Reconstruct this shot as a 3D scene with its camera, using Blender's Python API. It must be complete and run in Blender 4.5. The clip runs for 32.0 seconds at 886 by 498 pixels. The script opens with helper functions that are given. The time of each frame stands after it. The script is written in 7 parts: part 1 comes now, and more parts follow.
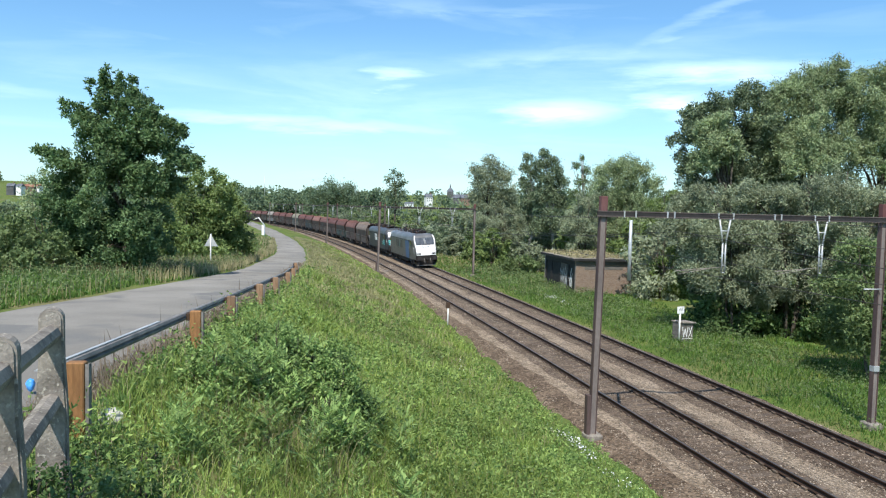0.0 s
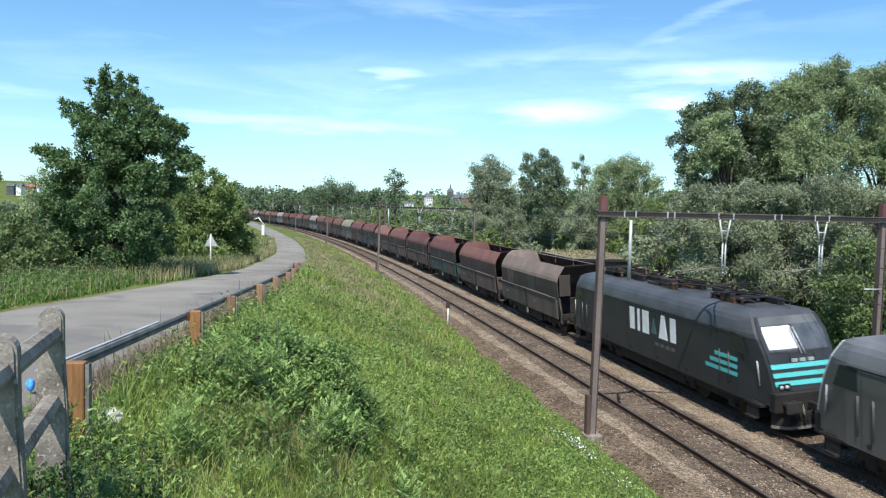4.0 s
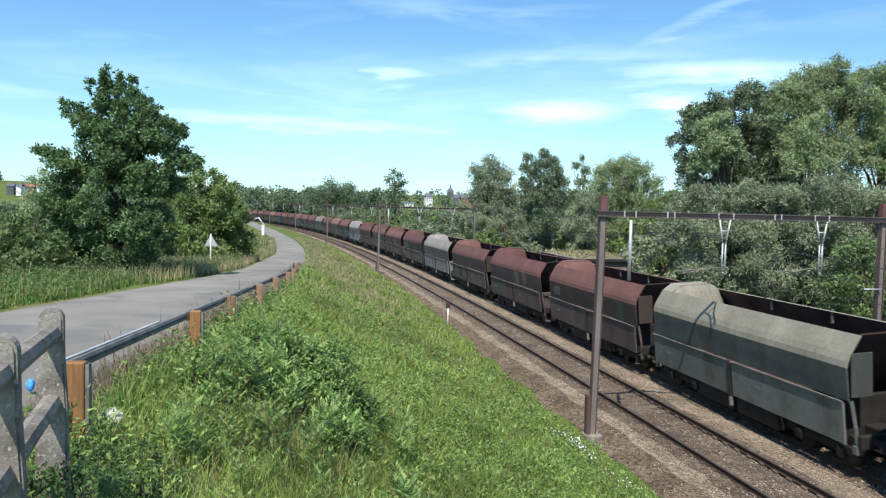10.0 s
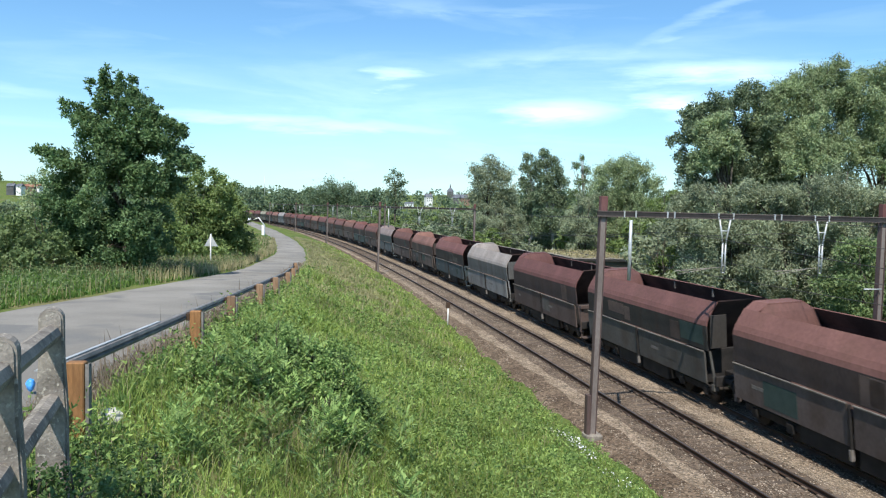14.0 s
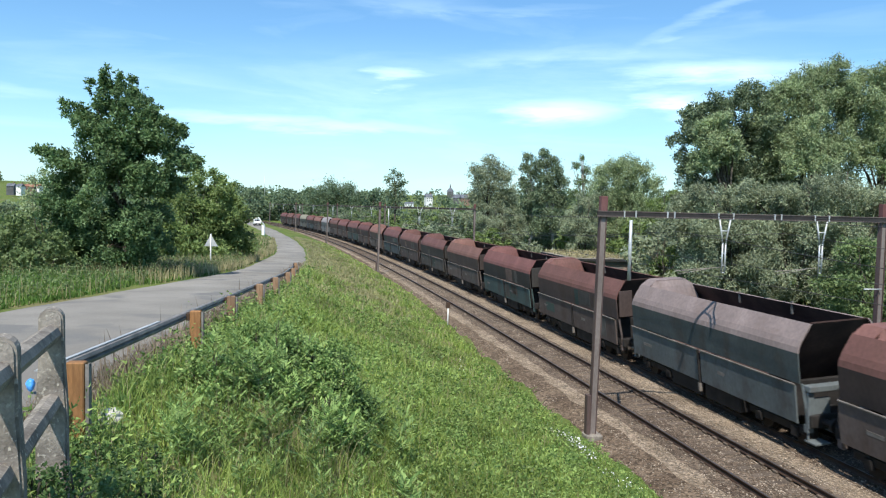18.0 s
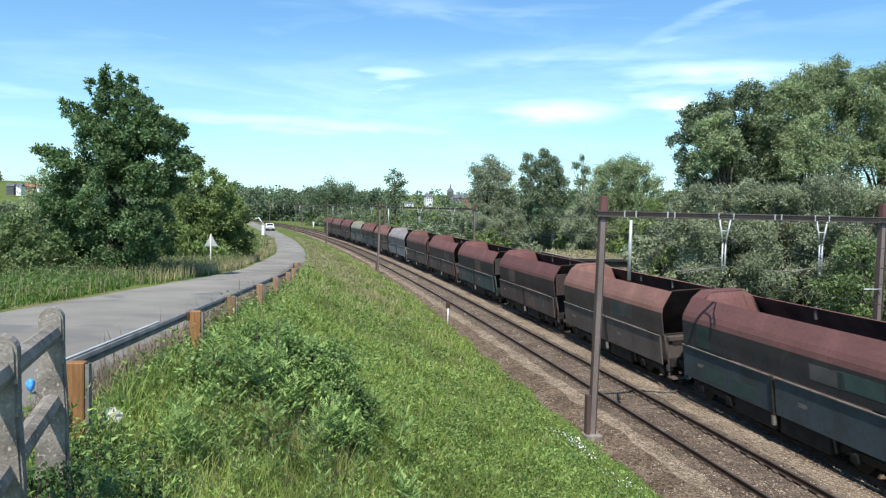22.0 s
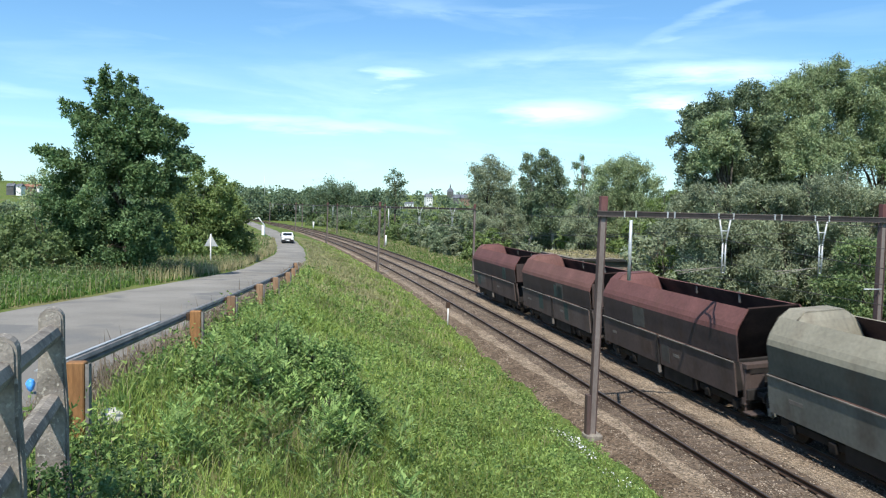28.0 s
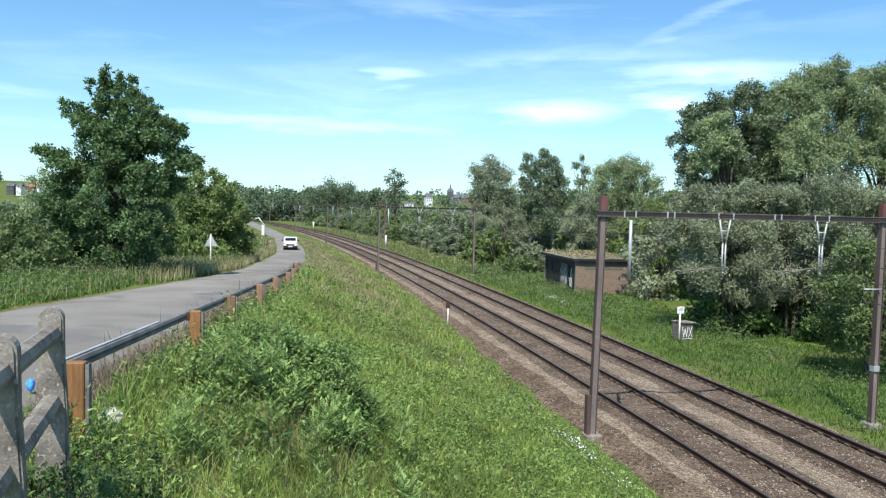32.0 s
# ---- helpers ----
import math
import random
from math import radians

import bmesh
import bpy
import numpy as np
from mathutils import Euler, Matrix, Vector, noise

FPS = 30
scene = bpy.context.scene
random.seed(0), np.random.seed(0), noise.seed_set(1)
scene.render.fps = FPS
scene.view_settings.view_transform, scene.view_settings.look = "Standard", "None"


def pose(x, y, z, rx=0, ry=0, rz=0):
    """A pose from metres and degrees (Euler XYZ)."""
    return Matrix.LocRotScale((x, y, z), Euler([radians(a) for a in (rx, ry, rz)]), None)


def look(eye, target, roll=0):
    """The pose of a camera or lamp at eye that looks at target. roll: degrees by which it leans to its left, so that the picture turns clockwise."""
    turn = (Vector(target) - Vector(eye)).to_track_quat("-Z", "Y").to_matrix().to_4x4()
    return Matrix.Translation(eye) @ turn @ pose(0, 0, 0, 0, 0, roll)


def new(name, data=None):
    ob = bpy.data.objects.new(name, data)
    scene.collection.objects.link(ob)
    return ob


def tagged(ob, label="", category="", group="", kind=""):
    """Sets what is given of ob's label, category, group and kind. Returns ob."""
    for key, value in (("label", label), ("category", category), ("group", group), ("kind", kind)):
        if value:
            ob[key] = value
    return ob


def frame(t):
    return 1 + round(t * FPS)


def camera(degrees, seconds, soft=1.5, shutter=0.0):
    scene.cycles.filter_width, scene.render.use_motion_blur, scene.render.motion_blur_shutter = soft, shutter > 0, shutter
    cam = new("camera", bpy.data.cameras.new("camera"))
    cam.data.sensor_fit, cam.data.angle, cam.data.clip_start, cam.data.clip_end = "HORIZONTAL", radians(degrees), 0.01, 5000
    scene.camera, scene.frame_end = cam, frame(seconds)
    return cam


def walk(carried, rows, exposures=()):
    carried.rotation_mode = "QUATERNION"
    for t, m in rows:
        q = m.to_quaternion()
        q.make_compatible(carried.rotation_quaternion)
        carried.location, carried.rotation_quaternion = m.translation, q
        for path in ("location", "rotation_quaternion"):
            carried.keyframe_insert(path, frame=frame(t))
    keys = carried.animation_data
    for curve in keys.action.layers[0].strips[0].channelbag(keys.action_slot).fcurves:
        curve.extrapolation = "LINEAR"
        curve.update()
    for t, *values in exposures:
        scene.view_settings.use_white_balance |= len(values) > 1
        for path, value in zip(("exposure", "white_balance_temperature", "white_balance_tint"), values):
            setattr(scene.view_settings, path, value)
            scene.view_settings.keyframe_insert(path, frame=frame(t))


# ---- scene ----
cam = camera(62.556, 32.0, soft=1.2, shutter=0.12)
EYE = (0.0, 0.0, 6.997)
AIM = look(EYE, (0.0, 100.0, 6.997 - 5.627), 1.362)
walk(cam, [(0.0, AIM), (32.0, AIM)])

# ---- light ----
SUN_DIR = Vector((-0.199, -0.980, 0.0)).normalized()
SUN_EL = radians(55)
world = bpy.data.worlds.new("world")
scene.world = world
world.use_nodes = True
wn, wl = world.node_tree.nodes, world.node_tree.links
wn.clear()


def wmath(op, a, b=None, clamp=False):
    n = wn.new("ShaderNodeMath")
    n.operation, n.use_clamp = op, clamp
    for i, v in enumerate((a, b)):
        if v is None:
            continue
        if isinstance(v, (int, float)):
            n.inputs[i].default_value = v
        else:
            wl.new(v, n.inputs[i])
    return n.outputs[0]


def build_sky():
    sky = wn.new("ShaderNodeTexSky")
    sky.sky_type, sky.sun_disc = "NISHITA", False
    sky.sun_elevation = SUN_EL
    sky.sun_rotation = math.atan2(SUN_DIR.x, SUN_DIR.y)
    sky.altitude, sky.air_density, sky.dust_density, sky.ozone_density = 50, 1.0, 0.6, 1.6
    co = wn.new("ShaderNodeTexCoord")
    sep = wn.new("ShaderNodeSeparateXYZ")
    wl.new(co.outputs["Generated"], sep.inputs[0])
    x, y, z = sep.outputs
    az = wmath("ARCTAN2", x, y)
    el = wmath("ARCSINE", z)
    # wispy structure, stretched sideways
    mp = wn.new("ShaderNodeMapping")
    mp.inputs["Scale"].default_value = (3.0, 3.0, 16.0)
    mp.inputs["Rotation"].default_value = (0.0, radians(6), 0.0)
    wl.new(co.outputs["Generated"], mp.inputs[0])
    nz = wn.new("ShaderNodeTexNoise")
    nz.inputs["Scale"].default_value, nz.inputs["Detail"].default_value = 1.6, 7
    nz.inputs["Roughness"].default_value, nz.inputs["Distortion"].default_value = 0.55, 0.6
    wl.new(mp.outputs[0], nz.inputs["Vector"])
    wob = wmath("SUBTRACT", nz.outputs["Fac"], 0.5)
    fine = wn.new("ShaderNodeMapping")
    fine.inputs["Scale"].default_value = (9.0, 9.0, 60.0)
    fine.inputs["Rotation"].default_value = (0.0, radians(-4), 0.0)
    wl.new(co.outputs["Generated"], fine.inputs[0])
    nf = wn.new("ShaderNodeTexNoise")
    nf.inputs["Scale"].default_value, nf.inputs["Detail"].default_value = 1.3, 6
    nf.inputs["Roughness"].default_value = 0.6
    wl.new(fine.outputs[0], nf.inputs["Vector"])
    streak = wmath("SUBTRACT", nf.outputs["Fac"], 0.5)
    total = wmath("MULTIPLY", wmath("SUBTRACT", nz.outputs["Fac"], 0.53, True), 0.5)
    # cirrus banks: azimuth, elevation, half widths (degrees), strength
    for a, e, w, h, k in ((8.8, 7.5, 4.6, 1.05, 0.75), (20.6, 9.9, 7.2, 1.15, 0.75), (16.6, 8.3, 2.6, 0.5, 0.7), (18.6, 7.6, 2.6, 0.8, 0.5), (-12.0, 6.1, 11.0, 0.6, 0.55), (-5.0, 8.0, 17.0, 4.0, 0.12), (15.0, 10.0, 12.0, 3.2, 0.16),
                          (-3.9, 10.5, 2.4, 0.5, 0.45), (-3.9, 9.2, 1.2, 0.35, 0.3), (20.0, 14.8, 6.0, 0.45, 0.2), (-32.0, 6.8, 5.0, 0.6, 0.3), (9.5, 11.5, 8.0, 0.8, 0.2), (5.0, 15.0, 7.0, 0.3, 0.12), (-2.5, 15.2, 5.0, 0.9, 0.12), (-24.0, 9.0, 7.0, 1.2, 0.14)):
        u = wmath("DIVIDE", wmath("ADD", wmath("SUBTRACT", az, radians(a)), wmath("MULTIPLY", streak, 0.10)), radians(w * 1.25))
        ev = wmath("ADD", wmath("ADD", el, wmath("MULTIPLY", wob, 0.045)), wmath("MULTIPLY", streak, 0.012))
        if a > 15 and e > 12:
            ev = wmath("SUBTRACT", ev, wmath("MULTIPLY", wmath("SUBTRACT", az, radians(a)), 0.42))
        v = wmath("DIVIDE", wmath("SUBTRACT", ev, radians(e)), radians(h * 1.25))
        d = wmath("ADD", wmath("MULTIPLY", u, u), wmath("MULTIPLY", v, v))
        g = wmath("SUBTRACT", 1.0, d, True)
        body = wmath("ADD", 0.70, wmath("ADD", wmath("MULTIPLY", wob, 1.6), wmath("MULTIPLY", streak, 1.6)), True)
        total = wmath("ADD", total, wmath("MULTIPLY", wmath("MULTIPLY", wmath("POWER", g, 1.3), k), body))
    # haze toward the horizon
    hz = wmath("SUBTRACT", 1.0, wmath("DIVIDE", wmath("ABSOLUTE", el), radians(15)), True)
    total = wmath("ADD", total, wmath("MULTIPLY", wmath("MULTIPLY", hz, hz), 0.27), True)
    tint = wn.new("ShaderNodeMixRGB")
    tint.blend_type = "MULTIPLY"
    tint.inputs[0].default_value = 1.0
    tint.inputs[2].default_value = (0.68, 1.00, 1.18, 1)
    wl.new(sky.outputs[0], tint.inputs[1])
    mix = wn.new("ShaderNodeMixRGB")
    mix.inputs[2].default_value = (7.7, 9.9, 11.2, 1)
    wl.new(total, mix.inputs[0])
    wl.new(tint.outputs[0], mix.inputs[1])
    bg = wn.new("ShaderNodeBackground")
    bg.inputs["Strength"].default_value = 0.124
    wl.new(mix.outputs[0], bg.inputs[0])
    out = wn.new("ShaderNodeOutputWorld")
    wl.new(bg.outputs[0], out.inputs[0])


build_sky()
sun = new("sun", bpy.data.lights.new("sun", "SUN"))
sun.data.energy, sun.data.angle, sun.data.color = 4.8, radians(0.55), (1.0, 0.95, 0.86)
to_sun = Vector((SUN_DIR.x * math.cos(SUN_EL), SUN_DIR.y * math.cos(SUN_EL), math.sin(SUN_EL)))
sun.matrix_world = look(to_sun * 60, (0, 0, 0))
scene.view_settings.exposure = 0.35


# ---- materials ----
def mat(name, c1, c2, scale=3.0, rough=0.75, metal=0.0, bump=0.25, fine=40.0, spec=0.3, rnd=0.0, island=0.0, trans=0.0, stretch=(1, 1, 1), depth=0.02, patch=None, pebbles=0.0):
    """Two-scale surface: broad stains between c1 and c2, fine grain, bump; rnd/island: spread of brightness between objects or loose pieces."""
    m = bpy.data.materials.new(name)
    m.use_nodes = True
    n, l = m.node_tree.nodes, m.node_tree.links
    b = n["Principled BSDF"]
    b.inputs["Roughness"].default_value, b.inputs["Metallic"].default_value = rough, metal
    b.inputs["Specular IOR Level"].default_value = spec
    co = n.new("ShaderNodeTexCoord")
    mp = n.new("ShaderNodeMapping")
    mp.inputs["Scale"].default_value = stretch
    l.new(co.outputs["Object"], mp.inputs[0])
    big = n.new("ShaderNodeTexNoise")
    big.inputs["Scale"].default_value, big.inputs["Detail"].default_value = scale, 6
    l.new(mp.outputs[0], big.inputs["Vector"])
    small = n.new("ShaderNodeTexNoise")
    small.inputs["Scale"].default_value, small.inputs["Detail"].default_value = fine, 4
    l.new(mp.outputs[0], small.inputs["Vector"])
    ramp = n.new("ShaderNodeValToRGB")
    ramp.color_ramp.elements[0].position, ramp.color_ramp.elements[1].position = 0.34, 0.66
    ramp.color_ramp.elements[0].color, ramp.color_ramp.elements[1].color = (*c1, 1), (*c2, 1)
    l.new(big.outputs["Fac"], ramp.inputs[0])
    col = ramp.outputs[0]
    if patch:
        vo = n.new("ShaderNodeTexNoise")
        vo.inputs["Scale"].default_value, vo.inputs["Detail"].default_value = patch[1], 3
        l.new(mp.outputs[0], vo.inputs["Vector"])
        mr = n.new("ShaderNodeMapRange")
        mr.inputs[1].default_value, mr.inputs[2].default_value = patch[2], patch[2] + patch[3]
        l.new(vo.outputs["Fac"], mr.inputs[0])
        mx = n.new("ShaderNodeMixRGB")
        mx.inputs[2].default_value = (*patch[0], 1)
        l.new(mr.outputs[0], mx.inputs[0])
        l.new(col, mx.inputs[1])
        col = mx.outputs[0]
    gain = n.new("ShaderNodeMapRange")
    gain.inputs[3].default_value, gain.inputs[4].default_value = 0.65, 1.35
    l.new(small.outputs["Fac"], gain.inputs[0])
    val = gain.outputs[0]
    for amount, node, out in ((rnd, "ShaderNodeObjectInfo", "Random"), (island, "ShaderNodeNewGeometry", "Random Per Island")):
        if amount:
            g = n.new(node)
            r = n.new("ShaderNodeMapRange")
            r.inputs[3].default_value, r.inputs[4].default_value = 1 - amount, 1 + amount
            l.new(g.outputs[out], r.inputs[0])
            mu = n.new("ShaderNodeMath")
            mu.operation = "MULTIPLY"
            l.new(val, mu.inputs[0])
            l.new(r.outputs[0], mu.inputs[1])
            val = mu.outputs[0]
    height = small.outputs["Fac"]
    if pebbles:  # each pebble its own shade
        vo = n.new("ShaderNodeTexVoronoi")
        vo.inputs["Scale"].default_value = pebbles
        l.new(mp.outputs[0], vo.inputs["Vector"])
        sp = n.new("ShaderNodeSeparateColor")
        l.new(vo.outputs["Color"], sp.inputs[0])
        r = n.new("ShaderNodeMapRange")
        r.inputs[3].default_value, r.inputs[4].default_value = 0.45, 1.55
        l.new(sp.outputs[0], r.inputs[0])
        mu = n.new("ShaderNodeMath")
        mu.operation = "MULTIPLY"
        l.new(val, mu.inputs[0])
        l.new(r.outputs[0], mu.inputs[1])
        val = mu.outputs[0]
        inv = n.new("ShaderNodeMath")
        inv.operation = "SUBTRACT"
        inv.inputs[0].default_value = 1.0
        l.new(vo.outputs["Distance"], inv.inputs[1])
        height = inv.outputs[0]
    hs = n.new("ShaderNodeVectorMath")
    hs.operation = "SCALE"
    l.new(col, hs.inputs[0])
    l.new(val, hs.inputs["Scale"])
    l.new(hs.outputs[0], b.inputs["Base Color"])
    if bump:
        bp = n.new("ShaderNodeBump")
        bp.inputs["Strength"].default_value, bp.inputs["Distance"].default_value = bump, depth
        l.new(height, bp.inputs["Height"])
        l.new(bp.outputs[0], b.inputs["Normal"])
    if trans:
        tr = n.new("ShaderNodeBsdfTranslucent")
        l.new(hs.outputs[0], tr.inputs[0])
        ms = n.new("ShaderNodeMixShader")
        ms.inputs[0].default_value = trans
        l.new(b.outputs[0], ms.inputs[1])
        l.new(tr.outputs[0], ms.inputs[2])
        l.new(ms.outputs[0], n["Material Output"].inputs[0])
    return m


def leafmat(name, c1, c2, trans=0.3, rough=0.55):
    """Leaves: each loose leaf takes its own shade between c1 and c2."""
    m = bpy.data.materials.new(name)
    m.use_nodes = True
    n, l = m.node_tree.nodes, m.node_tree.links
    b = n["Principled BSDF"]
    b.inputs["Roughness"].default_value, b.inputs["Specular IOR Level"].default_value = rough, 0.3
    g = n.new("ShaderNodeNewGeometry")
    ramp = n.new("ShaderNodeValToRGB")
    ramp.color_ramp.elements[0].color, ramp.color_ramp.elements[1].color = (*c1, 1), (*c2, 1)
    l.new(g.outputs["Random Per Island"], ramp.inputs[0])
    co = n.new("ShaderNodeTexCoord")
    nz = n.new("ShaderNodeTexNoise")
    nz.inputs["Scale"].default_value = 0.5
    nz.inputs["Detail"].default_value = 3
    l.new(co.outputs["Object"], nz.inputs["Vector"])
    mr = n.new("ShaderNodeMapRange")
    mr.inputs[1].default_value, mr.inputs[2].default_value = 0.3, 0.7
    mr.inputs[3].default_value, mr.inputs[4].default_value = 0.7, 1.3
    l.new(nz.outputs["Fac"], mr.inputs[0])
    hs = n.new("ShaderNodeVectorMath")
    hs.operation = "SCALE"
    l.new(ramp.outputs[0], hs.inputs[0])
    l.new(mr.outputs[0], hs.inputs["Scale"])
    l.new(hs.outputs[0], b.inputs["Base Color"])
    tr = n.new("ShaderNodeBsdfTranslucent")
    l.new(hs.outputs[0], tr.inputs[0])
    ms = n.new("ShaderNodeMixShader")
    ms.inputs[0].default_value = trans
    l.new(b.outputs[0], ms.inputs[1])
    l.new(tr.outputs[0], ms.inputs[2])
    l.new(ms.outputs[0], n["Material Output"].inputs[0])
    return m


M = {}
M["soil"] = mat("meadow_soil", (0.065, 0.115, 0.022), (0.14, 0.17, 0.045), 0.35, 0.95, bump=0.6, fine=9, spec=0.1, depth=0.08, patch=((0.17, 0.16, 0.07), 0.12, 0.52, 0.12))
M["asphalt"] = mat("worn_asphalt", (0.196, 0.183, 0.162), (0.275, 0.257, 0.229), 0.35, 0.95, bump=0.35, fine=60, spec=0.08, depth=0.01, patch=((0.17, 0.165, 0.155), 0.5, 0.56, 0.08))
M["ballast"] = mat("ballast", (0.19, 0.142, 0.098), (0.32, 0.25, 0.18), 0.7, 0.9, bump=1.0, fine=5, spec=0.2, depth=0.05, pebbles=17)
M["stone"] = mat("ballast_stone", (0.14, 0.110, 0.082), (0.30, 0.245, 0.19), 2.0, 0.9, bump=0.2, fine=30, island=0.6)
M["bed"] = mat("oil_darkened_ballast", (0.095, 0.067, 0.047), (0.172, 0.128, 0.092), 0.7, 0.9, bump=1.0, fine=5, spec=0.2, depth=0.05, pebbles=19)
M["sleeper"] = mat("dusty_sleeper", (0.092, 0.068, 0.050), (0.14, 0.106, 0.080), 3, 0.85, bump=0.3, fine=30, rnd=0.25)
M["rail"] = mat("rusty_rail", (0.045, 0.026, 0.018), (0.075, 0.045, 0.03), 2, 0.7, metal=0.2, bump=0.1, fine=60)
M["railhead"] = mat("worn_rail_head", (0.16, 0.14, 0.13), (0.22, 0.20, 0.19), 2, 0.45, metal=0.8, bump=0.05, fine=60)
M["mast"] = mat("rusty_mast_steel", (0.085, 0.058, 0.054), (0.14, 0.095, 0.085), 1.2, 0.75, metal=0.2, bump=0.15, fine=30, stretch=(1, 1, 0.25))
M["mastweb"] = mat("weathered_web_steel", (0.15, 0.125, 0.115), (0.25, 0.215, 0.20), 1.2, 0.7, metal=0.2, bump=0.15, fine=30, stretch=(1, 1, 0.25))
M["flange"] = mat("rusty_flange_steel", (0.075, 0.062, 0.058), (0.14, 0.115, 0.105), 1.2, 0.75, metal=0.2, bump=0.1, fine=30)
M["masttop"] = mat("oxide_red_steel", (0.12, 0.05, 0.048), (0.17, 0.085, 0.08), 1.5, 0.8, bump=0.15, fine=30)
M["beam"] = mat("dark_beam_steel", (0.020, 0.019, 0.019), (0.045, 0.04, 0.039), 1.2, 0.75, metal=0.2, bump=0.1, fine=30)
M["galv"] = mat("galvanised_steel", (0.40, 0.42, 0.43), (0.55, 0.56, 0.56), 2, 0.5, metal=0.35, bump=0.08, fine=40)
M["wire"] = mat("tarnished_wire", (0.05, 0.05, 0.05), (0.09, 0.085, 0.08), 1, 0.6, metal=0.4, bump=0)
M["guard"] = mat("dull_guardrail_steel", (0.125, 0.116, 0.108), (0.24, 0.222, 0.205), 3, 0.6, metal=0.0, bump=0.05, fine=40)
M["cess"] = mat("brown_cess_gravel", (0.100, 0.070, 0.048), (0.180, 0.132, 0.092), 0.9, 0.95, bump=1.0, fine=5, spec=0.15, depth=0.05, pebbles=15)
M["concrete"] = mat("weathered_concrete", (0.15, 0.132, 0.113), (0.30, 0.268, 0.23), 5, 0.92, bump=0.6, fine=60, spec=0.15, depth=0.012, patch=((0.37, 0.34, 0.29), 34, 0.60, 0.05))
M["timber"] = mat("fresh_timber", (0.20, 0.098, 0.040), (0.33, 0.165, 0.066), 3, 0.75, bump=0.3, fine=25, stretch=(6, 6, 0.6), rnd=0.12)
M["white"] = mat("white_paint", (0.70, 0.71, 0.70), (0.82, 0.82, 0.80), 3, 0.5, bump=0.05)
M["dark"] = mat("dark_steel", (0.012, 0.011, 0.011), (0.03, 0.026, 0.024), 2, 0.8, bump=0.1)
M["wheel"] = mat("wheel_steel", (0.02, 0.016, 0.014), (0.04, 0.033, 0.028), 3, 0.6, metal=0.4, bump=0.1)
M["brick"] = mat("old_brick", (0.17, 0.11, 0.08), (0.25, 0.175, 0.13), 4, 0.9, bump=0.3, fine=30, rnd=0.3)
M["pale_stone"] = mat("pale_stone", (0.42, 0.40, 0.36), (0.60, 0.57, 0.52), 9, 0.9, bump=0.4, fine=40)
M["mortar"] = mat("mortar", (0.24, 0.21, 0.18), (0.33, 0.29, 0.25), 3, 0.95, bump=0.3, fine=40)
M["black"] = mat("black_paint", (0.015, 0.015, 0.016), (0.035, 0.034, 0.034), 2, 0.7)
M["bark"] = mat("bark", (0.06, 0.05, 0.038), (0.13, 0.11, 0.085), 5, 0.95, bump=0.8, fine=20, stretch=(4, 4, 0.8), depth=0.03)
M["weathered"] = mat("weathered_timber", (0.20, 0.12, 0.07), (0.30, 0.195, 0.125), 3, 0.85, bump=0.3, fine=25, stretch=(6, 6, 0.6), rnd=0.25)
M["plank"] = mat("grey_plank", (0.10, 0.092, 0.082), (0.17, 0.155, 0.14), 3, 0.9, bump=0.4, fine=25, stretch=(1, 1, 4))
M["birch"] = mat("pale_bark", (0.28, 0.27, 0.24), (0.46, 0.44, 0.40), 4, 0.9, bump=0.4, fine=12, stretch=(1, 1, 3))


def brick_mat():
    m = mat("brick_wall", (0.2, 0.13, 0.09), (0.2, 0.13, 0.09))
    n, l = m.node_tree.nodes, m.node_tree.links
    bt = n.new("ShaderNodeTexBrick")
    bt.inputs["Color1"].default_value, bt.inputs["Color2"].default_value = (0.235, 0.165, 0.12, 1), (0.165, 0.105, 0.075, 1)
    bt.inputs["Mortar"].default_value = (0.27, 0.235, 0.20, 1)
    bt.inputs["Scale"].default_value, bt.inputs["Mortar Size"].default_value = 1.0, 0.008
    bt.inputs["Brick Width"].default_value, bt.inputs["Row Height"].default_value = 0.22, 0.075
    co = n.new("ShaderNodeTexCoord")
    mp = n.new("ShaderNodeMapping")
    mp.inputs["Rotation"].default_value = (radians(90), 0, 0)
    l.new(co.outputs["Object"], mp.inputs[0])
    l.new(mp.outputs[0], bt.inputs["Vector"])
    l.new(bt.outputs["Color"], n["Principled BSDF"].inputs["Base Color"])
    return m


M["brickwall"] = brick_mat()
L = {}
L["oak"] = leafmat("oak_leaf", (0.060, 0.118, 0.044), (0.172, 0.262, 0.108), 0.30)
L["alder"] = leafmat("alder_leaf", (0.100, 0.146, 0.082), (0.240, 0.296, 0.172), 0.30)
L["hazel"] = leafmat("hazel_leaf", (0.112, 0.170, 0.050), (0.240, 0.312, 0.106), 0.32)
L["willow"] = leafmat("silver_willow_leaf", (0.156, 0.194, 0.110), (0.350, 0.388, 0.252), 0.30)
L["crack"] = leafmat("crack_willow_leaf", (0.180, 0.242, 0.116), (0.370, 0.440, 0.240), 0.28)
L["shrub"] = leafmat("shrub_leaf", (0.095, 0.146, 0.050), (0.190, 0.250, 0.100), 0.32)
L["weed"] = leafmat("weed_leaf", (0.046, 0.108, 0.018), (0.345, 0.465, 0.138), 0.34)
L["feather"] = leafmat("feathery_leaf", (0.056, 0.126, 0.027), (0.325, 0.450, 0.148), 0.30)
# dark green of nettles; also stands for shade under willows and in thickets
L["nettle"] = leafmat("nettle_shade_leaf", (0.042, 0.090, 0.025), (0.150, 0.235, 0.080), 0.32)
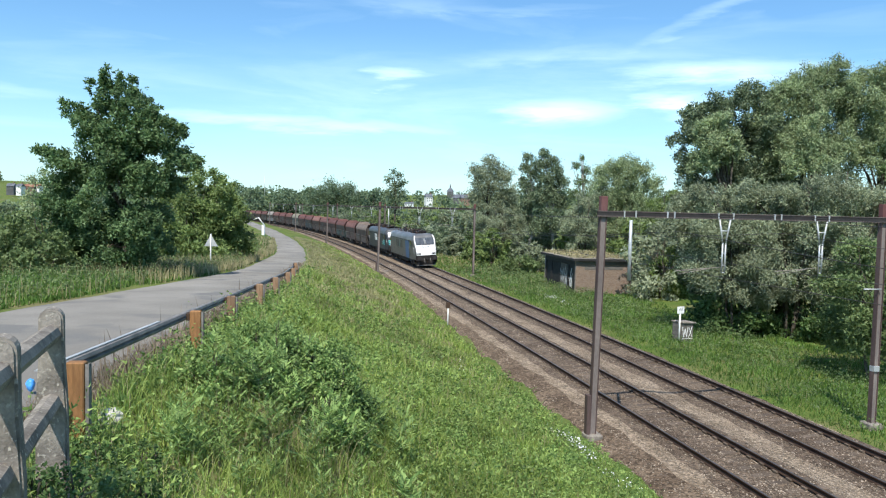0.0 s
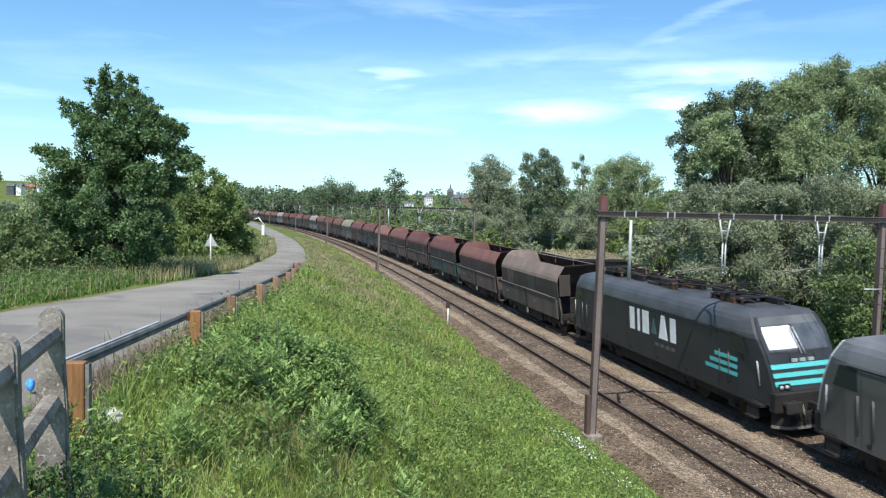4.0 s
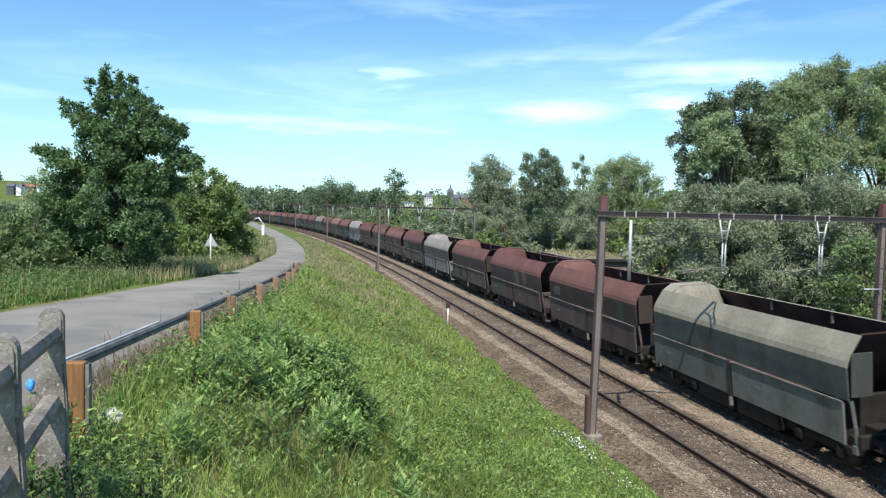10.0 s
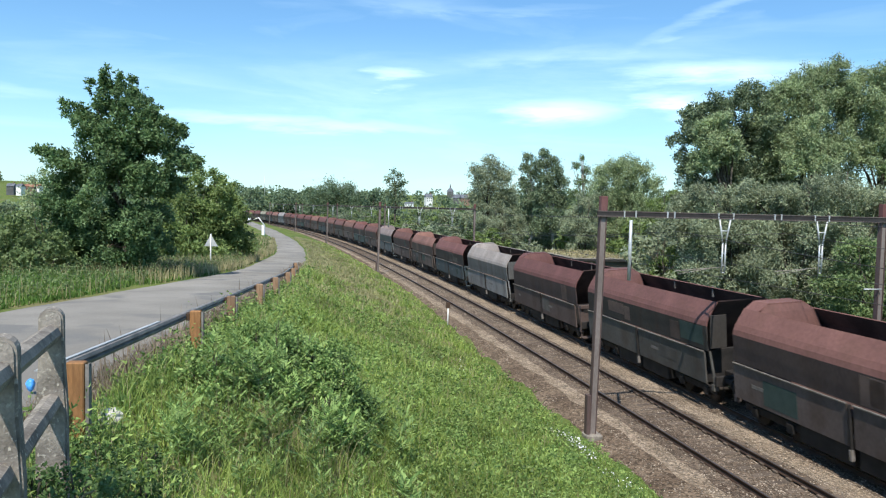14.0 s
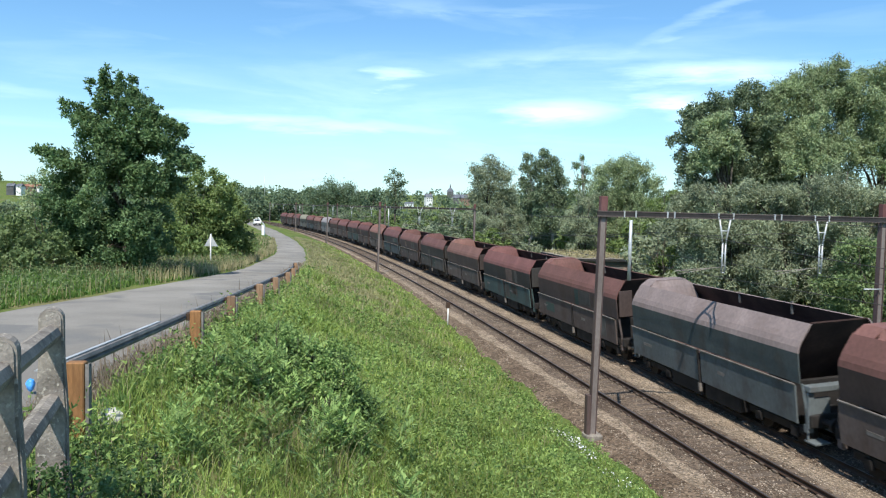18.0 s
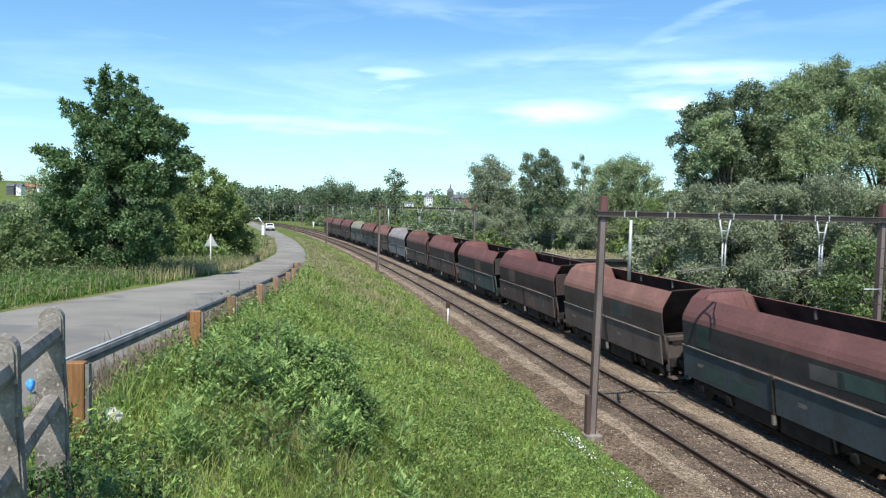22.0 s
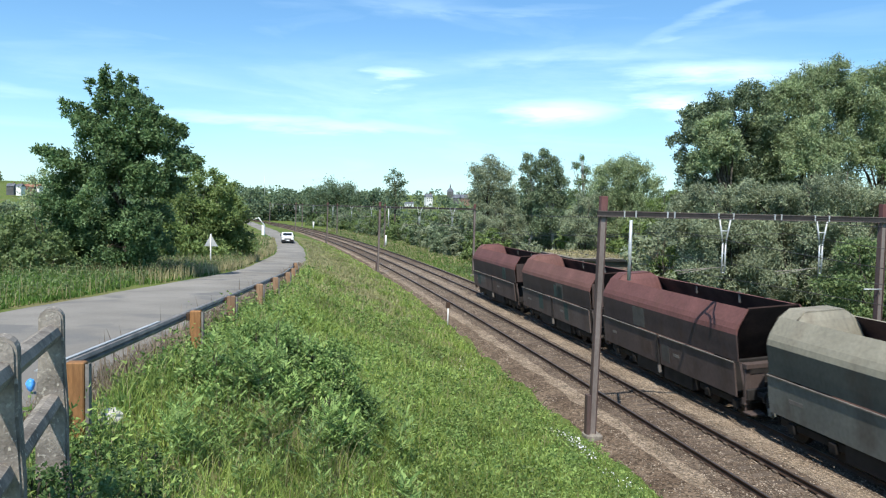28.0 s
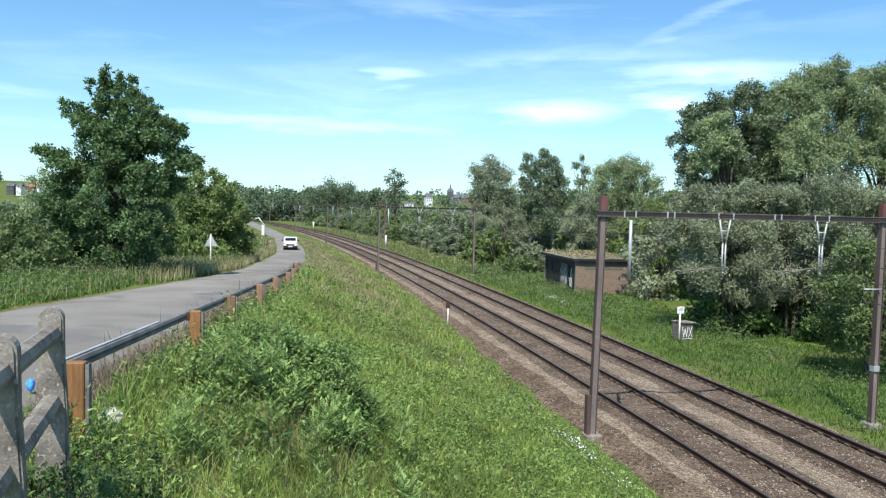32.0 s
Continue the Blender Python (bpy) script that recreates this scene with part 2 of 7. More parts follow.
L["grass"] = leafmat("grass_blade", (0.108, 0.195, 0.028), (0.410, 0.490, 0.140), 0.38)
L["meadow"] = leafmat("meadow_blade", (0.050, 0.122, 0.018), (0.160, 0.262, 0.056), 0.36)
L["dead"] = leafmat("dead_stalk", (0.16, 0.12, 0.085), (0.28, 0.22, 0.16), 0.15)
L["crest"] = leafmat("pale_crest_grass", (0.25, 0.255, 0.115), (0.40, 0.36, 0.195), 0.30)
L["straw"] = leafmat("dry_grass", (0.27, 0.25, 0.12), (0.46, 0.40, 0.23), 0.35)
# mild distance haze is mixed into these greens
L["far"] = leafmat("hazed_distant_leaf", (0.105, 0.158, 0.088), (0.172, 0.230, 0.132), 0.32)


# ---- mesh helpers ----
def mesh(name, verts, faces, materials, smooth=False):
    me = bpy.data.meshes.new(name)
    me.from_pydata([tuple(v) for v in verts], [], faces)
    for m in materials if isinstance(materials, (list, tuple)) else [materials]:
        me.materials.append(m)
    if smooth:
        me.polygons.foreach_set("use_smooth", [True] * len(me.polygons))
    return me


def raw_mesh(name, verts, k, material, idx=None):
    """A mesh of loose polygons of k corners, straight from an array (n*k, 3); idx gives shared corners."""
    me = bpy.data.meshes.new(name)
    verts = np.asarray(verts, dtype=np.float32).reshape(-1, 3)
    idx = np.arange(len(verts), dtype=np.int32) if idx is None else np.asarray(idx, dtype=np.int32).ravel()
    n = len(idx) // k
    me.vertices.add(len(verts))
    me.vertices.foreach_set("co", verts.ravel())
    me.loops.add(len(idx))
    me.loops.foreach_set("vertex_index", idx)
    me.polygons.add(n)
    me.polygons.foreach_set("loop_start", np.arange(n, dtype=np.int32) * k)
    me.polygons.foreach_set("loop_total", np.full(n, k, dtype=np.int32))
    me.update(calc_edges=True)
    me.materials.append(material)
    return me


def bm_mesh(bm, name, material, smooth=False):
    bmesh.ops.recalc_face_normals(bm, faces=bm.faces)
    me = bpy.data.meshes.new(name)
    bm.to_mesh(me)
    bm.free()
    for m in material if isinstance(material, (list, tuple)) else [material]:
        me.materials.append(m)
    if smooth:
        for p in me.polygons:
            p.use_smooth = True
    return me


def part(name, data, parent, label="", m=None):
    ob = new(name, data)
    ob.parent = parent
    if m is not None:
        ob.matrix_basis = m
    if label:
        ob["label"] = label
    return ob


def thing(name, label, category, m=None, group="", kind=""):
    ob = new(name)
    ob.empty_display_size = 0.2
    if m is not None:
        ob.matrix_basis = m
    return tagged(ob, label, category, group, kind)


def add_box(bm, x0, x1, y0, y1, z0, z1, bevel=0.0, m=None):
    r = bmesh.ops.create_cube(bm, size=1.0)
    vs = r["verts"]
    for v in vs:
        v.co = Vector(((x0 + x1) / 2 + v.co.x * (x1 - x0), (y0 + y1) / 2 + v.co.y * (y1 - y0), (z0 + z1) / 2 + v.co.z * (z1 - z0)))
    if bevel:
        es = list({e for v in vs for e in v.link_edges})
        out = bmesh.ops.bevel(bm, geom=es, offset=bevel, segments=1, affect="EDGES")
        vs = list({v for f in out["faces"] for v in f.verts} | {v for v in vs if v.is_valid})
    if m is not None:
        bmesh.ops.transform(bm, matrix=m, verts=vs)
    return vs


def box(name, x0, x1, y0, y1, z0, z1, material, bevel=0.01, m=None):
    bm = bmesh.new()
    add_box(bm, x0, x1, y0, y1, z0, z1, bevel, m)
    return bm_mesh(bm, name, material)


def add_tube(bm, a, b, r0, r1=None, seg=8):
    a, b = Vector(a), Vector(b)
    r1 = r0 if r1 is None else r1
    d = b - a
    m = Matrix.Translation((a + b) / 2) @ d.to_track_quat("Z", "Y").to_matrix().to_4x4()
    return bmesh.ops.create_cone(bm, cap_ends=True, segments=seg, radius1=r0, radius2=r1, depth=d.length, matrix=m)["verts"]


def tube(name, a, b, r0, material, r1=None, seg=8):
    bm = bmesh.new()
    add_tube(bm, a, b, r0, r1, seg)
    return bm_mesh(bm, name, material, True)


def extrude_profile(name, prof, x0, x1, material, closed=True, smooth=False):
    """A profile in (y, z) pulled along x."""
    n = len(prof)
    v = [(x0, y, z) for y, z in prof] + [(x1, y, z) for y, z in prof]
    f = [(i, (i + 1) % n, n + (i + 1) % n, n + i) for i in range(n if closed else n - 1)]
    if closed:
        f += [tuple(range(n - 1, -1, -1)), tuple(range(n, 2 * n))]
    return mesh(name, v, f, material, smooth)


# ---- the line of the track ----
PSI, K0, K1 = 0.20225, 0.0006394, 1.4156e-6
GAP = 3.831
S_ARR = np.arange(-760.0, 761.0, 1.0)
_sc = np.clip(S_ARR, -120, 420)
S_ANG = PSI + K0 * _sc + K1 * _sc ** 2 / 2 + (K0 + K1 * _sc) * (S_ARR - _sc)
_dx, _dy = -np.sin(S_ANG), np.cos(S_ANG)
S_X = np.concatenate([[0], np.cumsum((_dx[1:] + _dx[:-1]) / 2)])
S_Y = np.concatenate([[0], np.cumsum((_dy[1:] + _dy[:-1]) / 2)])
S_X += 6.686 - S_X[760]
S_Y += 30.0 - S_Y[760]


def on_track(s, o, z=0.0):
    """World points at s along the near track and o to its right."""
    s, o = np.asarray(s, float), np.asarray(o, float)
    a = np.interp(s, S_ARR, S_ANG)
    x, y = np.interp(s, S_ARR, S_X), np.interp(s, S_ARR, S_Y)
    return np.stack([x + o * np.cos(a), y + o * np.sin(a), np.zeros_like(x + o) + z], -1)


def heading(s):
    return float(np.interp(s, S_ARR, S_ANG))


def track_pose(s, o, z=0.0, cant=0.0, back=False):
    """A frame whose x axis points the way the train runs (toward smaller s) and whose y axis points to greater o."""
    p = on_track(s, o, z)
    a = heading(s)
    m = Matrix.Translation(Vector(p)) @ Matrix.Rotation(a - math.pi / 2, 4, "Z") @ Matrix.Rotation(cant, 4, "X")
    return m @ Matrix.Rotation(math.pi, 4, "Z") if back else m


def track_so(x, y):
    """s and o of plan points (arrays)."""
    i = np.searchsorted(S_Y, y)
    s = S_ARR[np.clip(i, 0, len(S_ARR) - 1)]
    for _ in range(5):
        a = np.interp(s, S_ARR, S_ANG)
        px, py = np.interp(s, S_ARR, S_X), np.interp(s, S_ARR, S_Y)
        s = np.clip(s + (x - px) * -np.sin(a) + (y - py) * np.cos(a), -760, 760)
    a = np.interp(s, S_ARR, S_ANG)
    px, py = np.interp(s, S_ARR, S_X), np.interp(s, S_ARR, S_Y)
    return s, (x - px) * np.cos(a) + (y - py) * np.sin(a)


# ---- the lane beside the cutting ----
RY = np.array([-60, 0, 8.9, 20, 29, 38, 50, 57, 70, 83, 96, 119, 148, 161, 230, 480], float)
RZ = np.array([5.3, 5.0, 4.65, 4.2, 3.74, 3.3, 2.6, 2.3, 1.75, 1.33, 1.2, 1.2, 1.2, 1.2, 1.2, 1.5])
R_RIGHT = np.array([-3.2, -3.6, -4.2, -5.5, -6.6, -7.9, -10.0, -11.1, -13.1, -15.6, -18.2, -24.0, -32.8, -36.7, -60, -165])
R_LEFT = np.array([-10.6, -10.7, -10.8, -11.0, -11.6, -12.0, -13.8, -15.0, -17.3, -19.3, -22.0, -27.6, -36.6, -40.6, -64, -169])


def road_z(y):
    return np.interp(y, RY, RZ)


MOUND = 1.0  # the shoulder on which the fence stands


def terrain(x, y):
    """Ground height, without the lane's tar and the ballast."""
    x, y = np.asarray(x, float), np.asarray(y, float)
    s, o = track_so(x, y)
    rz, rr, rl = road_z(y), np.interp(y, RY, R_RIGHT), np.interp(y, RY, R_LEFT)
    so_r, oo_r = track_so(rr, y)
    foot = -2.8 - 0.35 * np.clip((15 - s) / 8, 0, 1)
    t = np.clip((o - foot) / np.minimum(oo_r + 1.1 - 0.75 * np.clip((13 - y) / 4, 0, 1) - foot, -1.0), 0, 1)
    bulge = np.clip((y - 12) / 40, 0, 1)
    bank = -0.62 + (rz - 0.12 + 0.62) * (t ** (0.90 - 0.12 * bulge) * (1 - 0.10 * np.sin(t * math.pi)))
    df = np.clip((foot - o) / 0.8, 0, 1)
    bank = bank + 0.62 * np.clip((s + 3) / 26, 0, 1) * df * df * (3 - 2 * df) * (1 - t)
    left = rz - 0.10 - np.clip((rl - x - 1.5) * 0.035, 0, 2.2) + 0.10 * np.clip(rl - x, 0, 2)
    right = -0.55 - 0.25 * np.clip((o - GAP - 5) / 6, 0, 1)
    z = np.where(o > foot, right, np.where(x > rr, bank, np.where(x > rl, rz - 0.12, left)))
    z = z + np.where(x > rr, 1.0, 0.0) * MOUND * np.exp(-((x + 2.45) / 0.9) ** 2 - ((y - 3.4) / 1.9) ** 2)
    n = 0.10 * np.sin(x * 0.9 + 1.7 * np.sin(y * 0.45)) * np.sin(y * 0.8 + np.sin(x * 0.6))
    off = np.where((o < foot - 0.5) & ((x > rr + 0.4) | (x < rl - 0.4)) | (o > GAP + 4.5), 1.0, 0.0)
    z = z + n * off
    r = np.hypot(x, y)
    hill = np.clip((r - 330) / 700, 0, 1.4)
    front = np.clip(y / (np.abs(x) + 1), 0, 1)
    return z + 20 * hill ** 1.3 * front * (1 + 0.15 * np.sin(x / 170.0))
# ---- ground, lane, tracks ----
def build_ground():
    xs = np.unique(np.concatenate([np.linspace(-2600, -240, 24), np.linspace(-240, -60, 30), np.arange(-60, 50, 1.0), np.arange(-5, 1.5, 0.5), np.linspace(50, 240, 30), np.linspace(240, 2600, 24)]))
    ys = np.unique(np.concatenate([np.linspace(-900, -40, 26), np.arange(-40, 70, 1.1), np.arange(0.3, 9.5, 0.5), np.arange(70, 180, 2.0), np.linspace(180, 460, 40), np.linspace(460, 3200, 40)]))
    X, Y = np.meshgrid(xs, ys)
    Z = terrain(X, Y)
    V = np.stack([X, Y, Z], -1).reshape(-1, 3)
    nx = len(xs)
    i = (np.arange(len(ys) - 1)[:, None] * nx + np.arange(nx - 1)[None]).ravel()
    me = raw_mesh("ground", V, 4, M["soil"], np.stack([i, i + 1, i + 1 + nx, i + nx], -1))
    me.polygons.foreach_set("use_smooth", [True] * len(me.polygons))
    tagged(new("ground", me), "rough green meadow and embankment soil under tall grass", "ground", kind="structure")


def strip(name, ys, profile, material, smooth=True):
    """A band along the track: profile(s) gives rows of (o, z)."""
    rows = [np.array(profile(s)) for s in ys]
    k = len(rows[0])
    V = np.concatenate([on_track(np.full(k, s), r[:, 0], r[:, 1]) for s, r in zip(ys, rows)])
    n = len(ys)
    i = (np.arange(n - 1)[:, None] * k + np.arange(k - 1)[None]).ravel()
    me = raw_mesh(name, V, 4, material, np.stack([i, i + 1, i + 1 + k, i + k], -1))
    if smooth:
        me.polygons.foreach_set("use_smooth", [True] * len(me.polygons))
    return me


def build_road():
    ys = np.concatenate([np.arange(-58, 60, 1.5), np.arange(60, 200, 3), np.arange(200, 480, 10)])
    V, F, k = [], [], 7
    rr, rl, rz = np.interp(ys, RY, R_RIGHT), np.interp(ys, RY, R_LEFT), road_z(ys)
    for j, y in enumerate(ys):
        for i in range(k):
            u = i / (k - 1)
            wob = 0.12 * math.sin(y * 1.3) * math.sin(y * 0.37 + 2) if i in (0, k - 1) else 0
            edge = -0.14 if i in (0, k - 1) else 0.0
            V.append((rl[j] + (rr[j] - rl[j]) * u + wob, y, rz[j] + edge + 0.05 * math.sin(u * math.pi)))
    n = len(ys)
    F = [(j * k + i, j * k + i + 1, (j + 1) * k + i + 1, (j + 1) * k + i) for j in range(n - 1) for i in range(k - 1)]
    tagged(new("road", mesh("road", V, F, M["asphalt"], True)), "narrow grey worn asphalt lane running downhill", "road", kind="structure")


CANT = 0.055  # half the height difference of the two rails
S_MESH = np.concatenate([np.arange(-700, -30, 10.0), np.arange(-30, 120, 1.0), np.arange(120, 300, 3.0), np.arange(300, 701, 10.0)])


def build_track():
    t = tagged(new("railway_track", strip("ballast", S_MESH, lambda s: [(o_ + 0.09 * math.sin(s * 2.3 + o_ * 5) + 0.07 * math.sin(s * 0.9 + o_ * 3), z_ + 0.006 * math.sin(s * 5.1 + o_ * 4)) for o_, z_ in [(-3.9, -0.95), (-3.3, -0.55), (-1.95, -0.27), (-1.35, -0.245), (0, -0.19), (1.35, -0.13), (1.9, -0.2), (GAP - 1.35, -0.245), (GAP, -0.19), (GAP + 1.35, -0.13), (GAP + 1.6, -0.22), (GAP + 2.3, -0.58), (GAP + 2.7, -0.95)]], M["ballast"])),
               "double railway track on brown stone ballast", "railway track", kind="structure")
    t.data.materials.append(M["bed"])
    t.data.materials.append(M["cess"])
    prof = [(-0.07, -0.16), (-0.07, -0.145), (-0.012, -0.125), (-0.012, -0.045), (-0.036, -0.035), (-0.036, -0.004), (-0.028, 0.0), (0.028, 0.0), (0.036, -0.004), (0.036, -0.035), (0.012, -0.045), (0.012, -0.125), (0.07, -0.145), (0.07, -0.16)]
    for base in (0, GAP):
        for side in (-1, 1):
            o, z = base + side * 0.755, side * CANT
            me = strip("rail", S_MESH, lambda s: [(o + a, z + b) for a, b in prof], M["rail"], False)
            me.materials.append(M["railhead"])
            k = len(prof) - 1
            for p in me.polygons:
                if p.index % k == 6:
                    p.material_index = 1
            part("rail", me, t, "rusty steel rail with a worn shiny top")
    for p in t.data.polygons:
        if p.index % 12 in (3, 4, 7, 8, 9, 10, 11):
            p.material_index = 1
        elif p.index % 12 in (0, 1):
            p.material_index = 2
    # sleepers with fastenings
    bm = bmesh.new()
    add_box(bm, -0.13, 0.13, -1.28, 1.28, -0.34, -0.191, 0.015)
    for side in (-1, 1):
        for e in (-1, 1):
            add_box(bm, -0.09, 0.09, side * 0.755 + e * 0.115 - 0.035, side * 0.755 + e * 0.115 + 0.035, -0.17, -0.125, 0.0)
    sl = bm_mesh(bm, "sleeper", M["sleeper"])
    tilt = math.atan2(CANT, 0.755)
    for base in (0, GAP):
        for i in range(300):
            s = -14 + i * 0.6
            part("sleeper", sl, t, "", track_pose(s, base, 0.0, tilt))
    # loose stones over the ballast
    rng = np.random.default_rng(5)
    n = 26000
    s = -13 + 75 * rng.random(n) ** 1.8
    o = rng.uniform(-3.5, GAP + 2.2, n)
    zb = np.interp(o, [-3.9, -3.3, -1.95, -1.35, 0, 1.35, 1.9, GAP - 1.35, GAP, GAP + 1.35, GAP + 1.6, GAP + 2.3], [-0.95, -0.55, -0.27, -0.245, -0.19, -0.13, -0.2, -0.245, -0.19, -0.13, -0.22, -0.58])
    c = on_track(s, o, 0)
    c[:, 2] = zb + 0.005
    octa = np.array([(1, 0, 0), (-1, 0, 0), (0, 1, 0), (0, -1, 0), (0, 0, 1), (0, 0, -1)], float)
    tri = np.array([(0, 2, 4), (2, 1, 4), (1, 3, 4), (3, 0, 4), (2, 0, 5), (1, 2, 5), (3, 1, 5), (0, 3, 5)])[:4]
    r = rng.uniform(0.018, 0.036, n) * (1 + np.clip(s, 0, 60) / 60)
    V = c[:, None] + octa[None] * np.array([1, 1, 0.75]) * r[:, None, None] * rng.uniform(0.6, 1.3, (n, 6, 3))
    idx = (np.arange(n) * 6)[:, None, None] + tri[None]
    st = part("loose_stones", raw_mesh("loose_stones", V, 3, M["stone"], idx), t, "loose brown and grey ballast stones")
    st["kind"] = "stuff"


# ---- overhead line ----
def build_portal(s0, first):
    a = on_track(s0, -2.76)
    m = Matrix.Translation((a[0], a[1], 0)) @ Matrix.Rotation(heading(s0), 4, "Z")
    t = thing("catenary_portal", "rust-brown steel portal over both tracks carrying the overhead wires", "catenary portal", m, "portals of the overhead line")
    W = 10.54
    for x in (0.0, W):
        bm = bmesh.new()  # H section mast
        add_box(bm, x - 0.11, x - 0.09, -0.10, 0.10, -0.7, 7.0, 0.003)
        add_box(bm, x + 0.09, x + 0.11, -0.10, 0.10, -0.7, 7.0, 0.003)
        lean = Matrix.Rotation(0.016, 4, "Y") @ Matrix.Translation((-0.11, 0, 0)) if x == 0 else Matrix.Identity(4)
        mast = part("mast", bm_mesh(bm, "mast", M["mast"]), t, "rusty H-section steel mast", lean)
        part("mast_web", box("mast_web", x - 0.09, x + 0.09, -0.05, -0.03, -0.7, 6.84, M["mastweb"], 0.0), mast, "grey weathered web between the flanges")
        bm = bmesh.new()
        add_box(bm, x - 0.11, x + 0.11, -0.105, 0.105, 6.85, 7.5, 0.01)
        part("mast_head", bm_mesh(bm, "mast_head", M["masttop"]), mast, "oxide-red mast head")
        part("footing", box("footing", x - 0.27 - 0.1 * (x == 0), x + 0.27 - 0.1 * (x == 0), -0.27, 0.27, -1.0, -0.30, M["concrete"], 0.03), t, "weathered concrete footing")
    part("cable_box", box("cable_box", -0.35, -0.225, -0.12, 0.12, -0.3, 1.0, M["mast"], 0.01), t)
    for z, nm in ((7.0, "upper_flange"), (6.84, "lower_flange")):
        part(nm, box(nm, -0.25, W + 0.1, -0.16, -0.105, z, z + 0.035, M["flange"], 0.004), t, "rusty grey flange of the beam")
    part("beam", box("beam", -0.25, W + 0.1, -0.145, -0.115, 6.87, 7.0, M["beam"], 0.003), t, "dark steel cross beam")
    for x in (0.68, 1.08, 2.2, 2.45, 4.05, 4.6, 6.15, 6.4, 7.7, 8.25):
        part("bracket", box("bracket", x - 0.02, x + 0.02, -0.175, -0.09, 6.83, 7.05, M["galv"], 0.004), t)
    part("drop_tube", tube("drop_tube", (0.93, -0.13, 6.75), (0.93, -0.13, 4.78), 0.05, M["galv"], 0.06, 12), t, "pale galvanised drop tube")
    for x in (4.31, 8.0):
        bm = bmesh.new()
        add_tube(bm, (x - 0.2, -0.13, 6.84), (x - 0.05, -0.13, 6.0), 0.028)
        add_tube(bm, (x + 0.2, -0.13, 6.84), (x + 0.05, -0.13, 6.0), 0.028)
        add_tube(bm, (x - 0.055, -0.13, 6.05), (x - 0.055, -0.13, 5.05), 0.028)
        add_tube(bm, (x + 0.055, -0.13, 6.05), (x + 0.055, -0.13, 5.05), 0.028)
        for z in (6.45, 5.7, 5.3, 5.05):
            add_tube(bm, (x - 0.12 if z > 6 else x - 0.055, -0.13, z), (x + 0.12 if z > 6 else x + 0.055, -0.13, z), 0.02)
        part("hanger", bm_mesh(bm, "hanger", M["galv"], True), t, "pale forked hanger")
        part("steady_arm", tube("steady_arm", (x - 0.05, -0.13, 5.24), (x - 1.75, -0.13, 5.10), 0.012, M["mortar"]), t)
        part("steady_arm", tube("steady_arm", (x - 0.5, -0.13, 5.19), (x - 1.65, -0.13, 5.00), 0.010, M["mortar"]), t)
    if first:
        part("mast_band", box("mast_band", W - 0.115, W + 0.115, -0.11, 0.11, 1.55, 1.75, M["galv"], 0.005), t, "pale identification band")
        part("insulator_arm", tube("insulator_arm", (W - 0.75, -0.15, 4.5), (W - 0.05, -0.15, 4.5), 0.025, M["galv"]), t)
    return t


PORTALS = (-62.0, -5.9, 50.0, 106.0, 162.0, 218.0)


def build_wires():
    for o, c in ((0.0, "near track"), (GAP, "far track")):
        for nm, z, sag, r in (("contact_wire", 5.12, 0.0, 0.008), ("messenger_wire", 6.4, 0.95, 0.009), ("return_wire", 6.95, 0.35, 0.008)):
            pts = []
            for s0, s1 in zip(PORTALS[:-1], PORTALS[1:]):
                for i in range(8):
                    u = i / 8
                    side = 1.0 if nm == "return_wire" else 0.0
                    pts.append(on_track(s0 + (s1 - s0) * u, o + side, z - sag * 4 * u * (1 - u)))
            pts.append(on_track(PORTALS[-1], o, z))
            bm = bmesh.new()
            rings = [[bm.verts.new((q[0] + r * a, q[1], q[2] + r * c_)) for a, c_ in ((1, 0), (0, 1), (-1, 0), (0, -1))] for q in pts]
            for ra, rb in zip(rings[:-1], rings[1:]):
                for j in range(4):
                    bm.faces.new((ra[j], ra[(j + 1) % 4], rb[(j + 1) % 4], rb[j]))
            w = tagged(new(nm, bm_mesh(bm, nm, M["wire"])), "thin dark overhead wire strung between the portals", "overhead wire", "overhead wires")
            if nm == "messenger_wire":
                for s0, s1 in zip(PORTALS[1:4], PORTALS[2:5]):
                    for i in range(1, 8):
                        u = i / 8
                        p = on_track(s0 + (s1 - s0) * u, o, z - sag * 4 * u * (1 - u))
                        part("dropper", tube("dropper", p, (p[0], p[1], 5.12), 0.004, M["wire"], 0.004, 4), w)


build_ground()
build_road()
build_track()
for i, s in enumerate(PORTALS):
    build_portal(s, i == 1)
build_wires()
# ---- the train ----
def paint(name, c, k=0.84, rough=0.75, dirt=0.55):
    c2 = tuple(min(1, v * 1.16) for v in c)
    return mat(name, tuple(v * k for v in c), c2, 1.3, rough, bump=0.15, fine=18, rnd=0.16, stretch=(0.6, 0.6, 0.35), patch=(tuple(v * dirt + w for v, w in zip(c, (0.02, 0.011, 0.007))), 1.7, 0.54, 0.14))


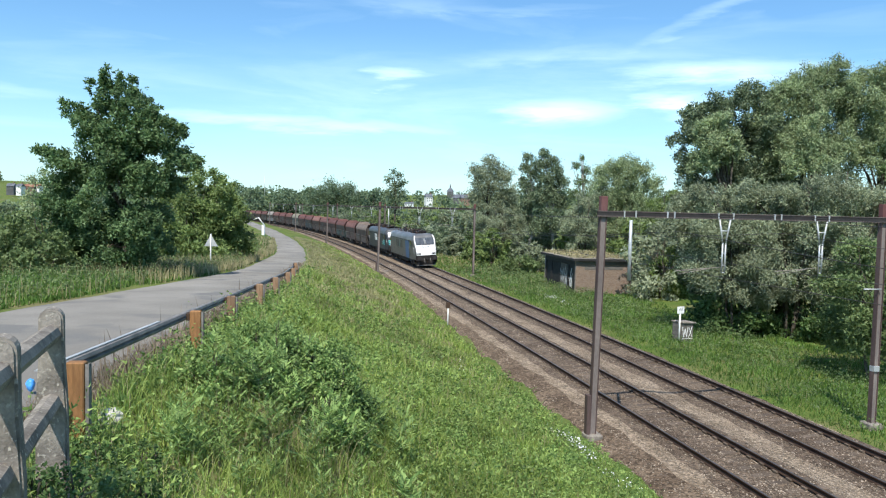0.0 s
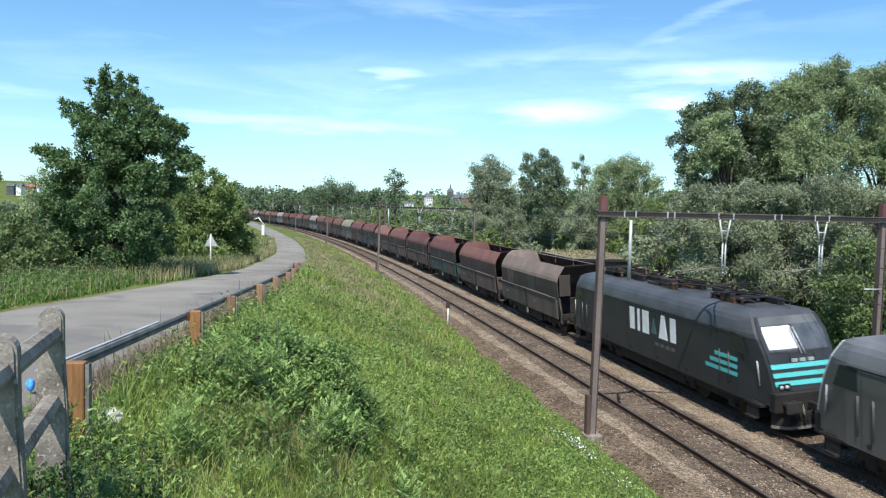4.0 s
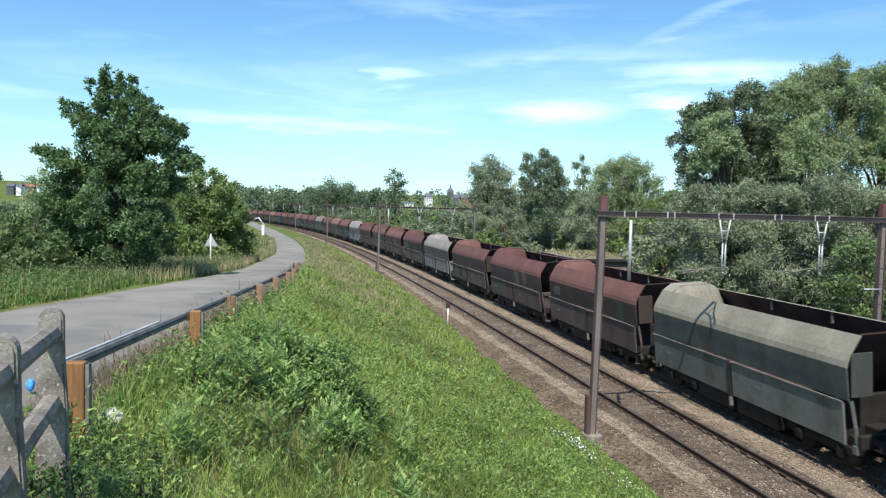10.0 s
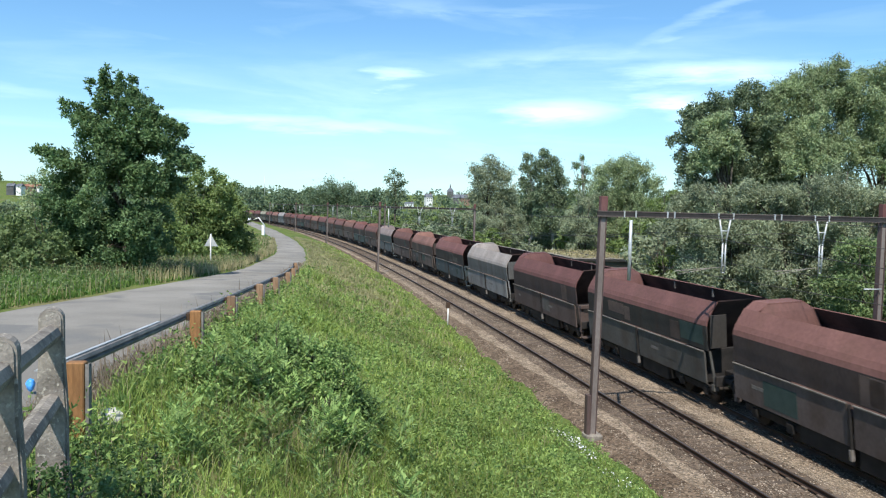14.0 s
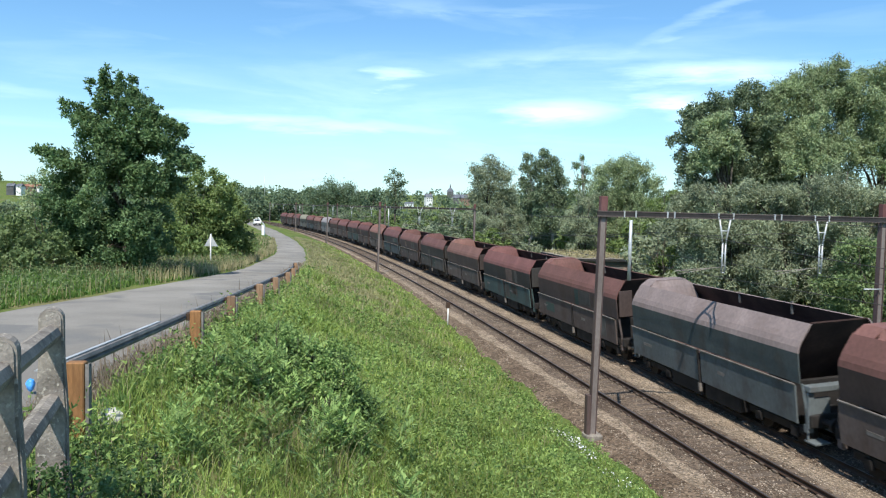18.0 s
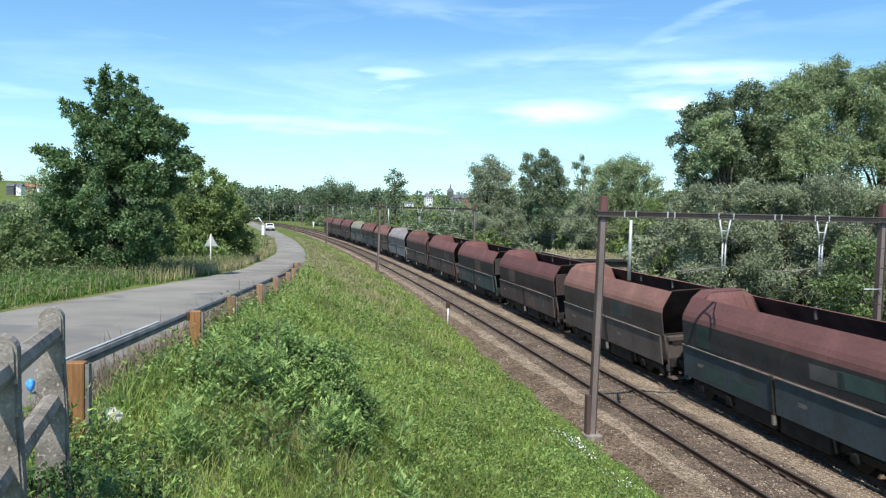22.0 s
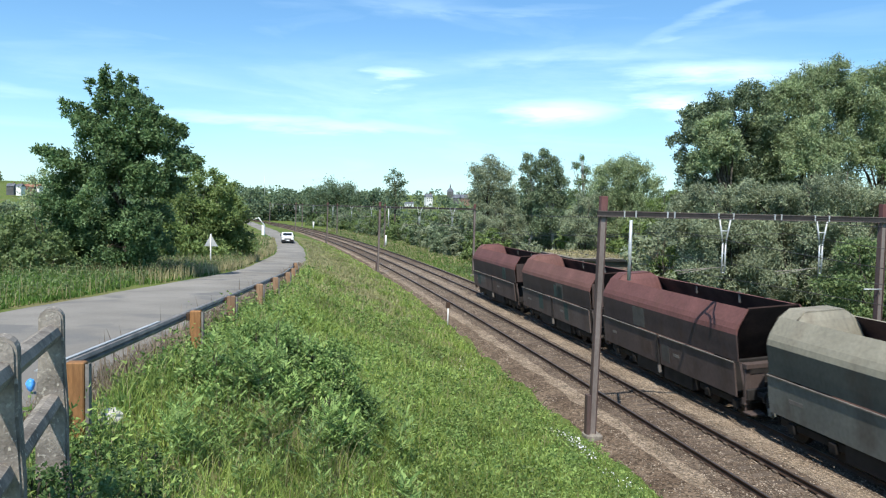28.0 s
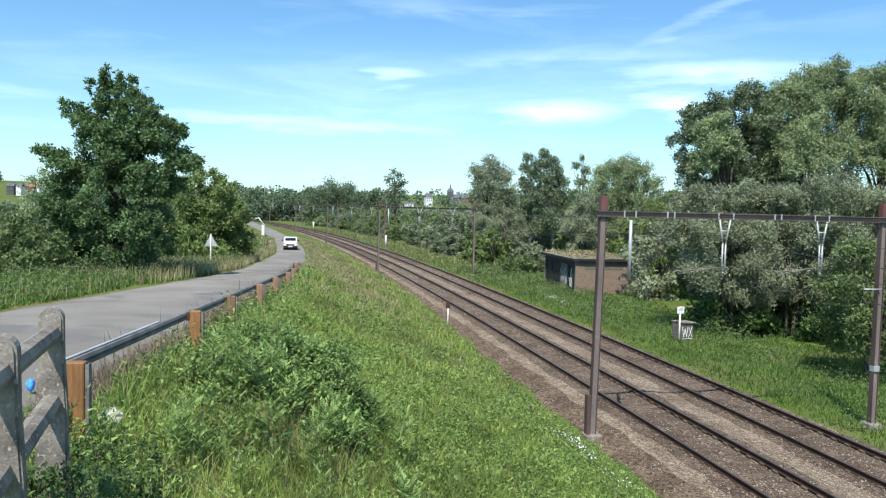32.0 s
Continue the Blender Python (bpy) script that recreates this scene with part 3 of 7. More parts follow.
# roof, upper side, lower side of each livery; sun and shade partly painted in
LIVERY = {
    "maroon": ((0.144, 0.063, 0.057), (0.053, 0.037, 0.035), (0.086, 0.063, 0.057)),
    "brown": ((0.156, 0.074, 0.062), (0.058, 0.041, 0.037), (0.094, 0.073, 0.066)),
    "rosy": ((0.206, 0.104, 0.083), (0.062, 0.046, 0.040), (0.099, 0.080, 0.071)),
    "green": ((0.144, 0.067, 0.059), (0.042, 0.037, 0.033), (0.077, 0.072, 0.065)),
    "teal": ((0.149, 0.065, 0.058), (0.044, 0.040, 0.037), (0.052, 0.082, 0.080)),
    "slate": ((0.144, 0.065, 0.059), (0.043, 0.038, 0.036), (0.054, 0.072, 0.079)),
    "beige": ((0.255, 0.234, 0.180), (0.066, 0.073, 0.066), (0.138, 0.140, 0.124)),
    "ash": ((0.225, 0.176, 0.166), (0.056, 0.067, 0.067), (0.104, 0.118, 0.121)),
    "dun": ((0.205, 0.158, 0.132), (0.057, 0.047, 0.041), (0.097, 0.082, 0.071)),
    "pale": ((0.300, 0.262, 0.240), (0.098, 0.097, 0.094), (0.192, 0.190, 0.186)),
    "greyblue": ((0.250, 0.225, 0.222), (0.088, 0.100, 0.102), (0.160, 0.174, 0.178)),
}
WAGON_WORDS = {
    "maroon": "dirty maroon-brown open hopper wagon", "brown": "rust-brown open hopper wagon with faded paint", "rosy": "rust-brown open hopper wagon with a paler rosy top",
    "green": "brown open hopper wagon with green-grey sides", "teal": "brown-topped open hopper wagon with teal lower sides", "slate": "brown-topped open hopper wagon with slate-blue lower sides",
    "beige": "beige-topped open hopper wagon with grey-green sides", "dun": "dull grey-brown open hopper wagon", "pale": "pale grey open hopper wagon", "greyblue": "blue-grey open hopper wagon",
    "ash": "open hopper wagon with an ash-pink top and slate-grey sides"}
# coal stain of the hopper insides, and the end walls' shade as colour
M["inside"] = mat("coal_stain_and_end_shade", (0.040, 0.023, 0.020), (0.078, 0.045, 0.039), 1.2, 0.9, bump=0.2, fine=12)
M["patch_grey"] = mat("overpaint_grey", (0.072, 0.066, 0.059), (0.102, 0.094, 0.085), 2, 0.8, bump=0.05, rnd=0.3)
M["patch_green"] = mat("overpaint_green", (0.038, 0.062, 0.054), (0.055, 0.082, 0.072), 2, 0.8, bump=0.05, rnd=0.3)
M["patch_brown"] = mat("overpaint_brown", (0.082, 0.055, 0.046), (0.116, 0.082, 0.068), 2, 0.8, bump=0.05, rnd=0.3)
M["edge"] = mat("pale_edge", (0.12, 0.105, 0.094), (0.21, 0.188, 0.168), 3, 0.7, bump=0.1)
UP = [(1.425, 2.12), (1.48, 3.04)]
ROOF = [(1.48, 3.04), (1.445, 3.22), (1.36, 3.40), (1.02, 3.90)]
HALF = 5.45


def shell(name, pts, x0, x1, material, sign, th=0.05):
    """A plate bent along pts (y, z), with thickness, on one side of the wagon."""
    out = [(sign * y, z) for y, z in pts]
    inn = [(sign * (y - th), z - th * 0.35) for y, z in reversed(pts)]
    me = extrude_profile(name, out + inn, x0, x1, [material, M["inside"]])
    n = len(pts)
    for p in me.polygons:
        if n <= p.index < 2 * n - 1:
            p.material_index = 1
    return me


def bogie_meshes():
    bm = bmesh.new()
    for sy in (-1, 1):
        add_box(bm, -1.5, 1.5, sy * 1.0 - 0.07, sy * 1.0 + 0.07, 0.42, 0.68, 0.03)
        for x in (-0.9, 0.9):
            add_box(bm, x - 0.16, x + 0.16, sy * 1.06 - 0.09, sy * 1.06 + 0.09, 0.3, 0.62, 0.03)
    add_box(bm, -0.2, 0.2, -0.95, 0.95, 0.45, 0.72, 0.03)
    frame_me = bm_mesh(bm, "bogie", M["dark"])
    bm = bmesh.new()
    add_tube(bm, (0, -0.98, 0), (0, 0.98, 0), 0.07, 0.07, 8)
    for sy in (-1, 1):
        add_tube(bm, (0, sy * 0.69, 0), (0, sy * 0.83, 0), 0.46, 0.45, 20)
        add_tube(bm, (0, sy * 0.67, 0), (0, sy * 0.70, 0), 0.49, 0.49, 20)
    return frame_me, bm_mesh(bm, "wheelset", M["wheel"])


BOGIE, WHEELSET = bogie_meshes()


def add_bogie(t, x):
    b = part("bogie", BOGIE, t, "", Matrix.Translation((x, 0, 0)))
    for dx in (-0.9, 0.9):
        part("wheelset", WHEELSET, b, "", Matrix.Translation((dx, 0, 0.46)))


def buffer_mesh():
    bm = bmesh.new()
    add_tube(bm, (0, 0, 0), (0.5, 0, 0), 0.09, 0.09, 10)
    add_tube(bm, (0.5, 0, 0), (0.56, 0, 0), 0.21, 0.2, 14)
    return bm_mesh(bm, "buffer", M["dark"], False)


BUFFER = buffer_mesh()
WAGON_PARTS = {}


def wagon_parts(livery):
    if livery in WAGON_PARTS:
        return WAGON_PARTS[livery]
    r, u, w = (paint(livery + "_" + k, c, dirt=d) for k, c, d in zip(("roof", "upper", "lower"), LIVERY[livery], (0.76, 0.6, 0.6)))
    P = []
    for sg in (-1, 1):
        P.append(("upper_side", shell("upper_side", UP, -HALF, HALF, u, sg), "dark upper side panel with shade in its paint"))
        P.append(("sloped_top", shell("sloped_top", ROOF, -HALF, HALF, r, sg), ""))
        for x0, x1 in ((-HALF + 0.06, -0.12), (0.12, HALF - 0.1)):
            P.append(("discharge_flap", shell("discharge_flap", [(1.45, 0.90), (1.515, 2.08), (1.55, 2.10)], x0, x1, w, sg, 0.06), "inclined lower discharge flap"))
            # pale strip paints the lit top ledge of the flap
            P.append(("flap_edge", extrude_profile("flap_edge", [(sg * 1.50, 2.075), (sg * 1.560, 2.078), (sg * 1.560, 2.112), (sg * 1.50, 2.112)], x0, x1, M["edge"]), "pale flap edge with the ledge's highlight painted in"))
        bm = bmesh.new()
        lean = Matrix.Translation((0, sg * 1.40, 0)) @ Matrix.Rotation(sg * -0.06, 4, "X")
        add_box(bm, -0.035, 0.035, -0.05, 0.03, 0.80, 2.10, 0.01, lean)
        bar_foot = bmesh.new()
        add_box(bar_foot, -0.05, 0.05, -0.07, 0.05, 0.52, 0.84, 0.01, lean)
        P.append(("bar_foot", bm_mesh(bar_foot, "bar_foot", M["edge"]), "pale foot of the locking bar"))
        P.append(("locking_bar", bm_mesh(bm, "locking_bar", M["dark"]), "dark locking bar between the flaps"))
    for e in (-1, 1):
        # the end wall leans in under the overhanging top; its shade is put into the colour
        V = [(e * (HALF - k), y, z - dz) for dz in (0, 0.05) for k, w_, z in ((0.03, 0.98, 3.94), (0.75, 1.40, 3.0), (2.15, 1.36, 1.3)) for y in (-w_, w_)]
        P.append(("end_wall", mesh("end_wall", V, [(0, 1, 3, 2), (2, 3, 5, 4), (6, 8, 9, 7), (8, 10, 11, 9), (0, 6, 7, 1), (4, 5, 11, 10), (0, 2, 8, 6), (2, 4, 10, 8), (1, 7, 9, 3), (3, 9, 11, 5)], M["inside"]), "inward-leaning end wall darkened to show overhang shade"))
        # arched hood over the end, then the steep inner plate of the hopper
        arch = [(-1.02, 3.90), (-0.66, 4.14), (0.66, 4.14), (1.02, 3.90)]
        V = [(e * (HALF - dx), y, z - dz) for dz in (0, 0.04) for dx in (0.02, 0.78) for y, z in arch]
        F = [(i, i + 1, i + 5, i + 4) for i in range(3)] + [(8 + i, 12 + i, 13 + i, 9 + i) for i in range(3)] + [(0, 8, 9, 1), (1, 9, 10, 2), (2, 10, 11, 3), (4, 5, 13, 12), (5, 6, 14, 13), (6, 7, 15, 14), (0, 4, 12, 8), (3, 11, 15, 7)]
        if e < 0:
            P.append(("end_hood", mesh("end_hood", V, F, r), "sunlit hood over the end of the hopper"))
        # inner plate takes the bright roof paint, so its sunlight is in the colour
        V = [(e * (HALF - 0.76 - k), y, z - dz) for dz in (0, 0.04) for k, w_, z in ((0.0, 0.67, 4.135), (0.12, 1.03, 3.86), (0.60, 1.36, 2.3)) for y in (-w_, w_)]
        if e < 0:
            P.append(("end_slope", mesh("end_slope", V, [(0, 1, 3, 2), (2, 3, 5, 4), (6, 8, 9, 7), (8, 10, 11, 9), (0, 6, 7, 1), (4, 5, 11, 10), (0, 2, 8, 6), (2, 4, 10, 8), (1, 7, 9, 3), (3, 9, 11, 5)], r), "sloping inner end plate, its sunlight put in as roof paint"))
        # black box added where the space under the sloping wall lies in shade
        P.append(("end_bulkhead", box("end_bulkhead", e * 4.68 - 0.08, e * 4.68 + 0.08, -1.25, 1.25, 0.75, 2.0, M["dark"], 0.02), "black box added as shade under the sloping wall"))
        P.append(("end_sill", box("end_sill", e * 5.72 - 0.08, e * 5.72 + 0.08, -1.3, 1.3, 0.85, 1.22, M["dark"], 0.02), ""))
    P.append(("floor_plate", box("floor_plate", -HALF + 2.0, HALF - 2.0, -1.05, 1.05, 1.5, 1.56, M["inside"], 0.0), "coal-stained hopper floor"))
    # drawn black and long to fill the shade under the wagon
    bm = bmesh.new()  # chutes between the bogies
    for x0, x1 in ((-2.3, -0.1), (0.1, 2.3)):
        add_box(bm, x0, x1, -1.32, 1.32, 0.30, 1.10, 0.04)
    P.append(("discharge_chute", bm_mesh(bm, "discharge_chute", M["dark"]), "discharge chutes drawn black as shade under the hopper"))
    P.append(("ridge_sill", box("ridge_sill", -5.7, 5.7, -0.3, 0.3, 0.78, 1.15, M["dark"], 0.02), "dark main frame"))
    for x in (-1.2, 1.9):
        P.append(("inner_rib", box("inner_rib", x - 0.04, x + 0.04, 1.0, 1.06, 3.5, 3.95, M["edge"], 0.0), "pale inner rib"))
    # the platform end
    bm = bmesh.new()
    add_box(bm, 5.50, 5.82, -1.34, 1.34, 1.92, 2.10, 0.02)
    for y in (-1.22, 1.22):
        add_box(bm, 5.58, 5.70, y - 0.10, y + 0.10, 0.8, 1.95, 0.01)
    add_box(bm, 5.58, 5.66, -1.1, -0.55, 1.2, 1.7, 0.01)
    add_box(bm, 5.58, 5.64, 0.5, 1.0, 1.2, 1.7, 0.01)
    add_box(bm, 5.50, 5.95, -1.30, -0.78, 0.36, 0.42, 0.01)
    add_box(bm, 5.56, 5.60, -1.28, -1.22, 0.4, 0.85)
    P.append(("end_platform", bm_mesh(bm, "end_platform", w), "grey end frame with beam and step"))
    for y in (-1.36, 1.36):
        for e in (-1, 1):
            bm = bmesh.new()
            k = e * (HALF + 0.05)
            add_tube(bm, (k, y, 2.12), (k + e * 0.10, y * 0.96, 1.4), 0.05, 0.05, 6)
            add_tube(bm, (k + e * 0.10, y * 0.96, 1.4), (k + e * 0.04, y * 0.90, 0.62), 0.05, 0.045, 6)
            add_box(bm, k - 0.02, k + e * 0.16, y * 0.9 - 0.1, y * 0.9 + 0.1, 0.66, 0.9, 0.01)
            P.append(("corner_strut", bm_mesh(bm, "corner_strut", w), "bent corner strut"))
    P.append(("end_plate", box("end_plate", HALF - 0.02, HALF + 0.03, -1.32, -0.66, 2.2, 3.42, u, 0.01), "hanging plate on the end wall"))
    WAGON_PARTS[livery] = P
    return P


PATCH_RNG = random.Random(11)


def build_wagon(livery, patches, platform):
    t = thing("hopper_wagon", WAGON_WORDS[livery], "hopper wagon", None, "wagons of the freight train")
    for nm, me, lab in wagon_parts(livery):
        if nm != ("end_plate" if platform else "end_platform"):
            part(nm, me, t, lab)
    for e in (-1, 1):
        for y in (-0.875, 0.875):
            part("buffer", BUFFER, t, "", Matrix.Translation((e * 5.72, y, 1.03)) @ Matrix.Rotation(0 if e > 0 else math.pi, 4, "Z"))
        add_bogie(t, e * 3.9)
    for i in range(patches):
        lower = PATCH_RNG.random() < 0.45
        w, h = PATCH_RNG.uniform(0.5, 1.7), PATCH_RNG.uniform(0.45, 0.95)
        x = PATCH_RNG.uniform(-4.9, 3.6)
        if -w - 0.15 < x < 0.15:
            x = 0.3
        kind = PATCH_RNG.choice(("patch_grey", "patch_grey", "patch_brown", "patch_green"))
        if lower:
            z0 = PATCH_RNG.uniform(0.98, 2.02 - h)
            yy = [1.45 + (z - 0.90) / 1.18 * 0.065 + 0.006 for z in (z0, z0 + h)]
        else:
            h = min(h, 0.82)
            z0 = PATCH_RNG.uniform(2.15, 3.0 - h)
            yy = [1.425 + (z - 2.12) / 0.92 * 0.055 + 0.006 for z in (z0, z0 + h)]
        for sg in (-1,):
            prof = [(sg * yy[0], z0), (sg * yy[1], z0 + h), (sg * (yy[1] - 0.02), z0 + h), (sg * (yy[0] - 0.02), z0)]
            part("paint_patch", extrude_profile("paint_patch", prof, x, x + w, M[kind]), t, "square patch of fresh overpaint")
    # small stencil marks
    for x in (-4.4, 1.2):
        prof = [(-1.485, 1.44), (-1.493, 1.56), (-1.468, 1.565), (-1.458, 1.445)]
        part("stencil_mark", extrude_profile("stencil_mark", prof, x, x + PATCH_RNG.uniform(0.35, 0.7), M["edge"]), t, "small pale stencilled bar")
    return t


def loco_glass():
    m = bpy.data.materials.new("cab_glass")
    m.use_nodes = True
    b = m.node_tree.nodes["Principled BSDF"]
    b.inputs["Base Color"].default_value = (0.02, 0.026, 0.032, 1)
    b.inputs["Roughness"].default_value = 0.12
    b.inputs["Specular IOR Level"].default_value = 0.4
    return m


M["glass"] = loco_glass()
# grey base holds part of the windscreen's sky reflection
M["screen"] = mat("reflection_grey_screen", (0.055, 0.062, 0.07), (0.11, 0.12, 0.135), 1.5, 0.12, bump=0, spec=0.6)
M["silver"] = mat("silver_grey_paint", (0.080, 0.079, 0.074), (0.108, 0.107, 0.101), 0.6, 0.42, bump=0.03, spec=0.5)
M["roof_silver"] = mat("silver_roof_paint", (0.085, 0.087, 0.090), (0.165, 0.168, 0.176), 0.7, 0.42, bump=0.05, spec=0.5)
M["front_white"] = mat("white_cab_paint", (0.80, 0.80, 0.79), (0.88, 0.88, 0.87), 1, 0.35, bump=0.02, spec=0.5)
M["blue"] = mat("blue_paint", (0.022, 0.080, 0.195), (0.033, 0.105, 0.245), 1, 0.4, bump=0.02, spec=0.5)
M["anthracite"] = mat("anthracite_paint", (0.017, 0.019, 0.022), (0.026, 0.029, 0.033), 0.8, 0.5, bump=0.03, spec=0.5)
M["roof_dark"] = mat("dull_grey_roof_paint", (0.05, 0.053, 0.058), (0.085, 0.088, 0.094), 0.8, 0.45, bump=0.05)
M["door_grey"] = mat("olive_grey_paint", (0.085, 0.095, 0.078), (0.11, 0.12, 0.10), 0.8, 0.45, bump=0.03)
M["mark_dark"] = mat("faded_mark_paint", (0.035, 0.036, 0.035), (0.05, 0.05, 0.048), 1, 0.5, bump=0.03)
M["teal_grey"] = mat("muted_teal_paint", (0.06, 0.12, 0.115), (0.075, 0.14, 0.135), 1, 0.5, bump=0.03)
M["teal"] = mat("teal_paint", (0.08, 0.42, 0.42), (0.10, 0.50, 0.50), 1, 0.4, bump=0.02)


NOSE_Z = (0.95, 1.45, 2.05, 2.6, 3.2, 3.68, 3.8, 3.88)
NOSE_X = (8.52, 8.52, 8.36, 8.14, 7.78, 7.45, 7.2, 6.9)
SIDE_W = (1.48, 1.48, 1.485, 1.485, 1.47, 1.30, 1.14, 0.80)


def nose(z):
    """How far the cab front reaches at height z, and its half width there."""
    x = float(np.interp(z, NOSE_Z, NOSE_X))
    w = float(np.interp(z, NOSE_Z, SIDE_W))
    return x, w - max(0.0, x - 6.95) * 0.20


def loco_body(name, side, roof):
    """Level rings from sill to roof: straight sides, rounded roof shoulders, tapering raked cabs."""
    zs = [0.95, 1.2, 1.45, 2.05, 2.6, 3.05, 3.2, 3.36, 3.52, 3.68, 3.8, 3.88]
    V, n = [], 12
    for z in zs:
        x, w = nose(z)
        full = float(np.interp(z, [3.05, 3.2, 3.36, 3.52, 3.68, 3.8, 3.88], [1.485, 1.47, 1.43, 1.38, 1.28, 1.10, 0.80]))
        w = min(w, full)
        back = min(6.95, x - 0.25)
        half = [(back, -full), (x - 0.10, -w - 0.03), (x, -w + 0.06), (x, w - 0.06), (x - 0.10, w + 0.03), (back, full)]
        V += [(a, b, z) for a, b in half] + [(-a, -b, z) for a, b in half]
    F = [(i * n + j, i * n + (j + 1) % n, (i + 1) * n + (j + 1) % n, (i + 1) * n + j) for i in range(len(zs) - 1) for j in range(n)]
    F += [tuple(reversed(range(n))), tuple(range((len(zs) - 1) * n, len(zs) * n))]
    me = mesh(name, V, F, [side, roof])
    for p in me.polygons:
        if p.center.z > 3.12:
            p.material_index = 1
    return me


def cab_front(name, z0, z1, grow, material, y0, y1):
    """A plate on the sloping front from height z0 to z1, between the shares y0 and y1 of its half width."""
    zs = [z0] + [z for z in NOSE_Z if z0 < z < z1] + [z1]
    V = []
    for z in zs:
        x, w = nose(z)
        V += [(x + grow, w * y0, z), (x + grow, w * y1, z), (x + grow - 0.05, w * y1, z), (x + grow - 0.05, w * y0, z)]
    F = [(i * 4 + j, i * 4 + (j + 1) % 4, i * 4 + 4 + (j + 1) % 4, i * 4 + 4 + j) for i in range(len(zs) - 1) for j in range(4)]
    n = len(V)
    return mesh(name, V, F + [(3, 2, 1, 0), (n - 4, n - 3, n - 2, n - 1)], material)


def side_plate(name, pts, material, y=-1.494):
    """A thin plate on the side, outlined in (x, z)."""
    n = len(pts)
    V = [(x, y, z) for x, z in pts] + [(x, y + 0.016, z) for x, z in pts]
    F = [tuple(range(n)), tuple(reversed(range(n, 2 * n)))] + [(i, n + i, n + (i + 1) % n, (i + 1) % n) for i in range(n)]
    return mesh(name, V, F, material)


def loco_cab(t, flip, lead):
    front, mask = (M["front_white"], M["front_white"]) if lead else (M["anthracite"], M["anthracite"])
    cf = part("cab_front", cab_front("cab_front", 1.42, 2.62, 0.02, front, -0.97, 0.97), t, "white sloping cab front" if lead else "dark sloping cab front", flip)
    for a, b in ((-0.97, -0.87), (0.87, 0.97)):
        part("cab_pillar", cab_front("cab_pillar", 2.62, 3.70, 0.022, M["front_white"] if lead else mask, a, b), t, "white pillar beside the windscreen" if lead else "", flip)
    ws = part("windscreen", cab_front("windscreen", 2.64, 3.44, 0.02, M["screen"], -0.87, 0.87), t, "grey reflecting windscreen", flip)
    part("screen_divider", cab_front("screen_divider", 2.64, 3.44, 0.03, M["black"], -0.025, 0.025), ws)
    part("screen_sill", cab_front("screen_sill", 2.60, 2.66, 0.03, M["black"], -0.88, 0.88), ws)
    part("screen_head", cab_front("screen_head", 3.44, 3.68, 0.015, M["roof_silver"], -0.87, 0.87), t, "grey band over the windscreen", flip)
    for y in (-0.07, 0.05):
        part("wiper", tube("wiper", (8.24, y + 0.09, 2.55), (7.80, y - 0.05, 3.36), 0.022, M["galv"]), t, "pale upright wiper", flip)
    for y in (-0.45, 0.42):
        part("wiper_arm", tube("wiper_arm", (8.30, y, 2.40), (8.20, y + 0.08, 2.60), 0.02, M["black"]), t, "", flip)
    for y in (-0.3, 0.0, 0.3):
        part("front_mark", box("front_mark", 8.25, 8.315, y - 0.10, y + 0.10, 2.32, 2.42, M["galv"], 0.0), t, "small plain grey mark", flip)
    for y in (-0.86, 0.86):
        hl = part("headlight", box("headlight", 8.5, 8.556, y - 0.22, y + 0.22, 1.48, 1.70, M["glass"], 0.02), t, "dark headlight cluster", flip)
        for d in (-0.11, 0.09):
            part("lamp_lens", tube("lamp_lens", (8.55, y + d, 1.59), (8.572, y + d, 1.59), 0.07, M["galv"], 0.065, 12), hl, "clear round lamp lens")
        part("buffer", BUFFER, t, "", flip @ Matrix.Translation((8.58, y * 1.02, 1.06)) @ Matrix.Diagonal((0.8, 1.3, 1.1, 1)))
        part("buffer_plate", box("buffer_plate", 9.02, 9.06, y * 1.02 - 0.29, y * 1.02 + 0.29, 0.87, 1.25, M["beam"], 0.03), t, "dull rectangular buffer plate", flip)
    part("buffer_beam", box("buffer_beam", 8.2, 8.60, -1.22, 1.22, 0.74, 1.42, M["dark"], 0.05), t, "dark buffer beam", flip)
    hook = part("coupling", box("coupling", 8.6, 9.05, -0.07, 0.07, 0.85, 1.1, M["dark"], 0.03), t, "black draw hook with its screw coupling", flip)
    part("coupling_link", tube("coupling_link", (8.95, 0.0, 0.98), (8.85, 0.0, 0.5), 0.05, M["rail"]), hook)
    for y in (-0.62, -0.48, -0.3, 0.28, 0.44, 0.6):
        part("hose", tube("hose", (8.62, y, 1.05), (8.76, y + 0.05, 0.5), 0.032, M["guard"] if y in (-0.3, 0.44) else M["black"]), t, "", flip)
    for a, b, m_, nm in ((0.30, 0.72, M["dark"], "rail_guard"), (0.20, 0.30, M["guard"], "guard_edge")):
        pts = [(-1.15, 8.25), (-0.75, 8.62), (0.75, 8.62), (1.15, 8.25), (1.05, 8.15), (-1.05, 8.15)]
        V = [(x, y, z) for z in (a, b) for y, x in pts]
        part(nm, mesh(nm, V, [(5, 4, 3, 2, 1, 0), (6, 7, 8, 9, 10, 11)] + [(i, (i + 1) % 6, 6 + (i + 1) % 6, 6 + i) for i in range(6)], m_), t, "black rail guard" if a > 0.25 else "pale lower edge of the rail guard", flip)
    for sy in (-1, 1):
        # kinked cab side with its steps
        part("step", box("loco_step", 7.35, 7.85, sy * 1.42 - 0.08, sy * 1.42 + 0.08, 0.42, 0.49, M["dark"], 0.01), t, "", flip)
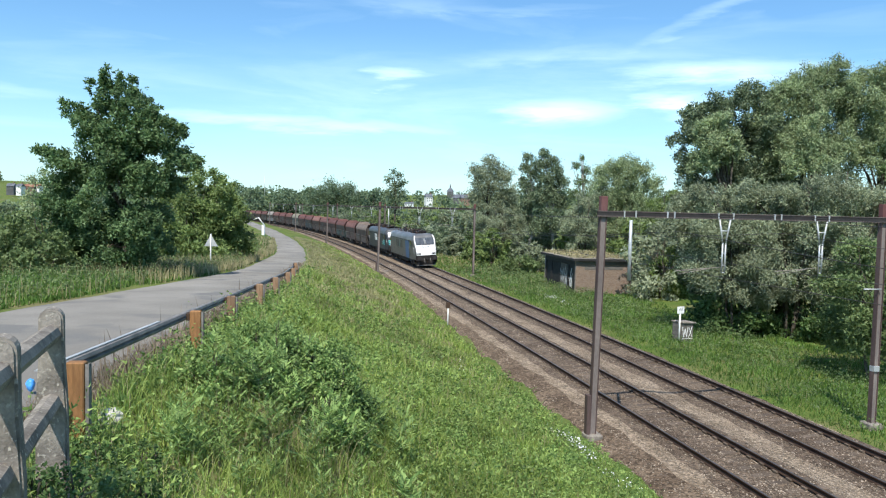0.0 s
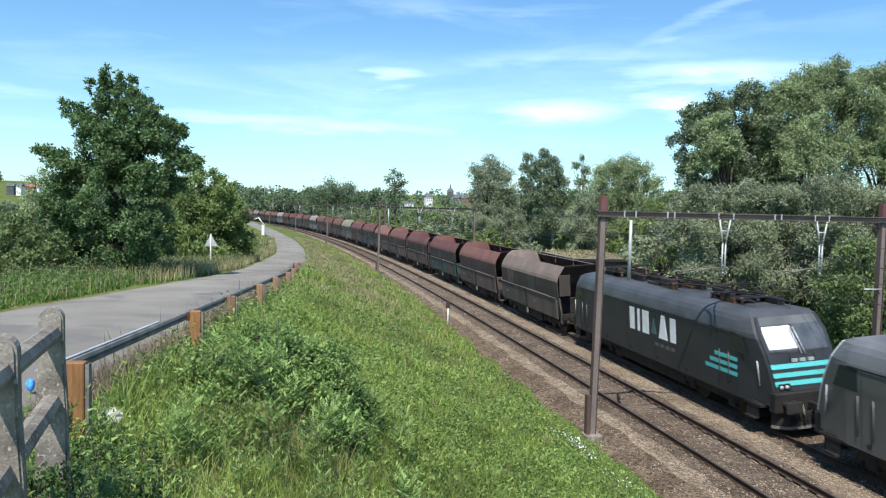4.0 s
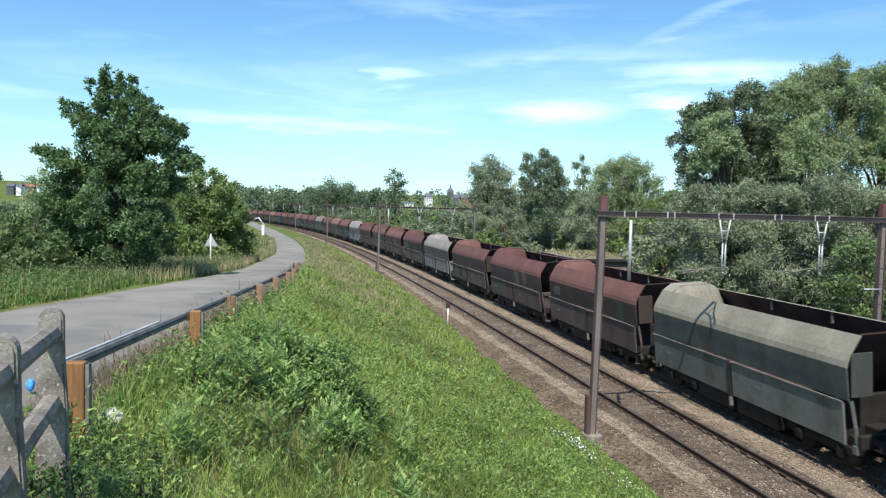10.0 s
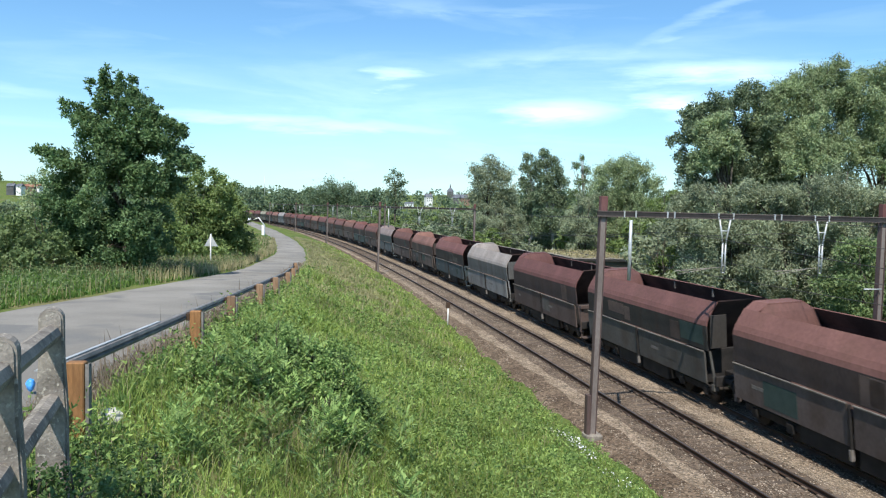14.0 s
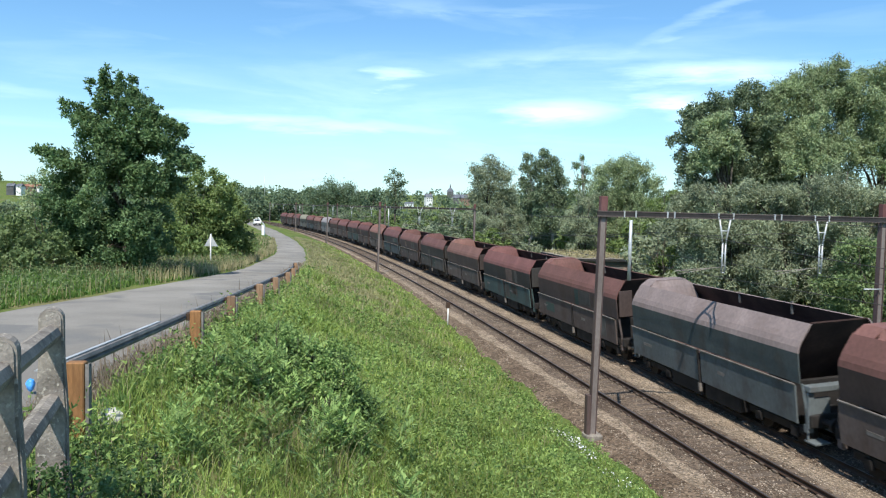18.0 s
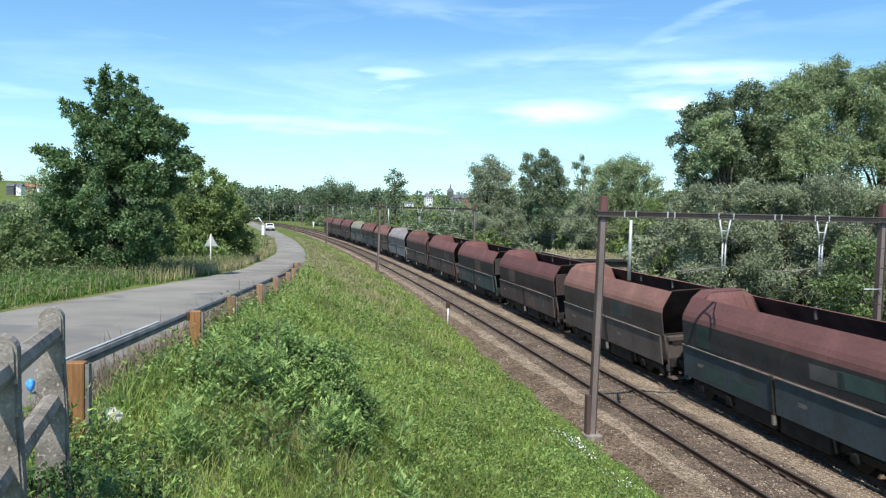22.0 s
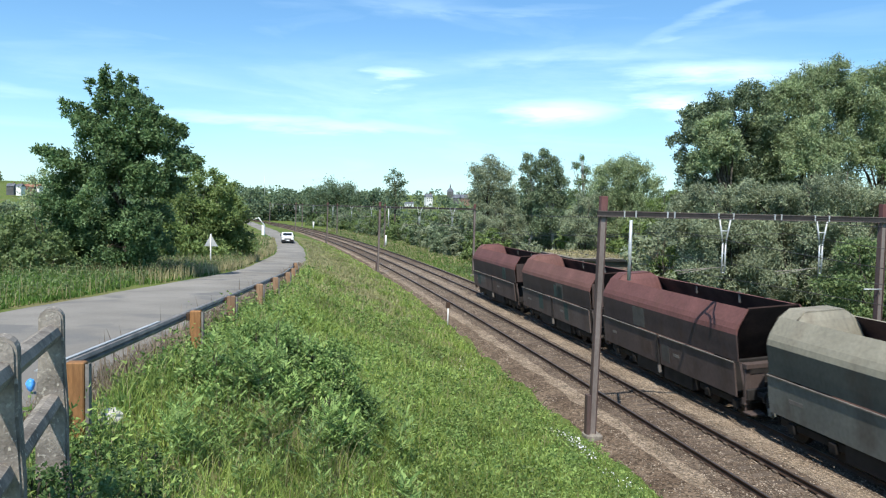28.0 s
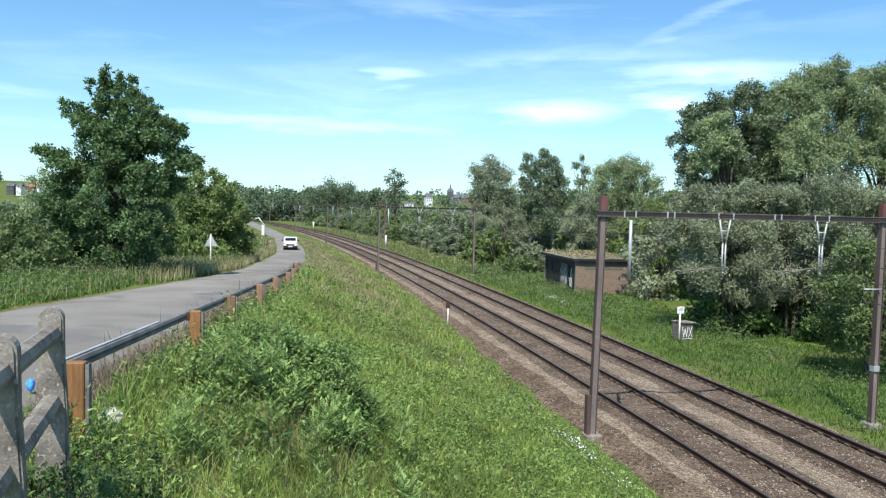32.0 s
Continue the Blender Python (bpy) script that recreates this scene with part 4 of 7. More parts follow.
        part("step_hanger", box("step_hanger", 7.3, 7.9, sy * 1.36 - 0.03, sy * 1.36 + 0.03, 0.45, 1.0, M["dark"], 0.01), t, "", flip)
        pts = [(6.55, 2.48), (7.45, 2.48), (7.2, 3.1), (6.55, 3.1)]
        w = side_plate("side_window", pts, M["glass"], -1.492)
        part("side_window", w, t, "dark cab side window", flip @ (Matrix.Identity(4) if sy < 0 else Matrix.Diagonal((1, -1, 1, 1))))
        for x in (5.95, 6.5):
            part("grab_rail", tube("grab_rail", (x, sy * 1.52, 1.3), (x, sy * 1.52, 2.4), 0.016, M["silver"]), t, "", flip)
        part("grab_rail", tube("grab_rail", (7.95, sy * 1.33, 1.55), (7.86, sy * 1.36, 2.35), 0.022, M["galv"]), t, "", flip)


def build_loco(lead):
    label = "silver-grey electric freight locomotive with a white cab and a blue panel" if lead else "anthracite electric freight locomotive with teal chevrons and white side marks"
    t = thing("locomotive", label, "locomotive", None, "locomotives of the freight train")
    side = M["silver"] if lead else M["anthracite"]
    part("body", loco_body("loco_body", side, M["roof_silver"] if lead else M["roof_dark"]), t)
    for e in (1, -1):
        flip = Matrix.Identity(4) if e > 0 else Matrix.Rotation(math.pi, 4, "Z")
        loco_cab(t, flip, lead)
        bm = bmesh.new()
        for sy in (-1, 1):
            add_box(bm, -1.9, 1.9, sy * 1.15 - 0.1, sy * 1.15 + 0.1, 0.55, 0.95, 0.05)
            for x in (-1.3, 1.3):
                add_box(bm, x - 0.22, x + 0.22, sy * 1.2 - 0.1, sy * 1.2 + 0.1, 0.4, 0.85, 0.04)
        add_box(bm, -0.5, 0.5, -1.0, 1.0, 0.5, 0.95, 0.04)
        b = part("bogie", bm_mesh(bm, "loco_bogie", M["dark"]), t, "", Matrix.Translation((e * 5.0, 0, 0)))
        for dx in (-1.3, 1.3):
            part("wheelset", WHEELSET, b, "", Matrix.Translation((dx, 0, 0.6)) @ Matrix.Diagonal((1.3, 1, 1.3, 1)))
        # pantograph, folded
        pan = part("pantograph", box("pantograph_base", e * 4.85 - 1.0, e * 4.85 + 1.0, -0.55, 0.55, 4.05, 4.10, M["dark"], 0.01), t, "folded dark pantograph")
        for y in (-0.45, 0.45):
            part("lower_arm", tube("lower_arm", (e * 4.0, y, 4.08), (e * 5.8, y * 0.5, 4.24), 0.03, M["dark"]), pan)
            part("upper_arm", tube("upper_arm", (e * 5.8, y * 0.5, 4.24), (e * 4.2, y, 4.34), 0.025, M["dark"]), pan)
        for x in (4.0, 4.3):
            part("contact_strip", tube("contact_strip", (e * x, -0.85, 4.36), (e * x, 0.85, 4.36), 0.03, M["dark"]), pan)
        for x in (3.9, 5.8):
            for y in (-0.5, 0.5):
                part("foot", tube("pantograph_foot", (e * x, y, 3.86), (e * x, y, 4.12), 0.05, M["masttop"]), pan, "red-brown insulating foot")
    part("underframe", box("underframe", -3.0, 3.0, -1.2, 1.2, 0.35, 1.0, M["dark"], 0.05), t, "dark transformer box")
    part("skirt", box("skirt", -8.1, 8.1, -1.42, 1.42, 0.84, 0.96, M["dark"], 0.02), t)
    for sy in (-1, 1):
        part("roof_gutter", box("roof_gutter", -6.9, 6.9, sy * 1.50 - 0.012, sy * 1.50 + 0.012, 3.10, 3.14, M["black"], 0.0), t, "dark gutter line under the roof")
    for x in (-6.2, -3.7, -1.2, 1.3, 3.6):
        part("side_vent", box("side_vent", x, x + 0.14, -1.497, -1.47, 1.06, 1.2, M["black"], 0.0), t, "small dark socket in the side")
    for x in (-6.4, -4.1, -1.4, 1.2, 5.75):
        part("panel_joint", box("panel_joint", x, x + 0.014, -1.4885, -1.47, 0.98, 3.08, M["dark"], 0.0), t)
    rng = random.Random(5 + lead)
    for i in range(30):  # cables, insulators and boxes along the middle of the roof
        x, y = rng.uniform(-6.2, 6.0), rng.uniform(-0.55, 0.75)
        w, h = rng.uniform(0.15, 0.55), rng.uniform(0.08, 0.36)
        part("roof_gear", box("roof_gear", x - w, x + w, y - 0.12, y + 0.12, 3.86, 3.90 + h, M[rng.choice(("dark", "dark", "rail", "beam"))], 0.03), t, "dark roof equipment")
        part("roof_cable", tube("roof_cable", (x, y, 4.05), (x + rng.uniform(0.6, 1.6), y + rng.uniform(-0.4, 0.4), 4.02 + rng.uniform(0, 0.25)), 0.03, M["dark"], 0.03, 5), t)
    for i in range(9):
        x = -5.6 + i * 1.35 + rng.uniform(-0.3, 0.3)
        part("insulator", tube("insulator", (x, 0.35, 3.88), (x, 0.35, 4.24), 0.07, M["masttop"], 0.05, 8), t, "red-brown roof insulator")
    part("busbar", tube("busbar", (-6.0, 0.35, 4.26), (5.8, 0.35, 4.26), 0.025, M["dark"], 0.025, 6), t, "roof cable along the insulators")
    if lead:
        part("blue_panel", box("blue_panel", 3.62, 5.68, -1.492, -1.478, 0.98, 3.08, M["blue"], 0.0), t, "blue side panel")
        part("door", box("cab_door", 5.98, 6.46, -1.494, -1.478, 1.1, 3.0, M["door_grey"], 0.004), t, "olive-grey cab door")
    ink = M["mark_dark"] if lead else M["white"]
    x0, z0, z1 = (-2.5, 2.0, 2.92) if lead else (-1.1, 1.98, 2.95)
    marks = [((0, z1), (0.46, z1), (0.46, z0), (0, z0)), ((0.74, z1), (0.96, z1), (0.96, z0), (0.74, z0)), ((1.2, z1), (1.78, z1), (1.78, z0), (1.2, z0)),
             ((2.62, z0), (3.36, z0), (3.12, z1), (2.86, z1)), ((3.56, z0), (4.0, z0), (4.0, z1), (3.56, z1))]
    for pts in marks:
        part("side_mark", side_plate("side_mark", [(x0 + x, z) for x, z in pts], ink), t, "plain block of the operator's side mark")
    part("mark_triangle", side_plate("mark_triangle", [(x0 + 1.95, z0 + 0.1), (x0 + 2.45, z0 + 0.1), (x0 + 2.2, z1 - 0.2)], M["teal_grey"]), t, "muted teal triangle")
    for x in (2.3, 2.75, 3.2, 3.6):
        part("underline_mark", box("underline_mark", x0 + x, x0 + x + 0.3, -1.494, -1.478, z0 - 0.36, z0 - 0.22, M["silver"], 0.0), t)
    if not lead:
        for n, z in enumerate((1.62, 1.88, 2.14)):
            part("teal_chevron", box("teal_chevron", 5.0 + n * 0.3, 6.95, -1.494, -1.478, z, z + 0.14, M["teal"], 0.0), t, "teal stripe")
            part("teal_band", cab_front("teal_band", z, z + 0.14, 0.035, M["teal"], -0.97, 0.97), t, "teal stripe")
        # white plate in front of half the windscreen
        part("screen_white_plate", cab_front("screen_white", 2.72, 3.40, 0.03, M["front_white"], -0.84, 0.0), t, "white plate over half of the windscreen")
    return t


PITCH, S_FRONT = 12.54, 55.06
ORDER = ("dun brown teal maroon brown rosy slate maroon beige brown maroon brown pale green brown green maroon pale slate rosy brown ash brown teal rosy green brown "
         "slate rosy maroon teal maroon brown greyblue rosy slate beige maroon brown maroon").split()


def run(t):
    """How far the train has come after t seconds; it slows a little."""
    return 20.72 * t - 0.021 * t * t


TRAIN = []


def build_train():
    for i, lead in enumerate((True, False)):
        TRAIN.append((build_loco(lead), 9.45 + 18.9 * i))
    for i, livery in enumerate(ORDER):
        plain = livery in ("beige", "pale", "greyblue", "ash")
        TRAIN.append((build_wagon(livery, 0 if plain else 2 + i % 4, i in (1, 21, 33, 37, 2, 10, 14, 16, 28, 31, 12, 18)), 37.8 + PITCH * (i + 0.5)))


build_train()


def drive_train():
    tilt = math.atan2(CANT, 0.755)
    for t, back in TRAIN:
        rows = []
        for k in range(33):
            s = S_FRONT - run(k) + back
            rows.append((float(k), track_pose(s, GAP, 0.0, tilt)))
        walk(t, rows)
# ---- trees and plants ----
def leaf_quads(rng, pts, out, size, slim=0.45, droop=0.2):
    """Folded diamond leaves at pts, facing roughly outward and up."""
    n = len(pts)
    a = rng.normal(size=(n, 3)) * 0.8 + out * 0.5
    a[:, 2] -= droop
    a /= np.linalg.norm(a, axis=1)[:, None] + 1e-9
    nrm = rng.normal(size=(n, 3)) * 0.55 + out * 0.5 + np.array([0, 0, 0.55])
    b = np.cross(a, nrm)
    b /= np.linalg.norm(b, axis=1)[:, None] + 1e-9
    c = np.cross(b, a)
    L_ = (size * rng.uniform(0.65, 1.35, n))[:, None]
    w = L_ * slim
    return np.stack([pts, pts + a * L_ * 0.5 + b * w * 0.5 + c * w * 0.12, pts + a * L_, pts + a * L_ * 0.5 - b * w * 0.5 + c * w * 0.12], 1).reshape(-1, 3)


def leaf_tris(rng, pts, out, size, slim=0.45, droop=0.2):
    """Small pointed leaves, one triangle each, for crowns seen from afar."""
    n = len(pts)
    a = rng.normal(size=(n, 3)) * 0.8 + out * 0.5
    a[:, 2] -= droop
    a /= np.linalg.norm(a, axis=1)[:, None] + 1e-9
    nrm = rng.normal(size=(n, 3)) * 0.6 + out * 0.5 + np.array([0, 0, 0.5])
    b = np.cross(a, nrm)
    b /= np.linalg.norm(b, axis=1)[:, None] + 1e-9
    L_ = (size * rng.uniform(0.6, 1.4, n))[:, None]
    w = L_ * slim * 0.5
    return np.stack([pts - b * w, pts + b * w, pts + a * L_], 1).reshape(-1, 3)


FINE = {"oak": (1.9, 0.78), "willow": (2.0, 0.72), "crack": (2.0, 0.70), "alder": (1.8, 0.78), "hazel": (1.7, 0.8), "shrub": (1.7, 0.8)}


def build_tree(name, label, x, y, top, radius, leaf, n_clump, n_leaf, size, seed, shape="round", low=0.1, slim=0.5, bark="bark", stems=1, droop=0.2, lean=0.0, category="tree", group="", limbs=False, boughs=(), billow=False, fine=False):
    """A tapered trunk with limbs into clumps of leaves. top: height of its tip in the world; low: where the crown starts, as a share of the height."""
    rng = np.random.default_rng(seed)
    z0 = float(terrain(x, y)) - 0.15
    H = top - z0
    t = thing(name, label, category, Matrix.Translation((x, y, z0)), group)
    prof_u, prof_r = PROFILES[shape]
    grid = np.linspace(0, 1, 200)
    dens = np.interp(grid, prof_u, prof_r) + 0.04
    u = np.interp(rng.random(n_clump), np.cumsum(dens) / dens.sum(), grid)
    ang = rng.random(n_clump) * 2 * math.pi
    lobes = 1 + 0.20 * np.sin(ang * 2 + seed + u * 5) + 0.16 * np.sin(ang * 5 + 2.1 * seed + u * 9) + 0.10 * np.sin(u * 23 + seed)
    rad = radius * np.interp(u, prof_u, prof_r) * lobes * np.sqrt(rng.uniform(0.12, 1.0, n_clump))
    cz = H * (low + (1 - low) * u * 0.97)
    C = np.stack([np.cos(ang) * rad + lean * cz / H, np.sin(ang) * rad, cz], -1)
    cr = np.maximum(radius * rng.uniform(0.13, 0.27, n_clump) * (1 - 0.5 * u), H * rng.uniform(0.022, 0.05, n_clump) * (1 - 0.55 * u))
    if billow:
        cr = radius * rng.uniform(0.18, 0.34, n_clump) * (1 - 0.4 * u)
        rad = radius * np.interp(u, prof_u, prof_r) * lobes * rng.uniform(0.35, 0.95, n_clump)
        C[:, 0], C[:, 1] = np.cos(ang) * rad, np.sin(ang) * rad
    for dx, z, r_ in boughs:  # billowing boughs, each a ball of leafy sprays, at several depths
        wide = max(abs(b[0]) + b[2] * 0.6 for b in boughs)
        k = 44
        dv = rng.normal(size=(k, 3))
        dv /= np.linalg.norm(dv, axis=1)[:, None]
        dep = rng.choice(np.array([-0.4, 0.0, 0.4]), k) * math.sqrt(max(wide * wide - dx * dx, 0.1)) * 0.8
        cc = np.array([dx, 0, z - z0]) + dv * r_ * rng.uniform(0.2, 0.85, (k, 1))
        cc[:, 1] += dep + 0.9 * max(0.0, 1 - (z - z0) / (0.42 * H))
        C = np.concatenate([C, cc])
        cr = np.concatenate([cr, r_ * rng.uniform(0.14, 0.36, k)])
    if boughs:
        C, cr = C[n_clump:], cr[n_clump:]
    n_clump = len(C)
    # leaves thin out from the middle of each clump; large clumps hold more
    pick = rng.choice(n_clump, n_leaf, p=cr ** 2 / (cr ** 2).sum())
    d = rng.normal(size=(n_leaf, 3))
    if boughs:
        d /= np.linalg.norm(d, axis=1)[:, None]
        P = C[pick] + d * cr[pick, None] * (rng.uniform(0.2, 0.95, (n_leaf, 1)) + rng.exponential(0.42 if bark == "birch" or size > 0.4 else 0.28 if billow else 0.15, (n_leaf, 1)))
    else:
        P = C[pick] + d * cr[pick, None] * np.array([0.62, 0.62, 0.5])
        d /= np.linalg.norm(d, axis=1)[:, None]
    P[:, 2] = np.maximum(P[:, 2], 0.12)
    out = P - np.array([0, 0, H * 0.45])
    out /= np.linalg.norm(out, axis=1)[:, None] + 1e-9
    if fine:
        V, corners = leaf_tris(rng, P, out * 0.6 + d * 0.5, size, slim * 1.15, droop), 3
    else:
        V, corners = leaf_quads(rng, P, out * 0.6 + d * 0.5, size, slim, droop), 4
    part("crown", raw_mesh("crown", V, corners, leaf), t)
    # trunk and limbs
    bm = bmesh.new()
    r0 = max(0.05, 0.014 * H + 0.012 * radius) / math.sqrt(stems)
    for k in range(stems):
        a = 2 * math.pi * k / stems + seed
        spread = 0.0 if stems == 1 else radius * 0.35
        base = Vector((math.cos(a) * 0.2 * (stems > 1), math.sin(a) * 0.2 * (stems > 1), 0))
        tip = Vector((math.cos(a) * spread + lean, math.sin(a) * spread, H * 0.9))
        prev, pr = base, r0
        for i in range(1, 6):
            w = i / 5
            q = base.lerp(tip, w) + Vector((rng.normal() * 0.02 * H * (1 - w), rng.normal() * 0.02 * H * (1 - w), 0))
            add_tube(bm, prev, q, pr, r0 * (1 - 0.85 * w), 7)
            prev, pr = q, r0 * (1 - 0.85 * w)
    singles = []
    for i in rng.choice(n_clump, min(n_clump, 14), replace=False):
        c = Vector(C[i])
        s0 = Vector((lean * c.z / H * 0.7, 0, max(0.15 * H, c.z * 0.62)))
        mid = s0.lerp(c, 0.5) + Vector((0, 0, 0.04 * H))
        b2 = bmesh.new() if limbs else bm
        add_tube(b2, s0, mid, r0 * 0.42, r0 * 0.26, 5)
        add_tube(b2, mid, c, r0 * 0.26, r0 * 0.06, 5)
        if limbs:
            singles.append(bm_mesh(b2, "limb", M[bark], True))
    trunk = part("trunk", bm_mesh(bm, "trunk", M[bark], True), t)
    for me in singles:
        part("limb", me, trunk)
    return t


PROFILES = {
    "cone": ((0, 0.08, 0.25, 0.45, 0.65, 0.82, 0.94, 1), (0.75, 0.95, 1.0, 0.86, 0.62, 0.36, 0.16, 0.03)),
    "round": ((0, 0.2, 0.5, 0.75, 0.92, 1), (0.78, 0.96, 1.0, 0.82, 0.48, 0.15)),
    "tall": ((0, 0.2, 0.5, 0.75, 0.92, 1), (0.62, 0.9, 1.0, 0.85, 0.5, 0.18)),
    "sparse": ((0, 0.3, 0.6, 0.85, 1), (0.45, 0.9, 1.0, 0.6, 0.12)),
}
